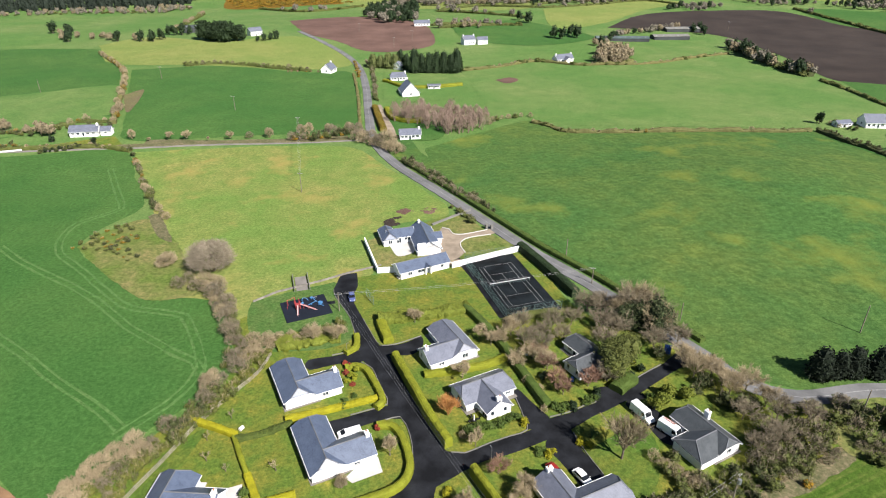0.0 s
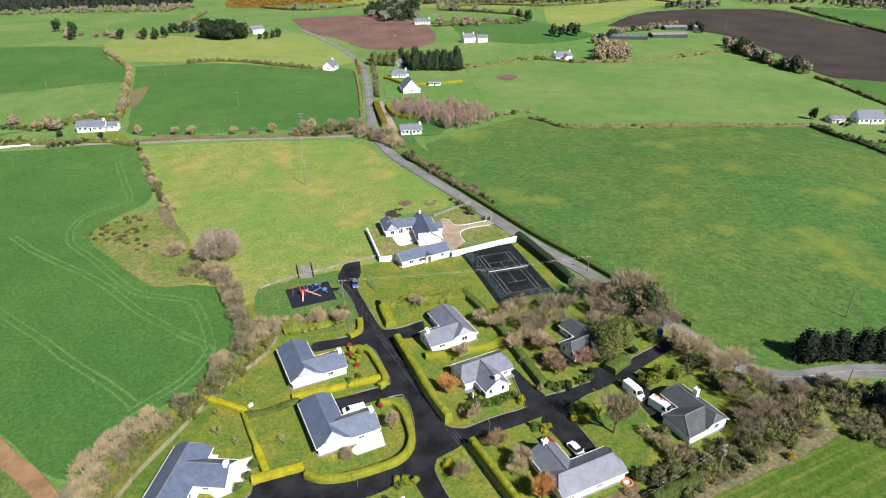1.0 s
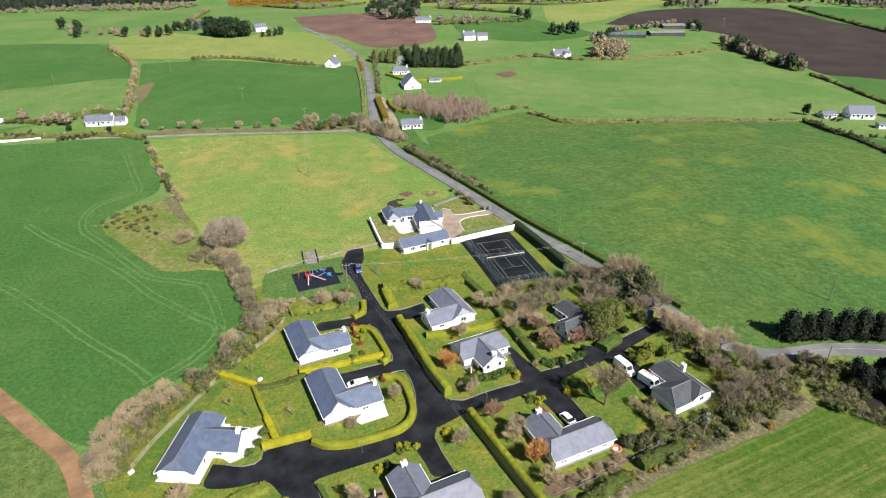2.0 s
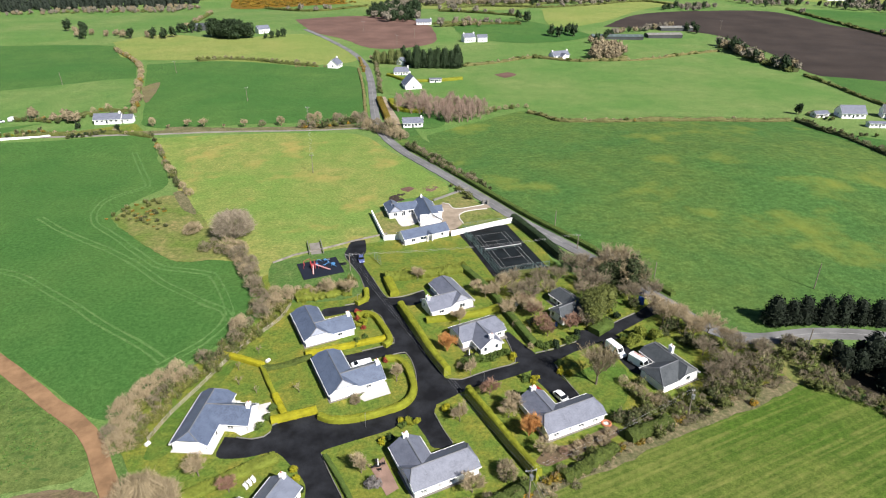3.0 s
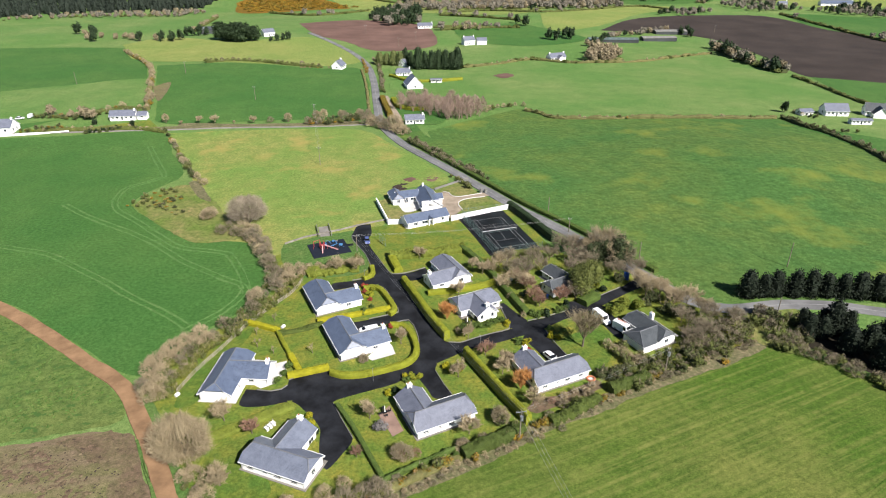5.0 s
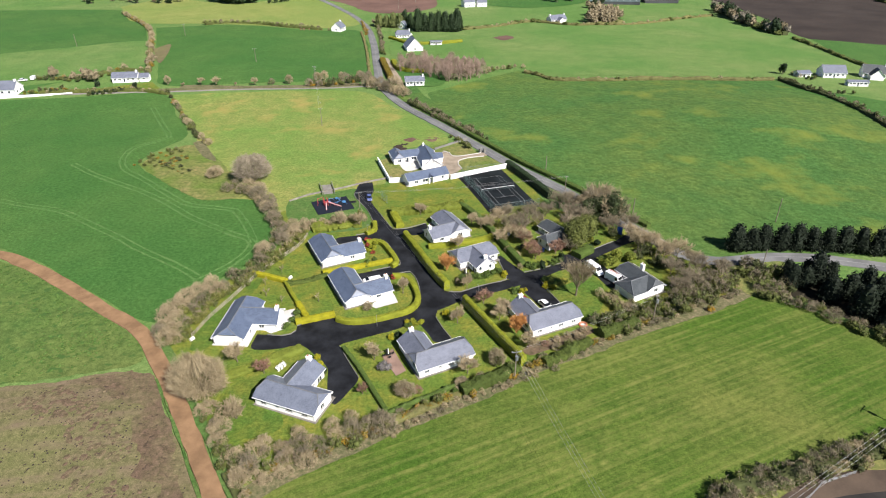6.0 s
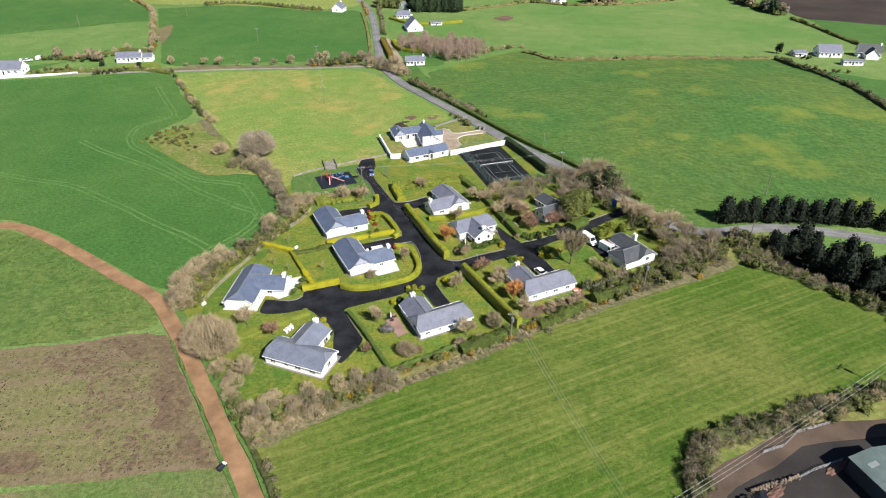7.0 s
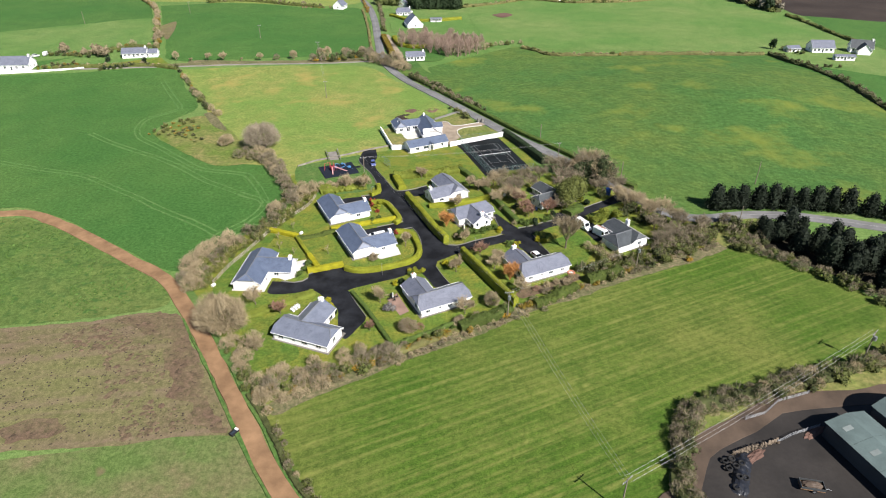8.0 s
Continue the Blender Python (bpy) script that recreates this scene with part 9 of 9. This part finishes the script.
for spot in [(53.4, 13.9), (53.5, 12.2), (53.2, 9.9), (52.2, 11.9), (54.3, 9.7), (52.0, 8.0), (52.2, 13.7), (54.9, 13.0), (54.8, 11.4)]:
    ob = thing("tyre", spot[0], spot[1], rng.uniform(0, 180), "old black tyre on a yard heap", "tyre", "heap of tyres", lift=rng.uniform(0.3, 0.9))
    ring = [(math.cos(t * math.pi / 8) * 0.5, math.sin(t * math.pi / 8) * 0.5, 0.25) for t in range(17)]
    part("carcass", rod("carcass", ring, 0.2, TYRE, 7), ob)


def mound(name, label, x, y, turn, a, b, c, material):
    ob = thing(name, x, y, turn, label, "heap")
    bm = bmesh.new()
    bmesh.ops.create_icosphere(bm, subdivisions=4, radius=1.0)
    for v in bm.verts:
        k = 1 + 0.3 * noise.noise(v.co * 2.2) + 0.16 * noise.noise(v.co * 6)
        v.co = Vector((v.co.x * a * k, v.co.y * b * k, max(-0.1, v.co.z * c * k)))
    part("mound", bm, ob, material=material)


trailer = thing("farm_trailer", 65.2, 8.0, -12, "old farm trailer heaped with brown silage in the yard", "trailer", lift=0.2)
part("bed", boxes("bed", [(-2.0, -1.0, 0.6, 2.0, 1.0, 0.72)], WOOD_RAW), trailer)
for x0, y0, x1, y1 in ((-2.0, -1.0, 2.0, -0.92), (-2.0, 0.92, 2.0, 1.0), (-2.0, -0.92, -1.92, 0.92), (1.92, -0.92, 2.0, 0.92)):
    part("side_board", boxes("side_board", [(x0, y0, 0.72, x1, y1, 1.25)], SHED_WALL), trailer)
bm = bmesh.new()
bmesh.ops.create_icosphere(bm, subdivisions=3, radius=1.0)
for v in bm.verts:
    k = 1 + 0.25 * noise.noise(v.co * 2.2) + 0.12 * noise.noise(v.co * 6)
    v.co = Vector((v.co.x * 1.75 * min(k, 1.05), v.co.y * 0.85 * min(k, 1.05), 0.9 + max(-0.1, v.co.z * 0.7 * k)))
part("load", bm, trailer, "heap of brown silage", material=MUD)
for y in (-0.95, 0.95):
    wh = part("wheel", rod("wheel", [(0.3, y - 0.13, 0.4), (0.3, y + 0.13, 0.4)], 0.42, TYRE, 16), trailer)
    part("rim", rod("rim", [(0.3, y - 0.14, 0.4), (0.3, y + 0.14, 0.4)], 0.22, STEEL, 12), wh)
part("drawbar", rod("drawbar", [(2.0, 0, 0.6), (3.3, 0, 0.35)], 0.06, STEEL, 8), trailer)
for x, y in [(57.7, 14.7)]:
    mound("earth_heap", "orange-brown heap of earth beside a wall", x, y, 30, 3.6, 1.0, 0.6, PLOUGHED)
for x, y in [(72.3, 20.7)]:
    mound("earth_heap", "orange-brown heap of earth beside rails", x, y, 30, 3.0, 0.9, 0.6, PLOUGHED)


def white_bench(x, y, turn):
    ob = thing("garden_bench", x, y, turn, "white plastic garden bench against a house wall", "bench", "white garden benches", lift=0.15)
    part("seat", boxes("seat", [(-0.7, -0.25, 0.4, 0.7, 0.25, 0.46)], WHITE, 0.01), ob)
    part("backrest", boxes("backrest", [(-0.7, -0.3, 0.46, 0.7, -0.24, 0.9)], WHITE, 0.01), ob)
    for lx in (-0.62, 0.62):
        part("leg", boxes("leg", [(lx - 0.03, -0.25, 0, lx + 0.03, 0.25, 0.4)], WHITE), ob)


for (x, y), turn in zip([(-37.6, 60.4), (-37.1, 61.2), (-36.6, 62.0)], (45, 45, 45)):
    white_bench(x, y, turn + 90)

for x, y in [(-40.7, 20.9)]:
    ob = thing("water_trough", x, y, 60, "small dark water trough beside the track", "trough", lift=0.1)
    part("basin", boxes("basin", [(-0.9, -0.45, 0, 0.9, -0.37, 0.6), (-0.9, 0.37, 0, 0.9, 0.45, 0.6), (-0.9, -0.37, 0, -0.82, 0.37, 0.6), (0.82, -0.37, 0, 0.9, 0.37, 0.6), (-0.82, -0.37, 0, 0.82, 0.37, 0.1)], TYRE, 0.01), ob)
    part("ballcock_cover", boxes("ballcock_cover", [(0.45, -0.45, 0.6, 0.9, 0.45, 0.68)], WHITE, 0.01), ob, "white ballcock cover")
    part("water", boxes("water", [(-0.8, -0.35, 0.1, 0.8, 0.35, 0.45)], GLASS), ob)

crate = thing("storage_crate", -16.0, 167.2, 20, "red crate beside the end of the long house", "crate", lift=0.12)
part("box", boxes("box", [(-0.8, -0.5, 0, 0.8, 0.5, 0.8)], RED, 0.03), crate)
part("lid", boxes("lid", [(-0.85, -0.55, 0.8, 0.85, 0.55, 0.88)], RED, 0.02), crate)
for x, y in ((-14.6, 164.9), (-13.4, 162.2), (-13.9, 163.4)):
    tub = thing("planter", x, y, 15, "pale planter tub by the house wall", "planter", "planters by the house", lift=0.12)
    part("tub", rod("tub", [(0, 0, 0), (0, 0, 0.45)], 0.36, PALE, 12, 1.2), tub)
    part("soil", rod("soil", [(0, 0, 0.40), (0, 0, 0.47)], 0.38, DARK_SOIL, 12), tub)
barrel = thing("water_barrel", 30.2, 114.2, 0, "blue plastic water barrel beside the old bungalow", "barrel", lift=0.12)
part("drum", rod("drum", [(0, 0, 0), (0, 0, 0.25), (0, 0, 0.9), (0, 0, 1.0)], 0.36, BLUE, 14, 0.94), barrel)
part("lid", rod("lid", [(0, 0, 1.0), (0, 0, 1.05)], 0.35, BLUE, 14), barrel)
